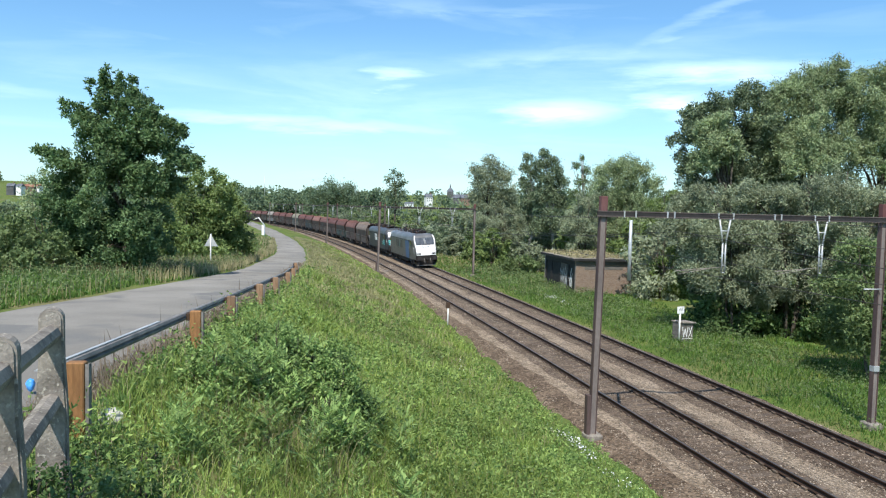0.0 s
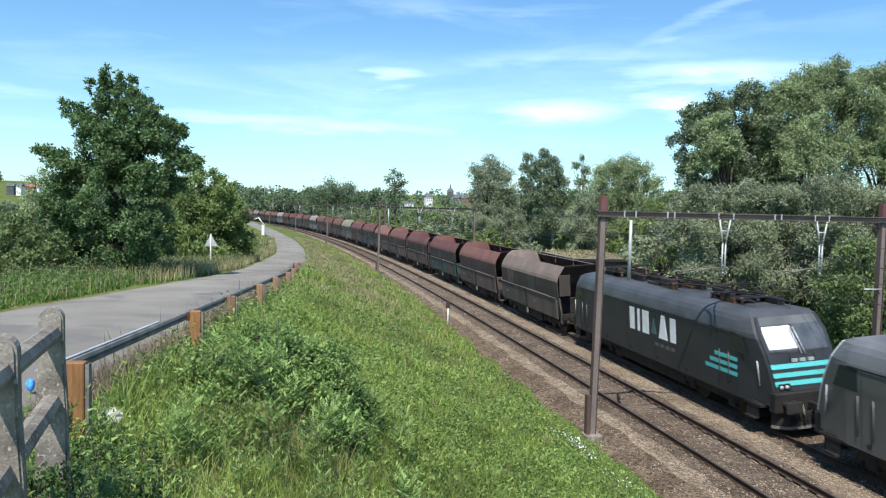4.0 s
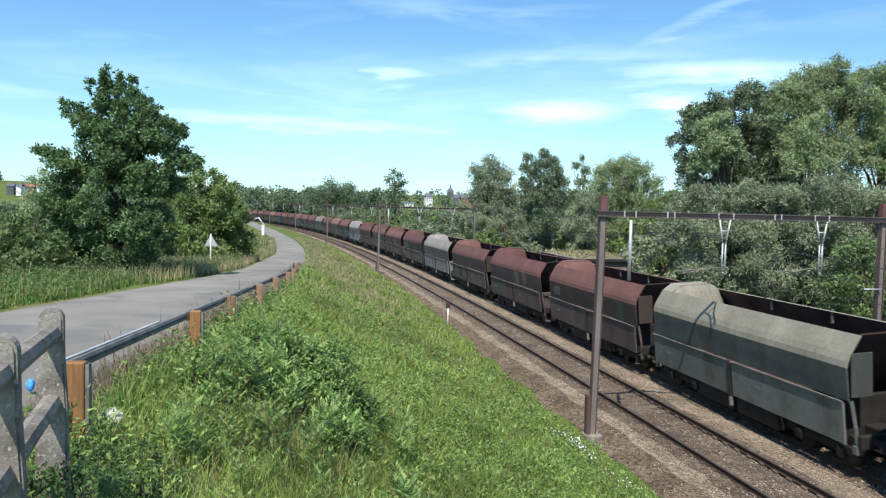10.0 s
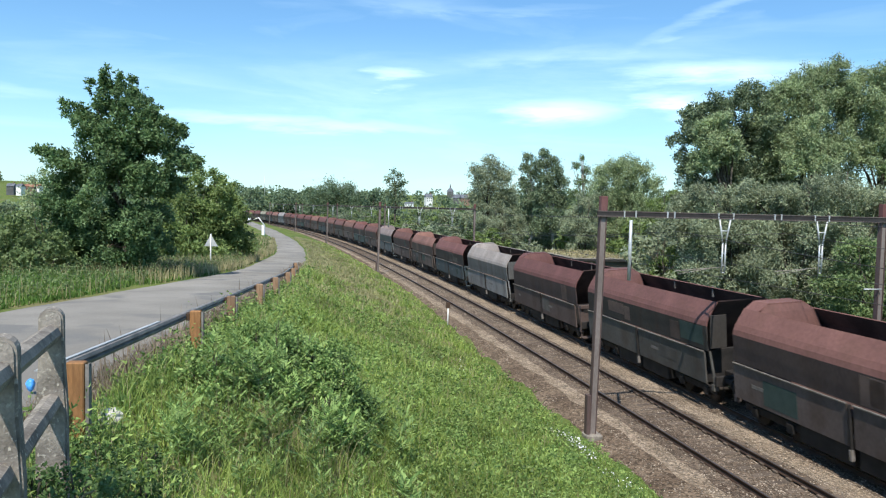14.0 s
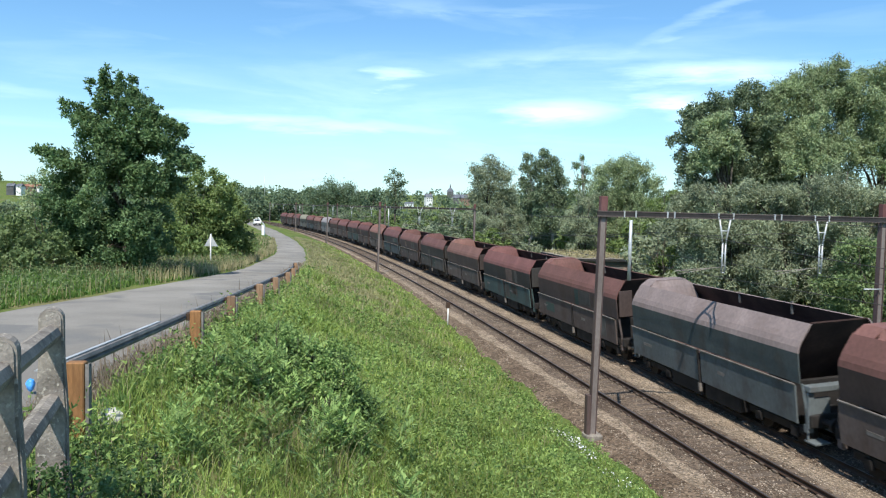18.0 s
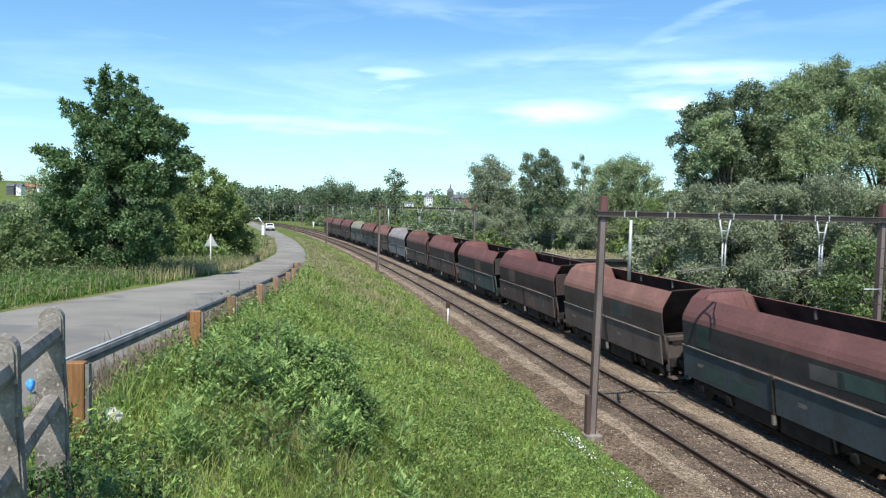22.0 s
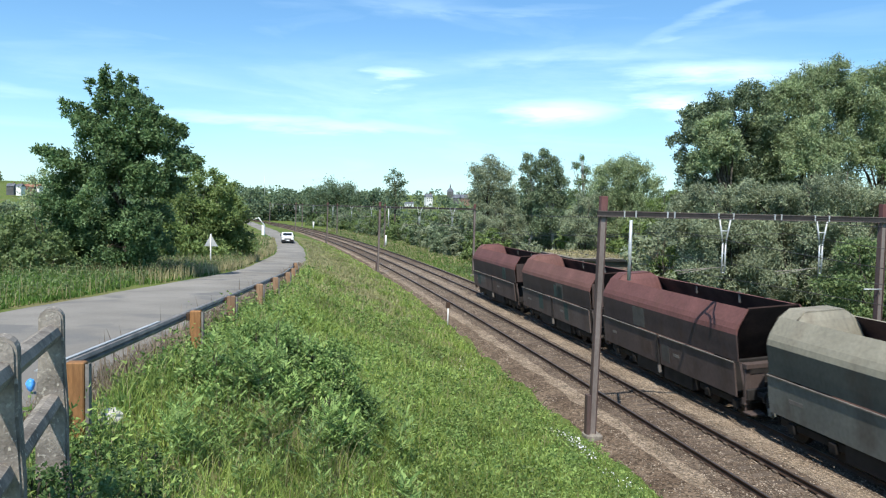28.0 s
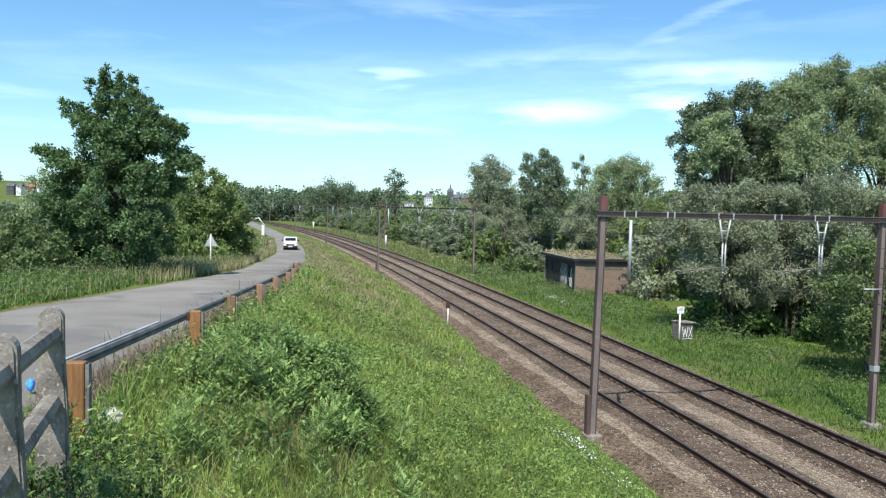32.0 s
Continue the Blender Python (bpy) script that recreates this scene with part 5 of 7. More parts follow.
TREES = [
    # name, label, x, y, top, radius, leaf, clumps, leaves, leaf size, shape, low, slim, bark, stems, droop
    ("oak_tree", "tall dark green oak beside the lane", -14.8, 33.8, 12.0, 2.6, "oak", 20, 46000, 0.175, "cone", 0.0, 0.6, "bark", 1, 0.1, "oak"),
    ("hazel_bush", "bright green hazel bush on the lane's verge", -20.6, 60, 10.0, 3.2, "hazel", 120, 15000, 0.24, "round", 0.0, 0.65, "bark", 3, 0.1),
    ("hazel_bush", "bright green hazel bush on the lane's verge", -19.3, 62, 9.9, 2.5, "hazel", 120, 15000, 0.24, "round", 0.0, 0.65, "bark", 3, 0.1),
    ("hazel_bush", "bright green hazel bush on the lane's verge", -21.9, 72, 8.6, 2.2, "hazel", 80, 9000, 0.26, "round", 0.0, 0.65, "bark", 3, 0.1),
    ("willow_tree", "pale green willow behind the oak", -33.6, 62, 10.0, 3.0, "crack", 50, 6500, 0.3, "round", 0.0, 0.35, "bark", 2, 0.3),
    ("elder_bush", "dark green elder bush beside the oak", -36.0, 56, 6.0, 3.4, "alder", 50, 6500, 0.28, "round", 0.0, 0.6, "bark", 3, 0.1),
    ("elder_bush", "leafy elder bush at the foot of the oak", -19.6, 36, 7.2, 2.6, "shrub", 60, 9000, 0.2, "round", 0.0, 0.6, "bark", 3, 0.1),
    ("elder_bush", "leafy elder bush at the foot of the oak", -23.0, 38, 5.9, 2.4, "hazel", 50, 7000, 0.2, "round", 0.0, 0.6, "bark", 3, 0.1),
    ("elder_bush", "leafy elder bush at the foot of the oak", -17.0, 31, 5.6, 1.7, "shrub", 40, 6000, 0.17, "round", 0.0, 0.6, "bark", 3, 0.1),
    # beyond the tracks, from far to near
    ("willow_tree", "grey-green tall willow beyond the tracks", 6.6, 112, 15.0, 3.7, "willow", 20, 22000, 0.34, "tall", 0.05, 0.4, "bark", 1, 0.35, "willow_1"),
    ("birch_tree", "slender birch with a pale trunk", 12.2, 104, 14.2, 1.8, "alder", 20, 7000, 0.27, "sparse", 0.35, 0.6, "birch", 1, 0.2, "birch_1"),
    ("birch_tree", "slender dark-leaved birch with a pale trunk", 14.8, 101, 14.6, 2.2, "alder", 20, 14000, 0.28, "cone", 0.25, 0.6, "birch", 1, 0.2, "birch_2"),
    ("birch_tree", "thin half-bare birch with sparse leaves", 18.8, 99, 14.4, 1.2, "shrub", 20, 3000, 0.24, "sparse", 0.4, 0.55, "birch", 1, 0.2, "birch_3"),
    ("willow_tree", "round light green willow beyond the hut", 22.6, 92, 13.4, 4.2, "crack", 20, 34000, 0.29, "round", 0.0, 0.42, "bark", 2, 0.35, "round_w"),
    ("willow_bush", "silver-grey drooping willow bush among the birches", 18.6, 92, 9.0, 2.4, "willow", 20, 9000, 0.28, "round", 0.0, 0.35, "bark", 3, 0.4, "silver_1"),
    ("willow_bush", "silver-grey drooping willow bush among the birches", 7.6, 100, 8.0, 2.6, "willow", 20, 9000, 0.28, "round", 0.0, 0.35, "bark", 3, 0.4, "silver_2"),
    ("willow_bush", "silver-grey drooping willow bush beside the hut", 16.6, 86, 9.8, 2.6, "willow", 45, 11000, 0.3, "round", 0.0, 0.35, "bark", 3, 0.4),
    ("elder_bush", "dark green bush behind the hut", 25.2, 82, 10.6, 2.7, "hazel", 55, 7500, 0.32, "round", 0.0, 0.6, "bark", 2, 0.1),
    ("alder_tree", "tall dark alder at the edge of the wood", 24.5, 64, 16.0, 3.4, "alder", 20, 44000, 0.23, "tall", 0.2, 0.65, "bark", 1, 0.1, "alder_a"),
    ("willow_tree", "light green crack willow in front of an alder", 23.0, 59, 13.0, 2.4, "crack", 20, 15000, 0.25, "round", 0.2, 0.5, "bark", 1, 0.3, "willow_b"),
    ("willow_tree", "light green crack willow at the edge of the wood", 30.2, 59, 13.5, 2.2, "crack", 20, 13000, 0.25, "round", 0.2, 0.5, "bark", 1, 0.3, "willow_c"),
    ("willow_tree", "tall light green crack willow", 31.0, 63, 18.4, 4.6, "crack", 20, 56000, 0.24, "tall", 0.25, 0.42, "bark", 2, 0.3, "willow_d"),
    ("willow_tree", "tall light green crack willow", 37.0, 62, 18.2, 4.6, "crack", 20, 42000, 0.25, "tall", 0.25, 0.42, "bark", 2, 0.3, "willow_e"),
    ("alder_tree", "tall dark alder deeper in the wood", 29.5, 71, 16.5, 4.6, "alder", 130, 13000, 0.3, "tall", 0.1, 0.65, "bark", 1, 0.1),
    ("alder_tree", "tall dark alder deeper in the wood", 36.5, 73, 17.5, 5.2, "alder", 80, 9000, 0.36, "tall", 0.1, 0.65, "bark", 1, 0.1),
    ("alder_tree", "tall dark alder deeper in the wood", 44.5, 66, 17.5, 4.2, "alder", 60, 6000, 0.38, "tall", 0.1, 0.65, "bark", 1, 0.1),
    ("willow_bush", "broad silver-grey willow bush at the track side", 18.9, 46.6, 9.4, 3.3, "willow", 80, 29000, 0.21, "round", 0.26, 0.4, "bark", 4, 0.3, "bush_1"),
    ("willow_bush", "broad silver-grey willow bush at the track side", 22.3, 46.5, 9.6, 3.8, "willow", 80, 30000, 0.21, "round", 0.27, 0.4, "bark", 4, 0.3, "bush_2"),
    ("willow_bush", "broad silver-grey willow bush at the track side", 26.0, 45, 9.4, 3.9, "willow", 70, 29000, 0.21, "round", 0.27, 0.4, "bark", 4, 0.3, "bush_3"),
    ("willow_bush", "broad silver-grey willow bush at the track side", 30.0, 46, 9.0, 3.4, "willow", 70, 5000, 0.24, "round", 0.0, 0.4, "bark", 4, 0.3),
    ("hazel_bush", "broad green hazel bush overhanging the grass beside the track", 20.5, 34.2, 6.3, 2.9, "shrub", 80, 15000, 0.18, "round", 0.27, 0.6, "bark", 3, 0.1),
    ("hazel_bush", "broad green hazel bush in the row of willows", 25.6, 39.6, 6.6, 2.9, "shrub", 70, 9000, 0.2, "round", 0.22, 0.6, "bark", 3, 0.1),
    # dark-leaved bushes added to fill the willows' underside with shade
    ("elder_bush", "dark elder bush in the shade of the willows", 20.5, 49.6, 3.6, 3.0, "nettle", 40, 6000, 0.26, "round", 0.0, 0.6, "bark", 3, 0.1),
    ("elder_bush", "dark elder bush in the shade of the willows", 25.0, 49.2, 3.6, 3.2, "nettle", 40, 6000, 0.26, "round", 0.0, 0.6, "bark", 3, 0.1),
    ("elder_bush", "leafy elder bush behind the willows", 29.0, 54, 11.6, 3.4, "alder", 50, 8000, 0.3, "round", 0.0, 0.6, "bark", 3, 0.1),
    ("elder_bush", "leafy elder bush behind the willows", 33.0, 55, 11.8, 3.6, "shrub", 50, 8000, 0.32, "round", 0.0, 0.6, "bark", 3, 0.1),
    ("elder_bush", "dark green elder bush at the edge of the field", -40.0, 66, 6.4, 3.4, "alder", 50, 5000, 0.32, "round", 0.0, 0.6, "bark", 3, 0.1),
    # more dark-leaved fill standing for shade under the willows
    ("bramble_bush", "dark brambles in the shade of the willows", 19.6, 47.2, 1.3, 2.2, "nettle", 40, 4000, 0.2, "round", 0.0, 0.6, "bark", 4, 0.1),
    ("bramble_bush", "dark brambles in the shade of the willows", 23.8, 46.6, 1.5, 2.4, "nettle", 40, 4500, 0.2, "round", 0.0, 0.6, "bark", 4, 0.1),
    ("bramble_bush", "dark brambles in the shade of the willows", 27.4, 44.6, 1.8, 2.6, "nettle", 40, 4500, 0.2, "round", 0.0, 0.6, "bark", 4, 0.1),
    ("hazel_bush", "low green bush beside the hut", 20.9, 68, 4.6, 1.9, "hazel", 45, 6000, 0.24, "round", 0.0, 0.6, "bark", 3, 0.1),
    # the far hedges and woods
    ("poplar_tree", "loose-crowned poplar standing above the hedges", -12.6, 190, 16.0, 2.6, "alder", 20, 3000, 0.42, "sparse", 0.15, 0.6, "bark", 1, 0.1, "poplar"),
    ("round_tree", "big round tree in the distance", -44.5, 300, 17.0, 10.5, "far", 20, 16000, 0.6, "round", 0.0, 0.6, "bark", 1, 0.1, "big_round"),
    ("round_tree", "big round tree in the distance", -58.0, 330, 14.8, 9.0, "far", 60, 5000, 1.0, "round", 0.0, 0.6, "bark", 1, 0.1),
    ("round_tree", "distant tree in the hedge line", -74.0, 340, 14.0, 9.0, "far", 60, 5000, 1.0, "round", 0.0, 0.6, "bark", 1, 0.1),
    ("round_tree", "distant tree in the hedge line", -88.0, 330, 13.6, 9.0, "far", 60, 4500, 1.0, "round", 0.0, 0.6, "bark", 1, 0.1),
    ("round_tree", "distant tree in the hedge line", -30.0, 310, 12.8, 6.0, "far", 40, 3000, 0.9, "round", 0.0, 0.6, "bark", 1, 0.1),
]


BOUGHS = {}  # per crown: offset across, height and radius of each bough
BOUGHS["oak"] = ((-0.2, 12.7, 0.39), (-0.26, 12.2, 0.47), (-0.93, 12.1, 0.42), (0.31, 11.9, 0.58), (-0.54, 11.3, 0.79), (0.7, 11.3, 0.68), (-2.18, 11.2, 0.39), (-1.66, 10.8, 0.58), (1.46, 10.7, 0.68), (2.34, 10.4, 0.5), (-1.14, 10.0, 1.0), (0.42, 10.0, 1.18), (1.8, 9.6, 0.94), (-3.75, 9.2, 0.34), (-3.08, 9.0, 0.47), (3.1, 8.8, 0.5), (-2.11, 8.4, 1.1), (-0.42, 8.3, 1.36), (-0.03, 9.2, 1.05), (1.28, 7.9, 1.15), (-2.78, 6.8, 1.2), (-0.95, 6.3, 1.41), (0.89, 6.2, 1.2), (-2.26, 5.0, 1.2), (-0.42, 4.6, 1.26), (0.89, 4.8, 1.05), (2.4, 8.9, 0.68), (2.06, 7.7, 0.68))
BOUGHS["alder_a"] = ((-3.11, 15.5, 1.29), (-3.52, 13.7, 1.29), (-1.52, 16.2, 1.39), (0.51, 16.9, 1.59), (2.21, 17.3, 1.39), (-3.08, 11.4, 1.59), (-0.61, 14.6, 2.08), (0.26, 11.7, 2.08), (2.61, 14.2, 2.08), (-2.11, 9.4, 1.79), (1.35, 9.5, 1.98), (2.3, 11.0, 1.8), (3.9, 10.0, 1.8), (4.4, 12.2, 1.7), (3.4, 8.6, 1.6), (5.6, 9.2, 1.7))
BOUGHS["willow_b"] = ((-1.51, 12.8, 1.83), (-2.29, 13.9, 1.01), (-0.31, 12.4, 1.28), (-1.99, 11.3, 1.37), (-1.0, 14.5, 0.82))
BOUGHS["willow_c"] = ((-1.11, 13.2, 1.74), (-1.8, 11.7, 1.74), (-0.02, 11.5, 1.65), (-0.73, 14.6, 1.01))
BOUGHS["willow_d"] = ((-2.63, 17.1, 1.66), (-3.66, 15.5, 1.85), (-1.23, 18.2, 1.56), (0.57, 18.7, 1.56), (1.79, 19.4, 1.17), (2.28, 17.5, 1.85), (-0.07, 16.3, 2.05), (-1.89, 13.9, 2.05), (3.29, 18.4, 1.27), (3.1, 15.7, 1.85), (-3.05, 12.9, 1.95), (2.04, 13.0, 2.05))
BOUGHS["willow_e"] = ((-1.47, 18.7, 1.25), (0.04, 18.8, 1.73), (-1.94, 16.8, 1.83), (0.11, 15.9, 2.31), (-1.06, 14.0, 2.02), (1.46, 17.3, 2.69), (-2.07, 12.3, 1.92), (0.46, 11.6, 2.31), (2.6, 14.0, 2.88), (1.82, 11.2, 2.4))
BOUGHS["willow_1"] = ((0.34, 13.9, 1.74), (-1.52, 12.6, 1.74), (2.12, 12.2, 2.08), (-0.08, 10.3, 2.6), (3.07, 9.1, 2.34), (-1.68, 8.5, 2.26), (1.59, 6.4, 2.95), (-2.04, 5.9, 1.91), (4.37, 6.3, 2.26), (-0.09, 4.4, 2.08), (3.38, 4.3, 1.74))
BOUGHS["birch_1"] = ((-0.49, 14.4, 0.89), (-0.77, 13.1, 1.13), (0.39, 12.0, 1.21), (-0.86, 10.7, 1.37), (0.54, 9.6, 1.45), (-0.21, 7.8, 1.61), (-0.56, 5.9, 1.61), (1.09, 4.8, 1.61))
BOUGHS["birch_2"] = ((-1.19, 14.9, 0.86), (-0.38, 13.9, 1.25), (-1.84, 13.2, 1.17), (0.6, 12.4, 1.41), (-1.0, 11.2, 1.72), (1.12, 10.8, 1.33), (-0.08, 9.2, 1.88), (-1.78, 8.7, 1.57), (1.36, 8.3, 1.49), (-0.38, 6.4, 1.96), (0.83, 5.4, 1.57), (-1.51, 5.0, 1.57))
BOUGHS["birch_3"] = ((-0.33, 14.1, 0.61), (-1.06, 13.1, 0.84), (0.26, 12.4, 0.92), (-0.38, 11.0, 1.15), (-1.09, 9.4, 1.07), (0.6, 9.2, 1.0), (-0.09, 7.2, 1.23), (-0.64, 5.4, 1.23))
BOUGHS["round_w"] = ((-1.51, 12.8, 1.5), (0.26, 13.0, 1.57), (1.92, 12.2, 1.5), (-2.74, 11.6, 1.64), (-0.39, 11.3, 2.28), (3.2, 10.5, 1.5), (-3.32, 9.8, 1.71), (-1.0, 8.8, 2.57), (1.84, 8.9, 2.42), (3.6, 7.5, 1.78), (-2.86, 7.0, 2.14), (0.51, 6.4, 2.28), (-1.94, 5.1, 1.85), (1.28, 5.0, 1.85), (3.39, 5.5, 1.57))
BOUGHS["big_round"] = ((-0.57, 13.0, 5.81), (-5.64, 11.2, 5.11), (5.01, 12.4, 5.11), (10.15, 10.0, 3.95), (0.19, 8.8, 6.51), (-9.55, 8.6, 3.95), (6.47, 8.5, 5.11))
BOUGHS["silver_1"] = ((-0.81, 7.9, 1.21), (-2.26, 6.4, 1.43), (0.25, 6.1, 1.28), (-3.28, 5.0, 1.28), (-0.98, 4.5, 1.71))
BOUGHS["silver_2"] = ((-2.58, 5.3, 1.39), (-0.25, 4.9, 1.39), (2.45, 5.4, 1.32), (1.26, 6.5, 1.08), (-0.99, 3.8, 1.7), (1.73, 3.6, 1.7))
BOUGHS["bush_1"] = ((-2.97, 8.0, 1.19), (-0.74, 8.0, 1.01), (-3.6, 6.4, 1.73), (-1.49, 6.0, 1.74), (-2.45, 3.7, 1.6), (0.02, 3.8, 1.81), (-0.31, 2.2, 1.0))
BOUGHS["bush_2"] = ((-2.77, 8.3, 1.12), (-0.56, 8.2, 1.25), (-2.55, 5.9, 1.4), (-0.33, 6.3, 1.77), (-1.43, 4.4, 1.72), (1.09, 3.9, 1.52), (-2.22, 2.0, 1.4), (-0.42, 2.2, 0.94))
BOUGHS["bush_3"] = ((-2.5, 8.7, 1.3), (-1.2, 8.1, 1.43), (0.99, 8.1, 1.32), (2.28, 8.1, 1.28), (-2.6, 6.6, 1.19), (-1.03, 6.0, 1.39), (1.37, 6.6, 1.43), (2.98, 6.6, 1.48), (-1.44, 4.6, 1.65), (0.61, 4.6, 1.14), (2.83, 4.1, 1.16), (-2.31, 2.6, 1.36), (-0.06, 2.5, 1.42), (1.39, 2.9, 1.21))
BOUGHS["poplar"] = ((-0.77, 16.1, 1.03), (0.71, 15.3, 1.32), (-2.05, 14.0, 1.47), (1.78, 13.0, 1.47), (-0.26, 12.3, 1.91), (-1.54, 10.4, 2.06), (1.55, 10.2, 1.91), (-0.03, 8.2, 2.21))


def build_trees():
    for i, (nm, lab, x, y, top, r, leaf, nc, nl, size, shape, low, slim, bark, stems, droop, *rest) in enumerate(TREES):
        crown = rest[0] if rest else ""
        more, less = FINE.get(leaf, (1.0, 1.0)) if y < 130 else (1.0, 1.0)
        nl, size = int(nl * more), size * less
        build_tree(nm, lab, x, y, top, r, L[leaf], nc, nl, size, 20 + i * 3, shape, low, slim, bark, stems, droop, category="bush" if "bush" in nm else "tree", limbs=True, boughs=BOUGHS.get(crown, ()), billow=leaf in ("crack", "willow") or nm == "round_tree", fine=y < 130)


def build_shrubs():
    """Shrubs that line the far side of the tracks into the distance."""
    rng = np.random.default_rng(3)
    kinds = ("shrub", "alder", "hazel", "willow")
    for i in range(46):
        u = (i + rng.random() * 0.6) / 46
        s = 24 + 230 * u ** 1.25
        o = GAP + rng.uniform(9.5, 13.0) + 5 * u
        p = on_track(s, o)
        if s < 52:
            continue
        h = rng.uniform(3.2, 6.2) * (0.75 if s < 60 else 1.0)
        k = kinds[int(rng.integers(0, 4))]
        build_tree("track_side_bush", "dense green bush lining the far side of the tracks", float(p[0]), float(p[1]), -0.8 + h, rng.uniform(1.9, 3.2), L[k], 46, 4000 if s < 110 else 2400, 0.26 + 0.24 * u, 200 + i, "round", 0.0, 0.55, "bark", 3, 0.2, 0.0, "bush", "bushes along the tracks", fine=True)
    for i in range(42):
        u = (i + rng.random() * 0.6) / 42
        s = 30 + 230 * u
        p = on_track(s, GAP + 17 + rng.uniform(0, 9) + 8 * u)
        h = rng.uniform(5.4, 8.4)
        k = kinds[int(rng.integers(0, 4))]
        build_tree("wood_edge_tree", "leafy tree of the damp wood beyond the tracks", float(p[0]), float(p[1]), -0.8 + h, rng.uniform(2.6, 4.0), L[k], 44, 3600, 0.36 + 0.22 * u, 300 + i, "round", 0.0, 0.55, "bark", 2, 0.2, 0.0, "tree", "trees of the damp wood", fine=True)


def build_far_woods():
    """Hedges and woods on the rising ground, uncountable."""
    rng = np.random.default_rng(8)
    C, R = [], []
    for y0, n, spread, h in ((380, 160, 300, 7.5), (520, 200, 420, 8.5), (760, 240, 650, 12), (1050, 260, 900, 13)):
        x = rng.uniform(-spread, spread, n)
        y = y0 + rng.normal(0, 14, n) + 30 * np.sin(x / 90)
        keep = ~((np.abs(x / y - 0.01) < 0.06) & (y > 600) & (rng.random(n) < 0.7)) & ~((np.abs(x / y + 0.585) < 0.03))
        x, y = x[keep], y[keep]
        hh = h * rng.uniform(0.5, 1.15, len(x))
        C.append(np.stack([x, y, terrain(x, y) + hh * 0.45], -1))
        R.append(np.stack([hh * 0.75, hh * 0.75, hh * 0.55], -1))
    C, R = np.concatenate(C), np.concatenate(R)
    per = 65
    d = rng.normal(size=(len(C), per, 3))
    d /= np.linalg.norm(d, axis=2)[..., None]
    P = C[:, None] + d * R[:, None] * rng.uniform(0.6, 1.1, (len(C), per, 1))
    size = 1.6 * (np.linalg.norm(C[:, :2], axis=1) / 500)[:, None].repeat(per, 1).ravel() + 0.6
    V = leaf_quads(rng, P.reshape(-1, 3), d.reshape(-1, 3), size, 0.7, 0.0)
    tagged(new("far_woods", raw_mesh("far_woods", V, 4, L["far"])), "distant green hedges and woods on rising farmland", "woods", kind="stuff")


def blades(rng, x, y, h, w, bend=0.35, z=None):
    """Curved tapering grass blades: a quad and a tip each, as two quads with a shared narrow end."""
    n = len(x)
    z = terrain(x, y) - 0.03 if z is None else z
    base = np.stack([x, y, z], -1)
    a = rng.random(n) * 2 * math.pi
    side = np.stack([np.cos(a), np.sin(a), np.zeros(n)], -1) * (w / 2)[:, None]
    b = rng.random(n) * 2 * math.pi
    lean = np.stack([np.cos(b), np.sin(b), np.zeros(n)], -1) * (h * bend * rng.random(n))[:, None]
    up = np.zeros((n, 3))
    up[:, 2] = h
    mid = base + up * 0.55 + lean * 0.35
    tip = base + up * rng.uniform(0.85, 1.0, n)[:, None] + lean
    V = np.stack([base - side, base + side, mid + side * 0.8, mid - side * 0.8, tip], 1)
    i = np.arange(n)[:, None] * 5
    quads = i + np.array([[0, 1, 2, 3]])
    tris = i + np.array([[3, 2, 4]])
    return V.reshape(-1, 3), quads, tris


def grass_object(name, label, rng, x, y, h, w, material, bend=0.35):
    V, q, t = blades(rng, x, y, h, w, bend)
    me = bpy.data.meshes.new(name)
    idx = np.concatenate([q.ravel(), t.ravel()]).astype(np.int32)
    me.vertices.add(len(V))
    me.vertices.foreach_set("co", V.astype(np.float32).ravel())
    me.loops.add(len(idx))
    me.loops.foreach_set("vertex_index", idx)
    n = len(q)
    me.polygons.add(2 * n)
    me.polygons.foreach_set("loop_start", np.concatenate([np.arange(n) * 4, 4 * n + np.arange(n) * 3]).astype(np.int32))
    me.polygons.foreach_set("loop_total", np.concatenate([np.full(n, 4), np.full(n, 3)]).astype(np.int32))
    me.update(calc_edges=True)
    me.materials.append(material)
    return tagged(new(name, me), label, "grass", kind="stuff")


def bank_points(rng, n, y0, y1):
    y = np.exp(rng.uniform(math.log(y0), math.log(y1), n))
    x = rng.uniform(-40, 14, n)
    s, o = track_so(x, y)
    rr = np.interp(y, RY, R_RIGHT)
    k = (x > rr + 0.15) & (o < -2.95 - 0.3 * np.clip((4 - s) / 6, 0, 1) + 0.2 * np.sin(s * 1.7) + 0.15 * np.sin(s * 0.6) - 0.3 * np.exp(-((s + 5.6) / 2.0) ** 2) + rng.normal(0, 0.2, n))
    return x[k], y[k], o[k]


def patchy(x, y):
    return 0.5 + 0.28 * np.sin(x * 0.7 + 2 * np.sin(y * 0.31)) * np.sin(y * 0.5 + 1.3 * np.sin(x * 0.4)) + 0.22 * np.sin(x * 2.3 + y * 1.1) * np.sin(y * 1.9 - x)


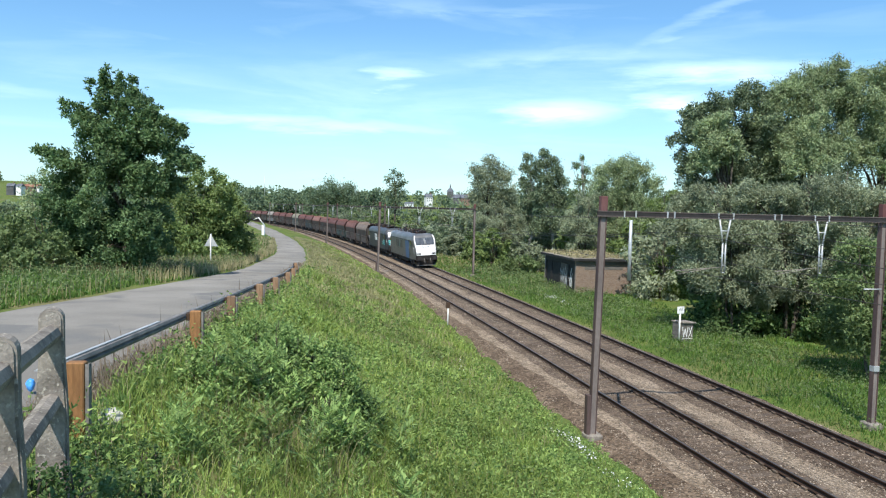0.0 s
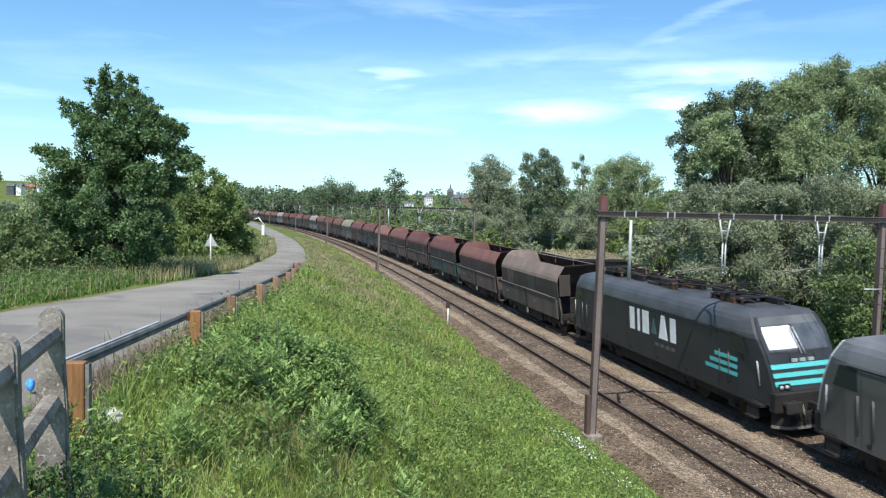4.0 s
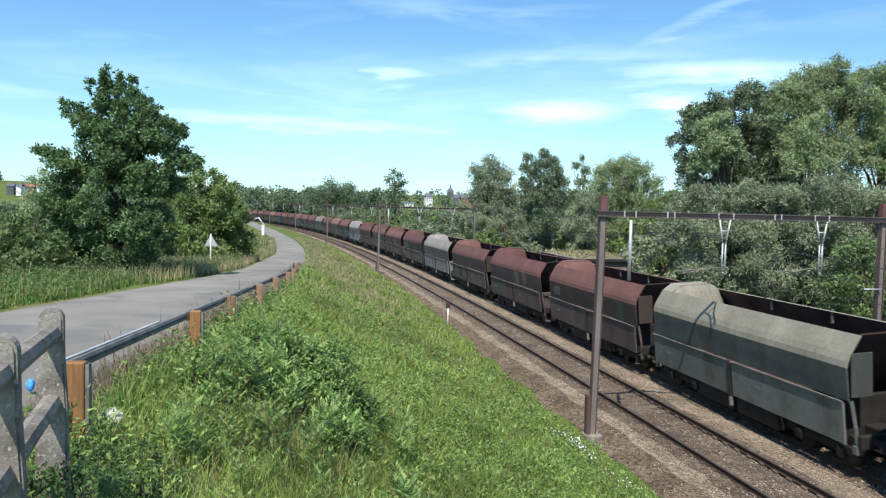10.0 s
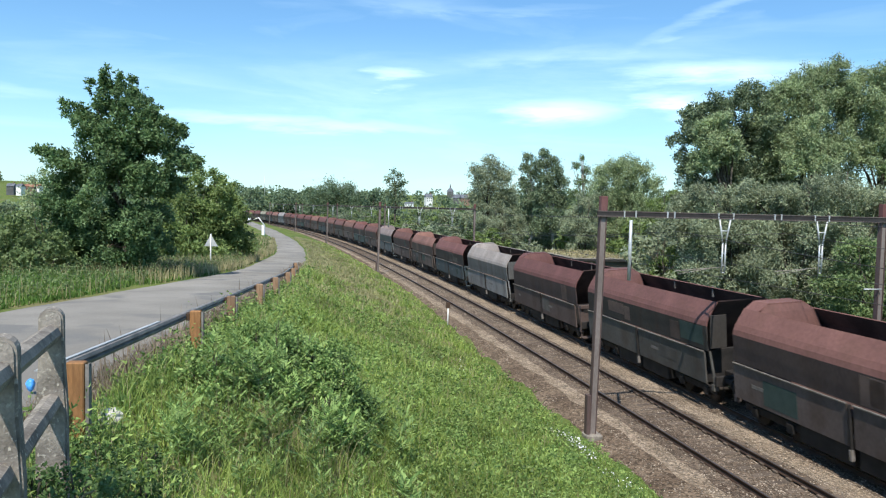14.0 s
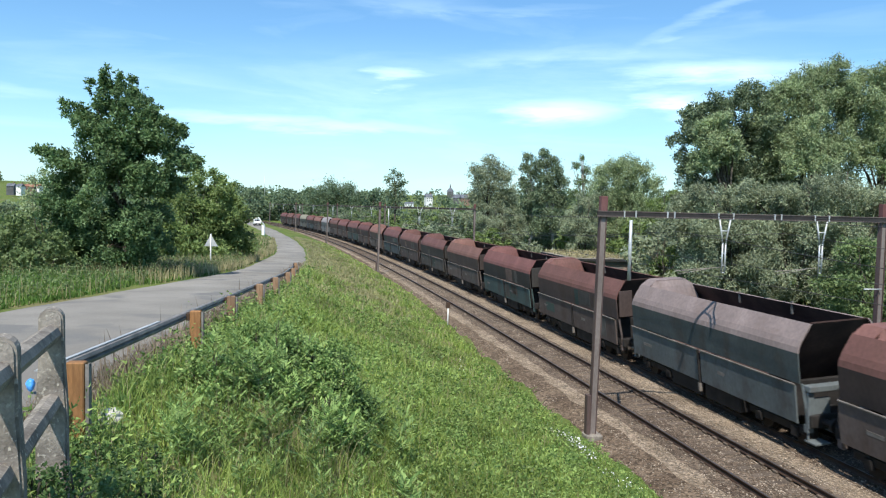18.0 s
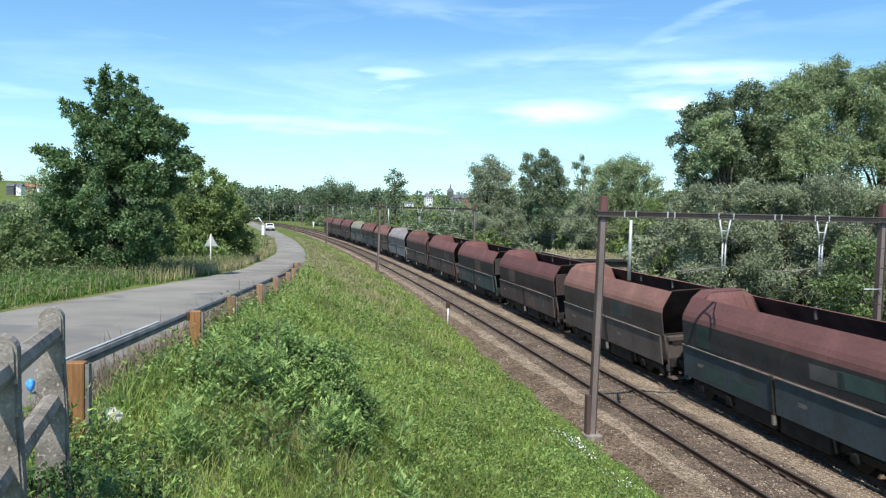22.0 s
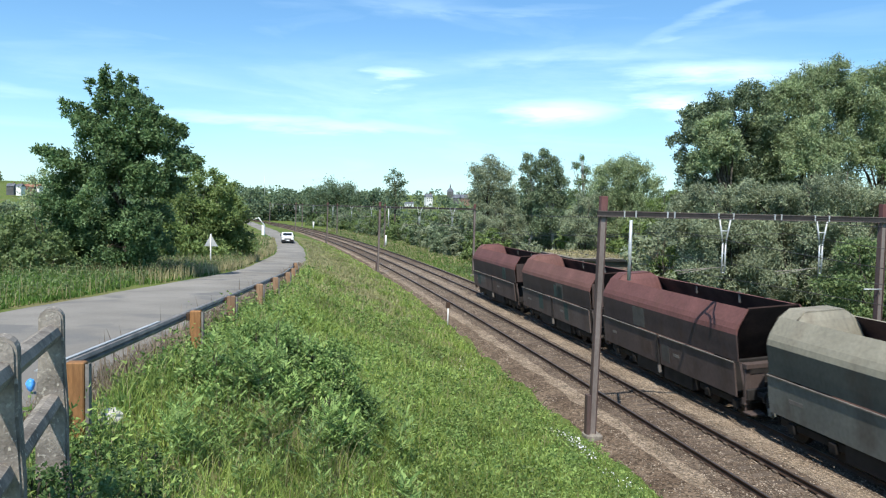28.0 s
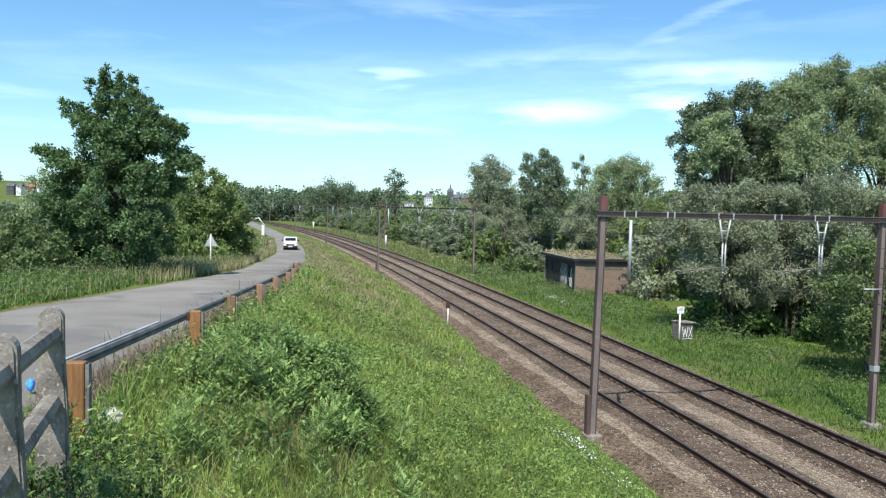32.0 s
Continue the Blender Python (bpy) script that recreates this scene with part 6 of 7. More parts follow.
def build_grass():
    rng = np.random.default_rng(21)
    x, y, o = bank_points(rng, 560000, 4.2, 130)
    p = patchy(x, y)
    dist = np.maximum(np.hypot(x, y), 6)
    h = (0.16 + 0.30 * p * rng.random(len(x)) + 0.1 * rng.random(len(x))) * np.interp(o, [-6.5, -4.3, -3.4], [1.0, 0.75, 0.4])
    h = h * np.interp(y, [14, 30, 60], [1.0, 0.62, 0.7])
    w = 0.004 + 0.0010 * dist * rng.uniform(0.7, 1.2, len(x))
    k = rng.random(len(x)) < np.interp(y, [4.5, 9, 20], [0.24, 0.12, 0.13]) * (1.3 - p)
    far = rng.random(len(x)) < np.clip((y - 22) / 14, 0, 0.92) * np.exp(-((o + 9.0) / 3.2) ** 2) * np.clip(0.35 + 1.1 * patchy(x * 0.4, y * 0.25), 0, 1)
    grass_object("bank_grass", "tall fresh green grass on the railway embankment", rng, x[~far], y[~far], h[~far], w[~far], L["grass"], 1.2)
    grass_object("dry_grass", "soft pale dry grass along the crest of the bank", rng, x[far], y[far], h[far] * 1.35, w[far] * 1.1, L["crest"], 0.9)
    grass_object("dry_grass", "bleached dry grass stalks among the green", rng, x[k] + 0.05, y[k], h[k] * 1.45, w[k] * 0.6, L["straw"], 0.4)
    # tussocks that break up the flank
    cx, cy, co = bank_points(rng, 5200, 7.0, 48)
    take = (patchy(cx * 1.3 + 5, cy * 1.3) > 0.55) & (co < -4.6)
    cx, cy = np.repeat(cx[take], 34), np.repeat(cy[take], 34)
    cd = np.hypot(cx, cy)
    cx, cy = cx + rng.normal(0, 0.10, len(cx)), cy + rng.normal(0, 0.10, len(cx))
    grass_object("tussocks", "coarse grass tussocks on the embankment", rng, cx, cy, rng.uniform(0.2, 0.55, len(cx)), 0.004 + 0.0008 * cd, L["grass"], 1.0)
    # tall bleached stalks in front of the brambles
    n3 = 800
    x3, y3 = rng.normal(-1.95, 0.75, n3), rng.normal(10.2, 0.6, n3)
    grass_object("tall_stalks", "tall bleached grass stalks in front of the brambles", rng, x3, y3, 0.2 + 0.65 * rng.random(n3) ** 2, rng.uniform(0.005, 0.011, n3), L["straw"], 0.9)
    # dead stalks and dirt along the lane's edge, under the guardrail
    n2 = 13000
    y2 = np.exp(rng.uniform(math.log(5), math.log(60), n2))
    x2 = np.interp(y2, RY, R_RIGHT) + rng.normal(-0.24, 0.2, n2)
    grass_object("edge_stalks", "brown dead stalks along the edge of the lane", rng, x2, y2, rng.uniform(0.08, 0.32, n2), 0.004 + 0.0009 * y2, L["dead"], 0.9)
    n2 = 46
    y2 = rng.uniform(9, 34, n2)
    x2 = np.interp(y2, RY, R_RIGHT) + rng.normal(-0.15, 0.12, n2)
    grass_object("dead_stems", "thin tall dead stems standing behind the guardrail", rng, x2, y2, rng.uniform(0.55, 1.05, n2), rng.uniform(0.012, 0.022, n2), L["dead"], 0.25)
    # verge left of the lane
    n = 38000
    y = np.exp(rng.uniform(math.log(12), math.log(120), n))
    rl = np.interp(y, RY, R_LEFT)
    x = rl - 0.1 - 26 * rng.random(n) ** 1.6
    dist = np.hypot(x, y)
    grass_object("verge_grass", "mixed green and straw-coloured verge grass", rng, x, y, 0.14 + 0.42 * rng.random(n) * np.clip((rl - x) / 1.5, 0.3, 1), 0.004 + 0.0014 * dist, L["meadow"], 1.0)
    k = rng.random(n) < 0.45 * (y > 30) + 0.06
    grass_object("dry_grass", "bleached dry grass stalks on the verge", rng, x[k] + 0.06, y[k], 0.45 + 0.4 * rng.random(k.sum()), 0.002 + 0.0009 * dist[k], L["straw"], 0.4)
    # strip beyond the tracks
    n = 64000
    s = -16 + np.exp(rng.uniform(math.log(6), math.log(230), n)) - 6
    o = GAP + 1.95 + 12.5 * rng.random(n)
    q = on_track(s, o)
    dist = np.hypot(q[:, 0], q[:, 1])
    h = (0.10 + 0.24 * rng.random(n) + 0.16 * patchy(q[:, 0] * 1.5, q[:, 1] * 1.5)) * np.clip((o - GAP - 1.5) / 2.5, 0.3, 1)
    k = rng.random(n) < 0.45 * np.clip((s - 30) / 60, 0.015, 1)
    grass_object("dry_grass", "bleached dry grass stalks beyond the tracks", rng, q[k, 0] + 0.06, q[k, 1], h[k] * 1.25, 0.003 + 0.0011 * dist[k], L["straw"], 0.5)
    grass_object("far_side_grass", "fresh green grass strip beyond the tracks", rng, q[:, 0], q[:, 1], h, 0.004 + 0.0009 * dist, L["meadow"], 1.1)


def build_weeds():
    """Broad-leaved weeds on the bank, and a darker thicket in its middle."""
    rng = np.random.default_rng(31)
    pts, outs, size = [], [], []
    x, y, o = bank_points(rng, 78000, 4.5, 58)
    k = (patchy(x + 3, y) + rng.normal(0, 0.16, len(x)) > 0.42) & (rng.random(len(x)) > np.clip((y - 18) / 22, 0, 0.94))
    x, y, o = x[k], y[k], o[k]
    z = terrain(x, y)
    clear = np.hypot(x + 3.75, y - 8.1) > 0.5
    x, y, z, o = x[clear], y[clear], z[clear], o[clear]
    tall = patchy(x * 2.1 + 1.0, y * 2.1)
    for i in range(len(x)):
        m = 16
        hh = rng.uniform(0.10, 0.62) * (0.45 + 1.1 * tall[i]) * (1.0 if y[i] < 18 else 0.75) * np.interp(o[i], [-6.0, -3.6], [1.0, 0.35])
        u = rng.random(m)
        a = rng.random(m) * 2 * math.pi
        r = 0.17 * (0.4 + u)
        pts.append(np.stack([x[i] + np.cos(a) * r, y[i] + np.sin(a) * r, z[i] + 0.05 + hh * u], -1))
        outs.append(np.stack([np.cos(a), np.sin(a), np.full(m, 0.4)], -1))
        size.append(np.full(m, 0.036 + 0.0019 * math.hypot(x[i], y[i])) * rng.uniform(0.7, 1.4))
    P, O, Z = np.concatenate(pts), np.concatenate(outs), np.concatenate(size)
    tagged(new("bank_weeds", raw_mesh("bank_weeds", leaf_tris(rng, P, O, Z, 0.48, 0.25), 3, L["weed"])), "broad-leaved nettles and weeds in the grass", "weeds", kind="stuff")
    # tall stems with feathery leaves over the thicket and along the fence
    V = []
    for cx, cy, sx, sy, n in ((-2.3, 11.6, 0.9, 1.3, 95), (-2.9, 8.6, 0.8, 1.0, 60)):
        for j in range(n):
            x0, y0 = cx + rng.normal() * sx, cy + rng.normal() * sy
            if x0 < np.interp(y0, RY, R_RIGHT) + 1.0 or math.hypot(x0 + 3.75, y0 - 8.0) < 0.6:
                continue
            h = rng.uniform(0.35, 0.85) * (1.0 if cy > 9 else 0.65)
            g = float(terrain(x0, y0))
            tilt = rng.normal(size=2) * 0.18 * h
            m = 9
            u = np.linspace(0.3, 1.0, m)
            st = np.stack([x0 + tilt[0] * u, y0 + tilt[1] * u, g + h * u], -1)
            a = np.arange(m) * 2.4 + rng.random() * 6
            for f_ in range(m):  # a feather: seven leaflets along a midrib
                L0 = h * 0.42 * (1.15 - 0.6 * u[f_])
                dr = np.array([math.cos(a[f_]) * 0.8, math.sin(a[f_]) * 0.8, 0.55 + 0.5 * u[f_]])
                q = np.linspace(0.15, 1.0, 5)
                base = st[f_] + np.outer(q * L0, dr) - np.outer(q * q * L0 * 0.25, [0, 0, 1])
                sd = np.array([-dr[1], dr[0], 0.1]) + rng.normal(size=3) * 0.25
                for e in (1, -1):
                    d_ = (dr * 0.6 + sd * e) * (L0 * 0.42)
                    w_ = np.cross(d_, [0, 0, 1]) * 0.16
                    V.append(np.stack([base, base + d_ * 0.5 + w_, base + d_, base + d_ * 0.5 - w_], 1).reshape(-1, 3))
    tagged(new("feathery_weeds", raw_mesh("feathery_weeds", np.concatenate(V), 4, L["feather"])), "tall feathery-leaved weeds over the brambles on the bank", "weeds", kind="stuff")
    pts, outs, size = [], [], []
    n = 3000
    q = on_track(-14 + 75 * rng.random(n) ** 1.3, GAP + 3.2 + 8.5 * rng.random(n))
    for i in range(n):
        m = 10
        u = rng.random(m)
        a = rng.random(m) * 2 * math.pi
        zz = float(-0.6) + rng.uniform(0.25, 0.75) * u
        pts.append(np.stack([q[i, 0] + np.cos(a) * 0.25, q[i, 1] + np.sin(a) * 0.25, zz], -1))
        outs.append(np.stack([np.cos(a), np.sin(a), np.full(m, 0.4)], -1))
        size.append(np.full(m, 0.05 + 0.0015 * math.hypot(q[i, 0], q[i, 1])))
    n = 2600
    y = np.exp(rng.uniform(math.log(15), math.log(60), n))
    x = np.interp(y, RY, R_LEFT) - 0.3 - 16 * rng.random(n) ** 1.3
    z = terrain(x, y)
    for i in range(n):
        m = 10
        u = rng.random(m)
        a = rng.random(m) * 2 * math.pi
        pts.append(np.stack([x[i] + np.cos(a) * 0.2, y[i] + np.sin(a) * 0.2, z[i] + 0.05 + rng.uniform(0.3, 0.7) * u], -1))
        outs.append(np.stack([np.cos(a), np.sin(a), np.full(m, 0.4)], -1))
        size.append(np.full(m, 0.05 + 0.0015 * math.hypot(x[i], y[i])))
    P, O, Z = np.concatenate(pts), np.concatenate(outs), np.concatenate(size)
    tagged(new("verge_weeds", raw_mesh("verge_weeds", leaf_quads(rng, P, O, Z, 0.5, 0.25), 4, L["shrub"])), "mixed low weeds in the verges and beyond the tracks", "weeds", kind="stuff")


build_trees()
build_shrubs()
build_far_woods()
build_grass()
build_weeds()
# the two inner dark-leaved bushes paint shade into the thicket's core
THICKET = ((-2.55, 12.5, 1.05, 0.85, "feather"), (-1.85, 12.0, 1.0, 0.7, "feather"), (-3.1, 12.9, 0.9, 0.75, "feather"), (-1.75, 11.2, 0.75, 0.6, "feather"), (-2.2, 12.9, 0.9, 0.6, "nettle"), (-1.6, 12.5, 0.75, 0.55, "nettle"), (-2.9, 11.2, 0.6, 0.7, "feather"), (-3.4, 10.4, 0.5, 0.6, "feather"), (-2.3, 13.8, 0.7, 0.7, "feather"),
           (-2.75, 5.5, 0.45, 0.5, "nettle"), (-3.2, 6.5, 0.36, 0.4, "nettle"), (-2.1, 3.95, 0.6, 0.32, "nettle"), (-2.4, 4.45, 0.6, 0.34, "nettle"), (-1.85, 3.5, 0.55, 0.3, "nettle"), (-2.0, 4.5, 0.5, 0.35, "nettle"), (-2.55, 5.9, 0.4, 0.45, "nettle"), (-2.95, 7.1, 0.35, 0.4, "nettle"))
for i, (x, y, h, r, leaf) in enumerate(THICKET):
    near = i >= 9
    build_tree("bramble_bush", "clump of dark nettles at the fence" if near else "low dark green bramble bush on the embankment", x, y, float(terrain(x, y)) + h, r, L[leaf], 44, 3600 if near else 7000, 0.038 if near else 0.056, 500 + i, "round", 0.0, 0.6, "bark", 4, 0.15, 0.0, "bush", "bushes on the embankment")
# ---- lane furniture ----
POSTS = ((-3.63, 7.2, 5.38), (-4.07, 12.0, 5.20), (-4.64, 16.0, 4.95), (-5.02, 20.0, 4.79), (-5.62, 24.5, 4.53), (-6.16, 29.0, 4.29), (-6.85, 33.4, 4.08), (-7.6, 37.8, 3.85), (-8.5, 42.1, 3.62))


def build_guardrail():
    t = thing("guardrail", "steel guardrail on orange-brown timber posts along the lane", "guardrail", None)
    pts = [(-3.575, 6.78, 5.40)] + list(POSTS) + [(-9.0, 44.5, 3.5)]
    prof = [(-0.02 + a, -0.02 + b * 0.8) for a, b in ((-0.02, -0.19), (0.015, -0.17), (0.03, -0.12), (-0.01, -0.095), (0.03, -0.07), (0.015, -0.02), (-0.025, 0.0), (-0.032, -0.006), (0.006, -0.026), (0.02, -0.068), (-0.02, -0.095), (0.02, -0.122), (0.006, -0.164), (-0.027, -0.184))]
    V, k = [], len(prof)
    for i, p in enumerate(pts):
        q, r = pts[max(i - 1, 0)], pts[min(i + 1, len(pts) - 1)]
        d = Vector((r[0] - q[0], r[1] - q[1], 0)).normalized()
        n = Vector((d.y, -d.x, 0))
        for a, b in prof:
            V.append((p[0] - n.x * (0.15 - a), p[1] - n.y * (0.15 - a), p[2] + b))
    F = [(i * k + j, i * k + (j + 1) % k, (i + 1) * k + (j + 1) % k, (i + 1) * k + j) for i in range(len(pts) - 1) for j in range(k)]
    F += [tuple(range(k)), tuple(range((len(pts) - 1) * k, len(pts) * k))]
    part("rail_beam", mesh("rail_beam", V, F, M["guard"]), t, "shiny galvanised rail beam")
    # bright steel strip paints the top highlight on the near spans only
    V = []
    pts = pts[:2] + [tuple(a + 0.72 * (b - a) for a, b in zip(pts[1], pts[2]))]
    for i, p in enumerate(pts):
        q, r = pts[max(i - 1, 0)], pts[min(i + 1, len(pts) - 1)]
        d = Vector((r[0] - q[0], r[1] - q[1], 0)).normalized()
        n = Vector((d.y, -d.x, 0))
        for a, b in ((-0.075, -0.022), (-0.03, -0.022), (-0.03, -0.012), (-0.075, -0.012)):
            V.append((p[0] - n.x * (0.15 - a), p[1] - n.y * (0.15 - a), p[2] + b))
    F = [(i * 4 + j, i * 4 + (j + 1) % 4, (i + 1) * 4 + (j + 1) % 4, (i + 1) * 4 + j) for i in range(len(pts) - 1) for j in range(4)]
    part("rail_highlight", mesh("rail_highlight", V, F + [(0, 1, 2, 3), (len(V) - 1, len(V) - 2, len(V) - 3, len(V) - 4)], M["galv"]), t, "bright strip painting the highlight along the rail top")
    for i, (x, y, z) in enumerate(POSTS):
        g = float(terrain(x, y))
        m = Matrix.Translation((x, y, z)) @ Matrix.Rotation(0.12, 4, "Z")
        bm = bmesh.new()
        vs = add_box(bm, -0.088, 0.088, -0.06, 0.06, g - z - 0.25, 0.0, 0.012)
        post = part("timber_post", bm_mesh(bm, "timber_post", M["timber"] if i < 2 else M["weathered"]), t, "orange-brown timber post" if i < 2 else "weathered timber post", m)
        bm = bmesh.new()
        add_box(bm, 0.095, 0.13, 0.03, 0.04, g - z - 0.25, -0.02)
        add_box(bm, 0.095, 0.13, -0.04, -0.03, g - z - 0.25, -0.02)
        add_box(bm, 0.118, 0.127, -0.03, 0.03, g - z - 0.25, -0.021)
        part("steel_post", bm_mesh(bm, "steel_post", M["guard"]), post, "galvanised steel post")
        part("spacer", box("spacer", -0.14, -0.09, -0.06, 0.06, -0.16, -0.03, M["rail"], 0.006), post)


def build_fence():
    t = thing("concrete_fence", "weathered concrete post-and-rail fence with rounded post tops", "fence", None)
    posts = ((-1.95, 3.2, 6.39), (-2.54, 4.72, 6.29), (-1.36, 1.68, 6.49))
    d = Vector((posts[1][0] - posts[0][0], posts[1][1] - posts[0][1], 0)).normalized()
    ang = math.atan2(d.y, d.x)
    for x, y, z in posts:
        g = float(terrain(x, y)) - 0.3
        prof, n = [], 10
        for i in range(n + 1):
            a = math.pi * i / n
            prof.append((0.072 * math.cos(a), -0.075 + 0.075 * math.sin(a)))
        prof += [(-0.074, -0.34), (-0.092, -0.66), (-0.098, g - z), (0.098, g - z), (0.092, -0.66), (0.074, -0.34)]
        bm = bmesh.new()
        vs = [bm.verts.new((-0.06, a, b)) for a, b in prof]
        f = bm.faces.new(vs)
        ex = bmesh.ops.extrude_face_region(bm, geom=[f])
        bmesh.ops.translate(bm, vec=(0.12, 0, 0), verts=[v for v in ex["geom"] if isinstance(v, bmesh.types.BMVert)])
        bmesh.ops.bevel(bm, geom=[e for e in bm.edges if abs(e.verts[0].co.x - e.verts[1].co.x) < 0.001], offset=0.012, segments=2, affect="EDGES")
        part("post", bm_mesh(bm, "fence_post", M["concrete"]), t, "", Matrix.Translation((x, y, z)) @ Matrix.Rotation(ang, 4, "Z"))
    for (a, b) in ((posts[0], posts[1]), (posts[2], posts[0])):
        for dz in (-0.17, -0.62):
            p, q = Vector((a[0], a[1], a[2] + dz)), Vector((b[0], b[1], b[2] + dz))
            bm = bmesh.new()
            add_tube(bm, p + d * 0.0, q + d * 0.0, 0.062, 0.062, 8)
            part("fence_rail", bm_mesh(bm, "fence_rail", M["concrete"]), t, "thick eight-sided concrete rail")


def build_hut():
    k = Vector(on_track(36.2, 13.9))
    a = heading(36.2) - 0.06
    m = Matrix.Translation((k.x, k.y, -0.9)) @ Matrix.Rotation(a, 4, "Z")
    t = thing("trackside_hut", "low flat-roofed derelict brick hut with a mossy roof", "hut", m)
    W, D_, H = 5.6, 9.6, 3.25
    # x across (front along y at x=0 faces the tracks)
    part("wall", box("hut_wall", 0, W, 0, 0.24, 0, H, M["brickwall"], 0.0), t, "brick end wall")
    part("wall", box("hut_wall", 0, W, D_ - 0.24, D_, 0, H, M["mortar"], 0.0), t, "brick end wall")
    part("wall", box("hut_wall", W - 0.24, W, 0.24, D_ - 0.24, 0, H, M["mortar"], 0.0), t, "brick back wall")
    for y0, y1 in ((0.24, 0.9), (2.0, 2.4), (4.6, 5.0), (7.2, 7.6), (9.0, D_ - 0.24)):
        part("pier", box("pier", 0, 0.24, y0, y1, 0, H, M["black"], 0.01), t, "dark front pier")
    part("lintel", box("lintel", -0.02, 0.24, 0.24, D_ - 0.24, H - 0.5, H, M["black"], 0.01), t, "dark lintel")
    for y0, y1, c in ((0.9, 2.0, "black"), (2.4, 4.6, "plank"), (5.0, 7.2, "black"), (7.6, 9.0, "black")):
        d = part("door", box("hut_door", 0.08, 0.13, y0, y1, 0, H - 0.5, M[c], 0.01), t, "dark steel door with graffiti")
        if c == "plank" or y0 < 1:
            rng = random.Random(4)
            for i in range(10 if c == "plank" else 6):
                yy = y0 + 0.06 + i * (y1 - y0 - 0.15) / (10 if c == "plank" else 6)
                z = rng.uniform(0.5, 1.1)
                lean = Matrix.Translation((0, yy, z)) @ Matrix.Rotation(rng.uniform(-0.5, 0.5), 4, "X")
                part("graffiti_stroke", box("graffiti_stroke", 0.064, 0.078, 0, 0.09, 0, rng.uniform(0.9, 1.5), M["white" if y0 < 1 else "galv"], 0.0, lean), d)
    part("roof_slab", box("roof_slab", -0.35, W + 0.3, -0.35, D_ + 0.3, H, H + 0.22, M["concrete"], 0.02), t, "weathered concrete roof slab")
    part("fascia", box("fascia", -0.37, -0.352, -0.35, D_ + 0.3, H - 0.03, H + 0.2, M["black"], 0.0), t)
    part("fascia", box("fascia", -0.35, W + 0.3, -0.37, -0.352, H - 0.03, H + 0.2, M["black"], 0.0), t)
    # moss and weeds on the roof
    rng = np.random.default_rng(2)
    n = 2600
    P = np.stack([rng.uniform(-0.25, W + 0.2, n), rng.uniform(-0.25, D_ + 0.2, n), H + 0.22 + rng.random(n) ** 2 * 0.25], -1)
    part("roof_moss", raw_mesh("roof_moss", leaf_quads(rng, P, np.tile([0, 0, 1.0], (n, 1)), 0.2, 0.5, 0), 4, L["straw"]), t, "dry moss and grass on the roof")
    # the end wall's piers, band and recessed panel
    end = [c for c in t.children if c.name.startswith("wall")][0]
    for x0, x1 in ((0.0, 0.5), (W - 0.5, W)):
        part("end_pier", box("end_pier", x0, x1, -0.05, 0.0, 0, H - 0.35, M["brickwall"], 0.005), end, "brick pier")
    part("end_band", box("end_band", 0, W, -0.06, 0.0, H - 0.35, H, M["plank"], 0.005), end, "dark band under the roof")
    part("blind_window", box("blind_window", 0.9, W - 0.9, -0.02, 0.0, H - 0.85, H - 0.5, M["plank"], 0.005), end, "dark slot of a bricked-up window")


def build_cabinet():
    p = on_track(11.7, 10.5)
    z = float(terrain(p[0], p[1]))
    m = Matrix.Translation((p[0], p[1], z)) @ Matrix.Rotation(heading(10.4) + 0.25, 4, "Z")
    t = thing("relay_cabinet", "squat grey relay cabinet with white graffiti in the grass", "relay cabinet", m)
    part("body", box("cabinet_body", -0.46, 0.46, -0.4, 0.4, -0.2, 1.15, M["plank"], 0.03), t)
    bm = bmesh.new()
    add_box(bm, -0.55, 0.55, -0.48, 0.48, 1.15, 1.24, 0.02, Matrix.Rotation(0.05, 4, "Y"))
    part("lid", bm_mesh(bm, "lid", M["concrete"]), t, "tilted concrete lid")
    bm = bmesh.new()
    for x0, z0, x1, z1 in ((-0.42, 0.95, -0.30, 0.35), (-0.30, 0.35, -0.20, 0.85), (-0.20, 0.85, -0.08, 0.35), (-0.08, 0.35, 0.02, 0.95), (0.08, 0.95, 0.36, 0.3), (0.36, 0.95, 0.08, 0.3), (-0.42, 0.25, 0.40, 0.22)):
        add_tube(bm, (x0, -0.402, z0), (x1, -0.402, z1), 0.02, 0.02, 6)
    part("graffiti", bm_mesh(bm, "graffiti", M["white"]), t, "white sprayed strokes")
    p = on_track(11.3, 10.05)
    z = float(terrain(p[0], p[1]))
    s = thing("distance_sign", "small white track-side sign plate on a pale post", "track sign", Matrix.Translation((p[0], p[1], z)) @ Matrix.Rotation(heading(10) + 0.15, 4, "Z"))
    part("post", tube("sign_post", (0, 0, -0.2), (0, 0, 2.0), 0.055, M["white"]), s)
    pl = part("plate", box("sign_plate", -0.25, 0.25, -0.06, -0.03, 1.72, 2.14, M["white"], 0.01), s, "white plate")
    for x in (-0.09, 0.05):
        part("mark", box("sign_mark", x, x + 0.05, -0.066, -0.058, 1.90, 2.04, M["black"], 0.0), pl)


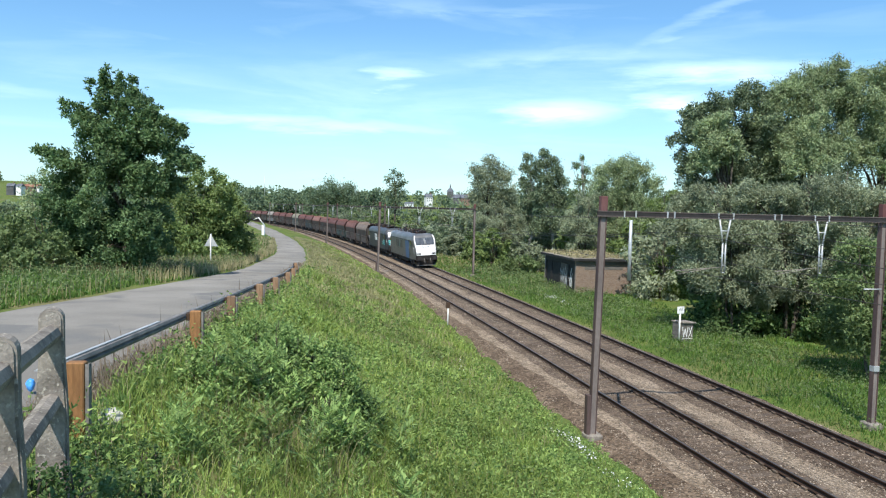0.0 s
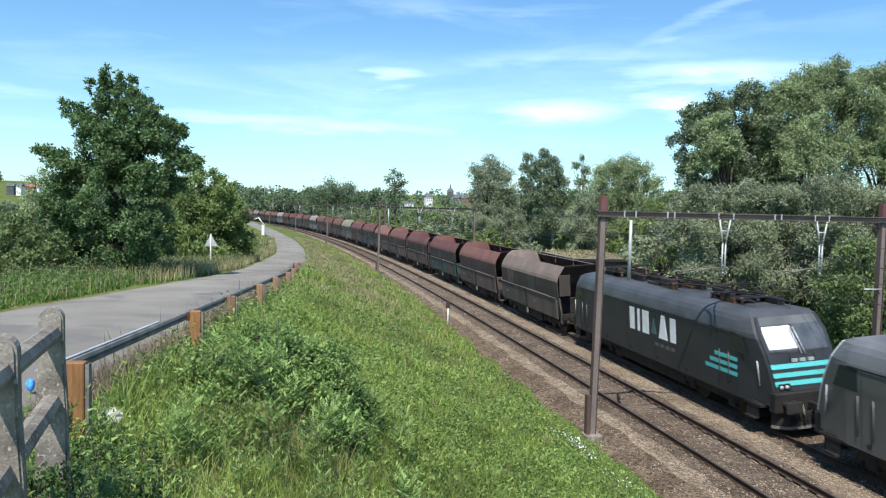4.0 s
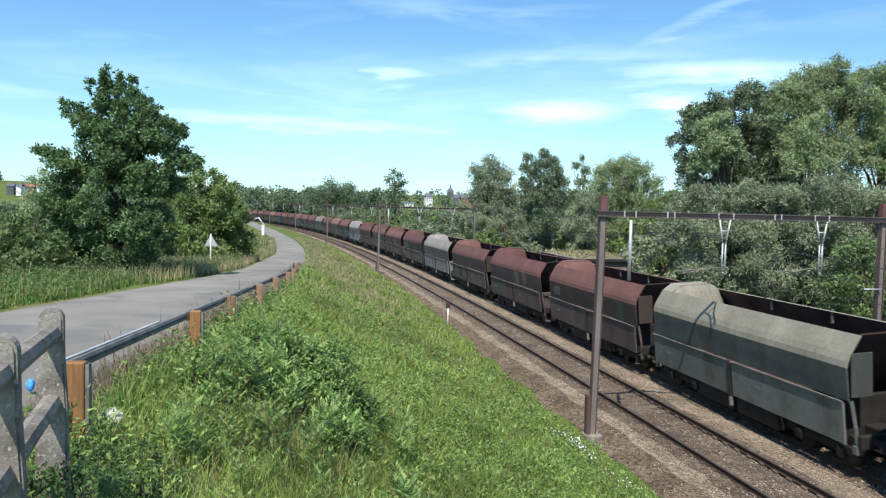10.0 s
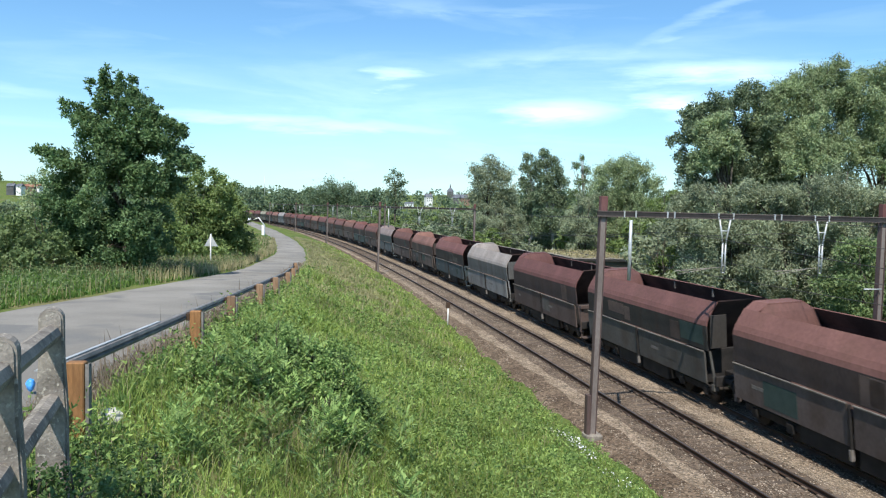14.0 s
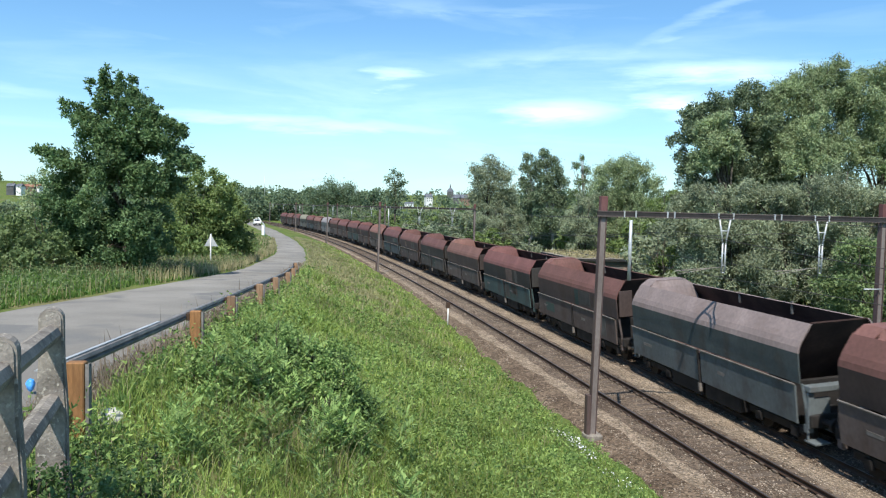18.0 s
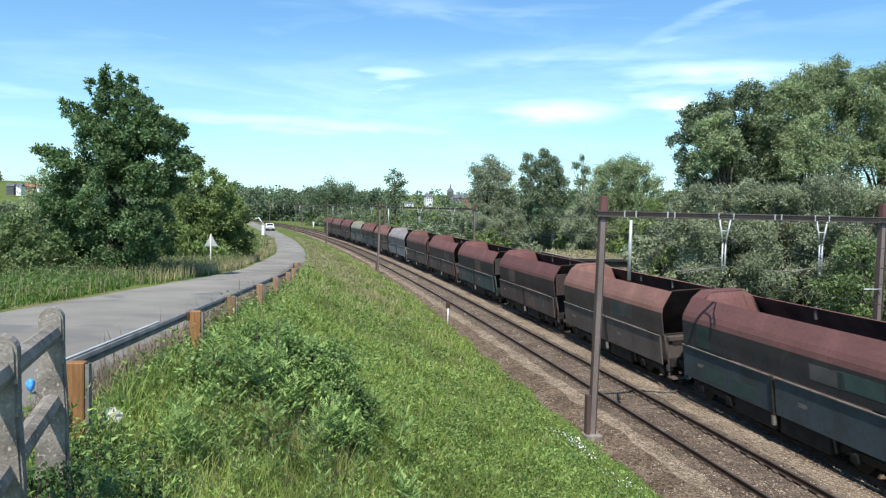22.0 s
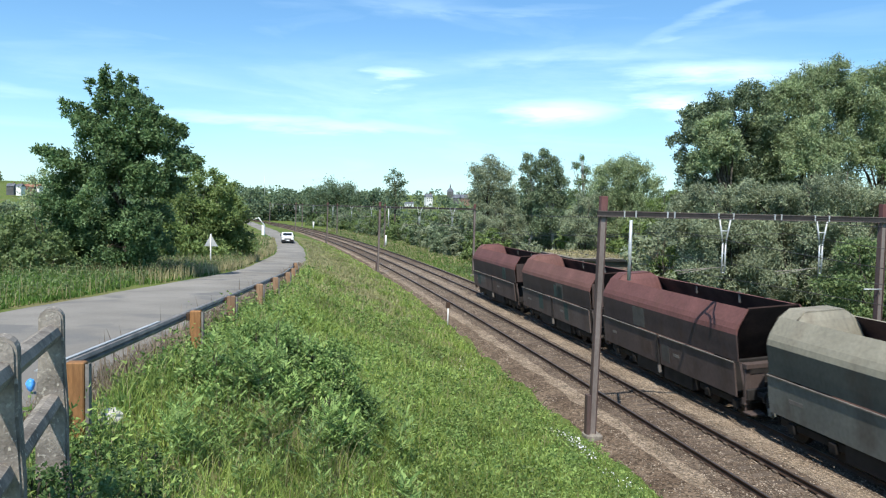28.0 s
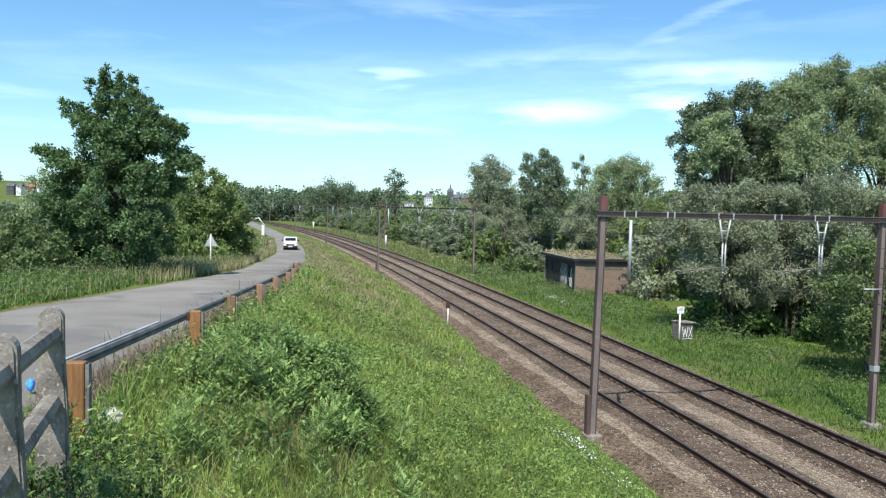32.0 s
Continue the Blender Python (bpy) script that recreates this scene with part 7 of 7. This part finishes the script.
def marker_post(s, o, h, label, r=0.07, head=True):
    p = on_track(s, o)
    z = float(terrain(p[0], p[1]))
    t = thing("marker_post", label, "marker post", Matrix.Translation((p[0], p[1], z)), "track-side marker posts")
    part("post", tube("marker", (0, 0, -0.2), (0, 0, h), r, M["white"], r * 0.9, 8), t)
    if head:
        part("head", box("marker_head", -0.12, 0.12, -0.06, 0.06, h, h + 0.35, M["rail"], 0.02), t, "rusty dark head")
    return t


M["can_blue"] = mat("bright_blue_plastic", (0.05, 0.25, 0.62), (0.08, 0.33, 0.75), 5, 0.4, bump=0.1)


def build_signs():
    marker_post(12.9, -3.75, 0.95, "short white post with a rusty head", 0.04)
    marker_post(112.0, 9.3, 2.0, "white track-side marker post beyond the tracks", 0.17, False)
    marker_post(205.0, 9.0, 2.2, "white track-side marker post beyond the tracks", 0.25, False)
    # warning triangle seen from behind
    x, y = -15.0, 47.0
    z = float(terrain(x, y))
    t = thing("warning_sign", "triangular warning sign showing its grey back, on a white post", "road sign", Matrix.Translation((x, y, z)))
    part("post", tube("post", (0, 0, -0.2), (0, 0, 2.15), 0.045, M["white"]), t, "white post")
    v = [(-0.45, 0.05, 1.35), (0.45, 0.05, 1.35), (0, 0.05, 2.12), (-0.45, 0.075, 1.35), (0.45, 0.075, 1.35), (0, 0.075, 2.12)]
    part("plate", mesh("plate", v, [(0, 1, 2), (5, 4, 3), (0, 3, 4, 1), (1, 4, 5, 2), (2, 5, 3, 0)], M["galv"]), t, "grey back of a triangular plate")
    # white gate post with its raised arm at the lane's far bend
    x, y = -33.6, 136.0
    z = float(terrain(x, y))
    t = thing("lane_barrier", "white barrier box with a bent arm beside the lane", "barrier", Matrix.Translation((x, y, z)))
    part("cabinet", box("barrier_box", -0.26, 0.26, -0.25, 0.25, -0.3, 1.9, M["white"], 0.04), t, "white upright box")
    part("arm", tube("arm", (0.2, 0, 1.85), (-0.9, 0, 3.25), 0.10, M["white"], 0.08), t, "white slanting arm")
    part("arm_tip", tube("arm_tip", (-0.9, 0, 3.25), (-1.8, 0, 2.9), 0.08, M["white"], 0.06), t, "white arm tip")
    # litter
    for x, y, c, lab, nm in ((-3.72, 8.12, "concrete", "pale broken stone lying in the grass", "stone"), (-4.95, 8.72, "blue", "crumpled bright blue plastic can beside the lane", "plastic_can")):
        bm = bmesh.new()
        bmesh.ops.create_icosphere(bm, subdivisions=3, radius=0.13 if nm == "stone" else 0.05)
        for v in bm.verts:
            v.co *= 1 + 0.4 * noise.noise(v.co * 9 + Vector((x, y, 0))) + 0.2 * noise.noise(v.co * 30)
            v.co.z *= 0.7 if nm == "stone" else 1.5
        zz = float(terrain(x, y)) + 0.07 if nm == "stone" else float(road_z(y)) + 0.075
        ob = tagged(new(nm, bm_mesh(bm, nm, M["can_blue"] if nm != "stone" else M["pale_stone"])), lab, nm.replace("_", " "))
        ob.matrix_basis = Matrix.Translation((x, y, zz))


def build_stem():
    t = thing("dry_stem", "pale dry bent plant stem among the nettles", "dry stem", None)
    z = float(terrain(-2.37, 4.6)) - 0.05
    pts = [(-2.40, 4.6, z), (-2.36, 4.6, z + 0.30), (-2.26, 4.58, z + 0.44), (-2.18, 4.56, z + 0.47), (-2.12, 4.55, z + 0.36)]
    bm = bmesh.new()
    for a, b in zip(pts[:-1], pts[1:]):
        add_tube(bm, a, b, 0.009, 0.008, 6)
    part("stem", bm_mesh(bm, "stem", L["straw"], True), t)


def build_flowers():
    """White umbels at the foot of the bank and beyond the tracks."""
    rng = np.random.default_rng(9)
    P = []
    for s0, o0, n, sp in ((-9.6, -4.9, 120, 0.45), (-11.6, -4.5, 40, 0.35), (29.5, GAP + 5.4, 170, 2.2), (-3.0, -6.5, 12, 1.2)):
        s, o = s0 + rng.normal(0, sp, n), o0 + rng.normal(0, 0.25, n)
        q = on_track(s, o)
        q[:, 2] = terrain(q[:, 0], q[:, 1]) + rng.uniform(0.12, 0.32, n)
        P.append(q)
    P = np.concatenate(P)
    tagged(new("white_flowers", raw_mesh("white_flowers", leaf_quads(rng, P, np.tile([0, -0.4, 0.7], (len(P), 1)), 0.055, 0.9, 0), 4, M["white"])), "clusters of small white wild flowers in the grass", "flowers", kind="stuff")


# ---- the village on the hill ----
M["render_white"] = mat("white_house_wall", (0.62, 0.62, 0.60), (0.72, 0.72, 0.70), 0.2, 0.9, bump=0)
M["slate_roof"] = mat("slate_roof", (0.09, 0.10, 0.12), (0.14, 0.15, 0.17), 0.3, 0.8, bump=0)
M["tile_roof"] = mat("tile_roof", (0.22, 0.10, 0.07), (0.30, 0.15, 0.10), 0.3, 0.9, bump=0)
M["church_stone"] = mat("church_stone", (0.075, 0.078, 0.08), (0.115, 0.118, 0.12), 0.3, 0.9, bump=0)


def build_house(x, y, z, w, d, h, rh, wall, roof, label, turn=0.0):
    t = thing("house", label, "house", Matrix.Translation((x, y, z)) @ Matrix.Rotation(turn, 4, "Z"), "village houses")
    part("wall", box("house_wall", -w / 2, w / 2, -d / 2, d / 2, -6, h, wall, 0.0), t)
    v = [(-w / 2 - 0.3, -d / 2 - 0.3, h), (w / 2 + 0.3, -d / 2 - 0.3, h), (w / 2 + 0.3, d / 2 + 0.3, h), (-w / 2 - 0.3, d / 2 + 0.3, h), (-w / 2 - 0.3, 0, h + rh), (w / 2 + 0.3, 0, h + rh)]
    part("roof", mesh("house_roof", v, [(0, 1, 5, 4), (2, 3, 4, 5), (0, 4, 3), (1, 2, 5), (3, 2, 1, 0)], roof), t)
    part("chimney", box("chimney", w * 0.25, w * 0.25 + 0.8, -0.4, 0.4, h + rh * 0.5, h + rh + 1.2, M["brick"], 0.0), t)
    for i in range(3):
        for zz in (h * 0.2, h * 0.62):
            part("window", box("house_window", -w * 0.36 + i * w * 0.3, -w * 0.36 + i * w * 0.3 + w * 0.12, -d / 2 - 0.05, -d / 2 + 0.05, zz, zz + h * 0.22, M["glass"], 0.0), t)


def build_village():
    D0 = 820.0
    x = (794.5 - 784) / 1290.6 * D0
    zc = 13.0
    t = thing("church", "grey stone village church with a pointed spire on the skyline", "church", Matrix.Translation((x, D0, zc)))
    part("tower", box("tower", -3.6, 3.6, -3.6, 3.6, -8, 12.5, M["church_stone"], 0.0), t)
    bm = bmesh.new()
    bmesh.ops.create_cone(bm, cap_ends=True, segments=8, radius1=4.4, radius2=0.9, depth=4.5, matrix=Matrix.Translation((0, 0, 14.7)))
    part("tower_roof", bm_mesh(bm, "tower_roof", M["slate_roof"]), t, "dark slate tower roof")
    part("spire", tube("spire", (0, 0, 16.5), (0, 0, 21.5), 0.9, M["slate_roof"], 0.12), t)
    part("nave", box("nave", 2, 20, -4.5, 4.5, -8, 5.5, M["church_stone"], 0.0), t)
    v = [(2, -5, 5.5), (20, -5, 5.5), (20, 5, 5.5), (2, 5, 5.5), (2, 0, 9.5), (20, 0, 9.5)]
    part("nave_roof", mesh("nave_roof", v, [(0, 1, 5, 4), (2, 3, 4, 5), (0, 4, 3), (1, 2, 5), (3, 2, 1, 0)], M["slate_roof"]), t)
    build_house((756 - 784) / 1290.6 * 700, 700, 12.0, 6.5, 6, 5.0, 3.2, M["render_white"], M["slate_roof"], "white rendered village house with a slate roof", 0.35)
    build_house((648 - 784) / 1290.6 * 760, 760, 9.5, 8, 8, 3.5, 2.5, M["render_white"], M["tile_roof"], "low white village house with a tiled roof", 0.2)
    build_house((722 - 784) / 1290.6 * 640, 640, 7.5, 8, 6, 2.5, 1.5, M["render_white"], M["slate_roof"], "low pale barn on the hill", 0.0)
    build_house((820 - 784) / 1290.6 * 760, 760, 13.0, 9, 8, 4.5, 3, M["brick"], M["slate_roof"], "brick village house with a tiled roof", 0.3)
    build_house((36 - 784) / 1290.6 * 620, 620, 14.8, 5, 5, 2.0, 2.2, M["render_white"], M["slate_roof"], "white farmhouse with a grey roof on the far slope", -0.2)
    build_house((20 - 784) / 1290.6 * 640, 640, 15.2, 6, 6, 2.0, 2.4, M["church_stone"], M["slate_roof"], "grey stone farm building on the far slope", 0.1)
    build_house((52 - 784) / 1290.6 * 660, 660, 15.2, 8, 6, 2.2, 2.6, M["brick"], M["tile_roof"], "brick farmhouse with a red tiled roof on the far slope", 0.25)
    build_house((66 - 784) / 1290.6 * 690, 690, 16.0, 7, 6, 2.4, 2.4, M["render_white"], M["tile_roof"], "white cottage with a red tiled roof on the far slope", -0.1)
    tagged(new("far_mast", tube("far_mast", (-0.246 * 700, 700, 10), (-0.246 * 700, 700, 35), 0.4, M["galv"], 0.2)), "thin radio mast far behind the trees", "mast")


def build_car():
    t = thing("car", "small white hatchback car coming up the lane", "car", None)
    side = [(-2.15, 0.35), (-2.2, 0.75), (-2.1, 1.1), (-1.95, 1.72), (-1.6, 1.82), (0.35, 1.82), (0.6, 1.74), (1.3, 1.12), (2.05, 0.98), (2.18, 0.75), (2.2, 0.35)]
    V, n = [], len(side)
    for y, k in ((-0.83, 0.0), (-0.76, 1.0), (0.76, 1.0), (0.83, 0.0)):
        for x, z in side:
            z = z if z < 1.1 else 1.1 + (z - 1.1) * 0.6
            top = max(0.0, z - 1.05)
            yy = math.copysign(abs(y) - 0.16 * top, y)
            V.append((x * (0.985 if k == 0 else 1.0), yy, z))
    F = [(j * n + i, (j + 1) * n + i, (j + 1) * n + (i + 1) % n, j * n + (i + 1) % n) for j in range(3) for i in range(n)]
    F += [tuple(range(n)), tuple(reversed(range(3 * n, 4 * n)))]
    bm = bmesh.new()
    vs = [bm.verts.new(v) for v in V]
    for f in F:
        bm.faces.new([vs[i] for i in f])
    part("body", bm_mesh(bm, "car_body", M["front_white"]), t)
    w = [(0.64, -0.60, 1.49), (0.64, 0.60, 1.49), (1.27, 0.70, 1.16), (1.27, -0.70, 1.16), (0.62, -0.60, 1.46), (0.62, 0.60, 1.46), (1.25, 0.70, 1.13), (1.25, -0.70, 1.13)]
    part("windscreen", mesh("car_windscreen", w, [(0, 3, 2, 1), (4, 5, 6, 7), (0, 1, 5, 4), (2, 3, 7, 6), (1, 2, 6, 5), (3, 0, 4, 7)], M["glass"]), t, "dark windscreen")
    for sy in (-1, 1):
        part("side_window", box("car_side_window", -0.1, 0.75, sy * 0.76 - 0.04, sy * 0.76 + 0.03, 1.12, 1.40, M["glass"], 0.0), t)
        part("mirror", box("car_mirror", 0.72, 0.86, sy * 0.98 - 0.1, sy * 0.98 + 0.1, 1.08, 1.26, M["black"], 0.02), t)
        part("headlight", box("car_headlight", 2.06, 2.19, sy * 0.68 - 0.14, sy * 0.68 + 0.14, 0.78, 0.94, M["galv"], 0.02), t, "clear headlight")
        for x in (-1.4, 1.35):
            wh = part("wheel", tube("car_tyre", (0, -0.1, 0), (0, 0.1, 0), 0.31, M["black"], 0.31, 18), t, "black tyre", Matrix.Translation((x, sy * 0.76, 0.31)))
            part("rim", tube("car_rim", (0, -0.11, 0), (0, 0.11, 0), 0.19, M["galv"], 0.19, 12), wh, "grey rim")
    part("grille", box("car_grille", 2.12, 2.20, -0.5, 0.5, 0.6, 0.78, M["black"], 0.01), t, "black grille")
    part("bumper", box("car_bumper", 2.1, 2.26, -0.86, 0.86, 0.28, 0.58, M["black"], 0.03), t, "dark bumper")
    part("plate_bar", box("car_plate", 2.25, 2.275, -0.26, 0.26, 0.42, 0.53, M["white"], 0.0), t, "plain pale plate")
    part("underbody", box("car_underbody", -2.05, 2.05, -0.8, 0.8, 0.22, 0.36, M["black"], 0.0), t)
    return t


def drive_car(t):
    rows = []
    for k in range(33):
        y = float(np.interp(k, [0, 24, 25, 25.5, 27.5, 28, 29, 30, 31, 32], [350, 139, 131, 127, 113, 109, 104, 99.5, 96, 93]))
        x = (np.interp(y, RY, R_LEFT) * 0.5 + np.interp(y, RY, R_RIGHT) * 0.5)
        y2 = y - 4
        x2 = (np.interp(y2, RY, R_LEFT) * 0.5 + np.interp(y2, RY, R_RIGHT) * 0.5)
        a = math.atan2(-4, x2 - x)
        rows.append((float(k), Matrix.Translation((x, y, float(road_z(y)) + 0.04)) @ Matrix.Rotation(a, 4, "Z")))
    walk(t, rows)


build_guardrail()
build_fence()
build_hut()
build_cabinet()
build_signs()
build_flowers()
build_stem()
build_village()
CAR = build_car()


def motions():
    drive_train()
    drive_car(CAR)


motions()
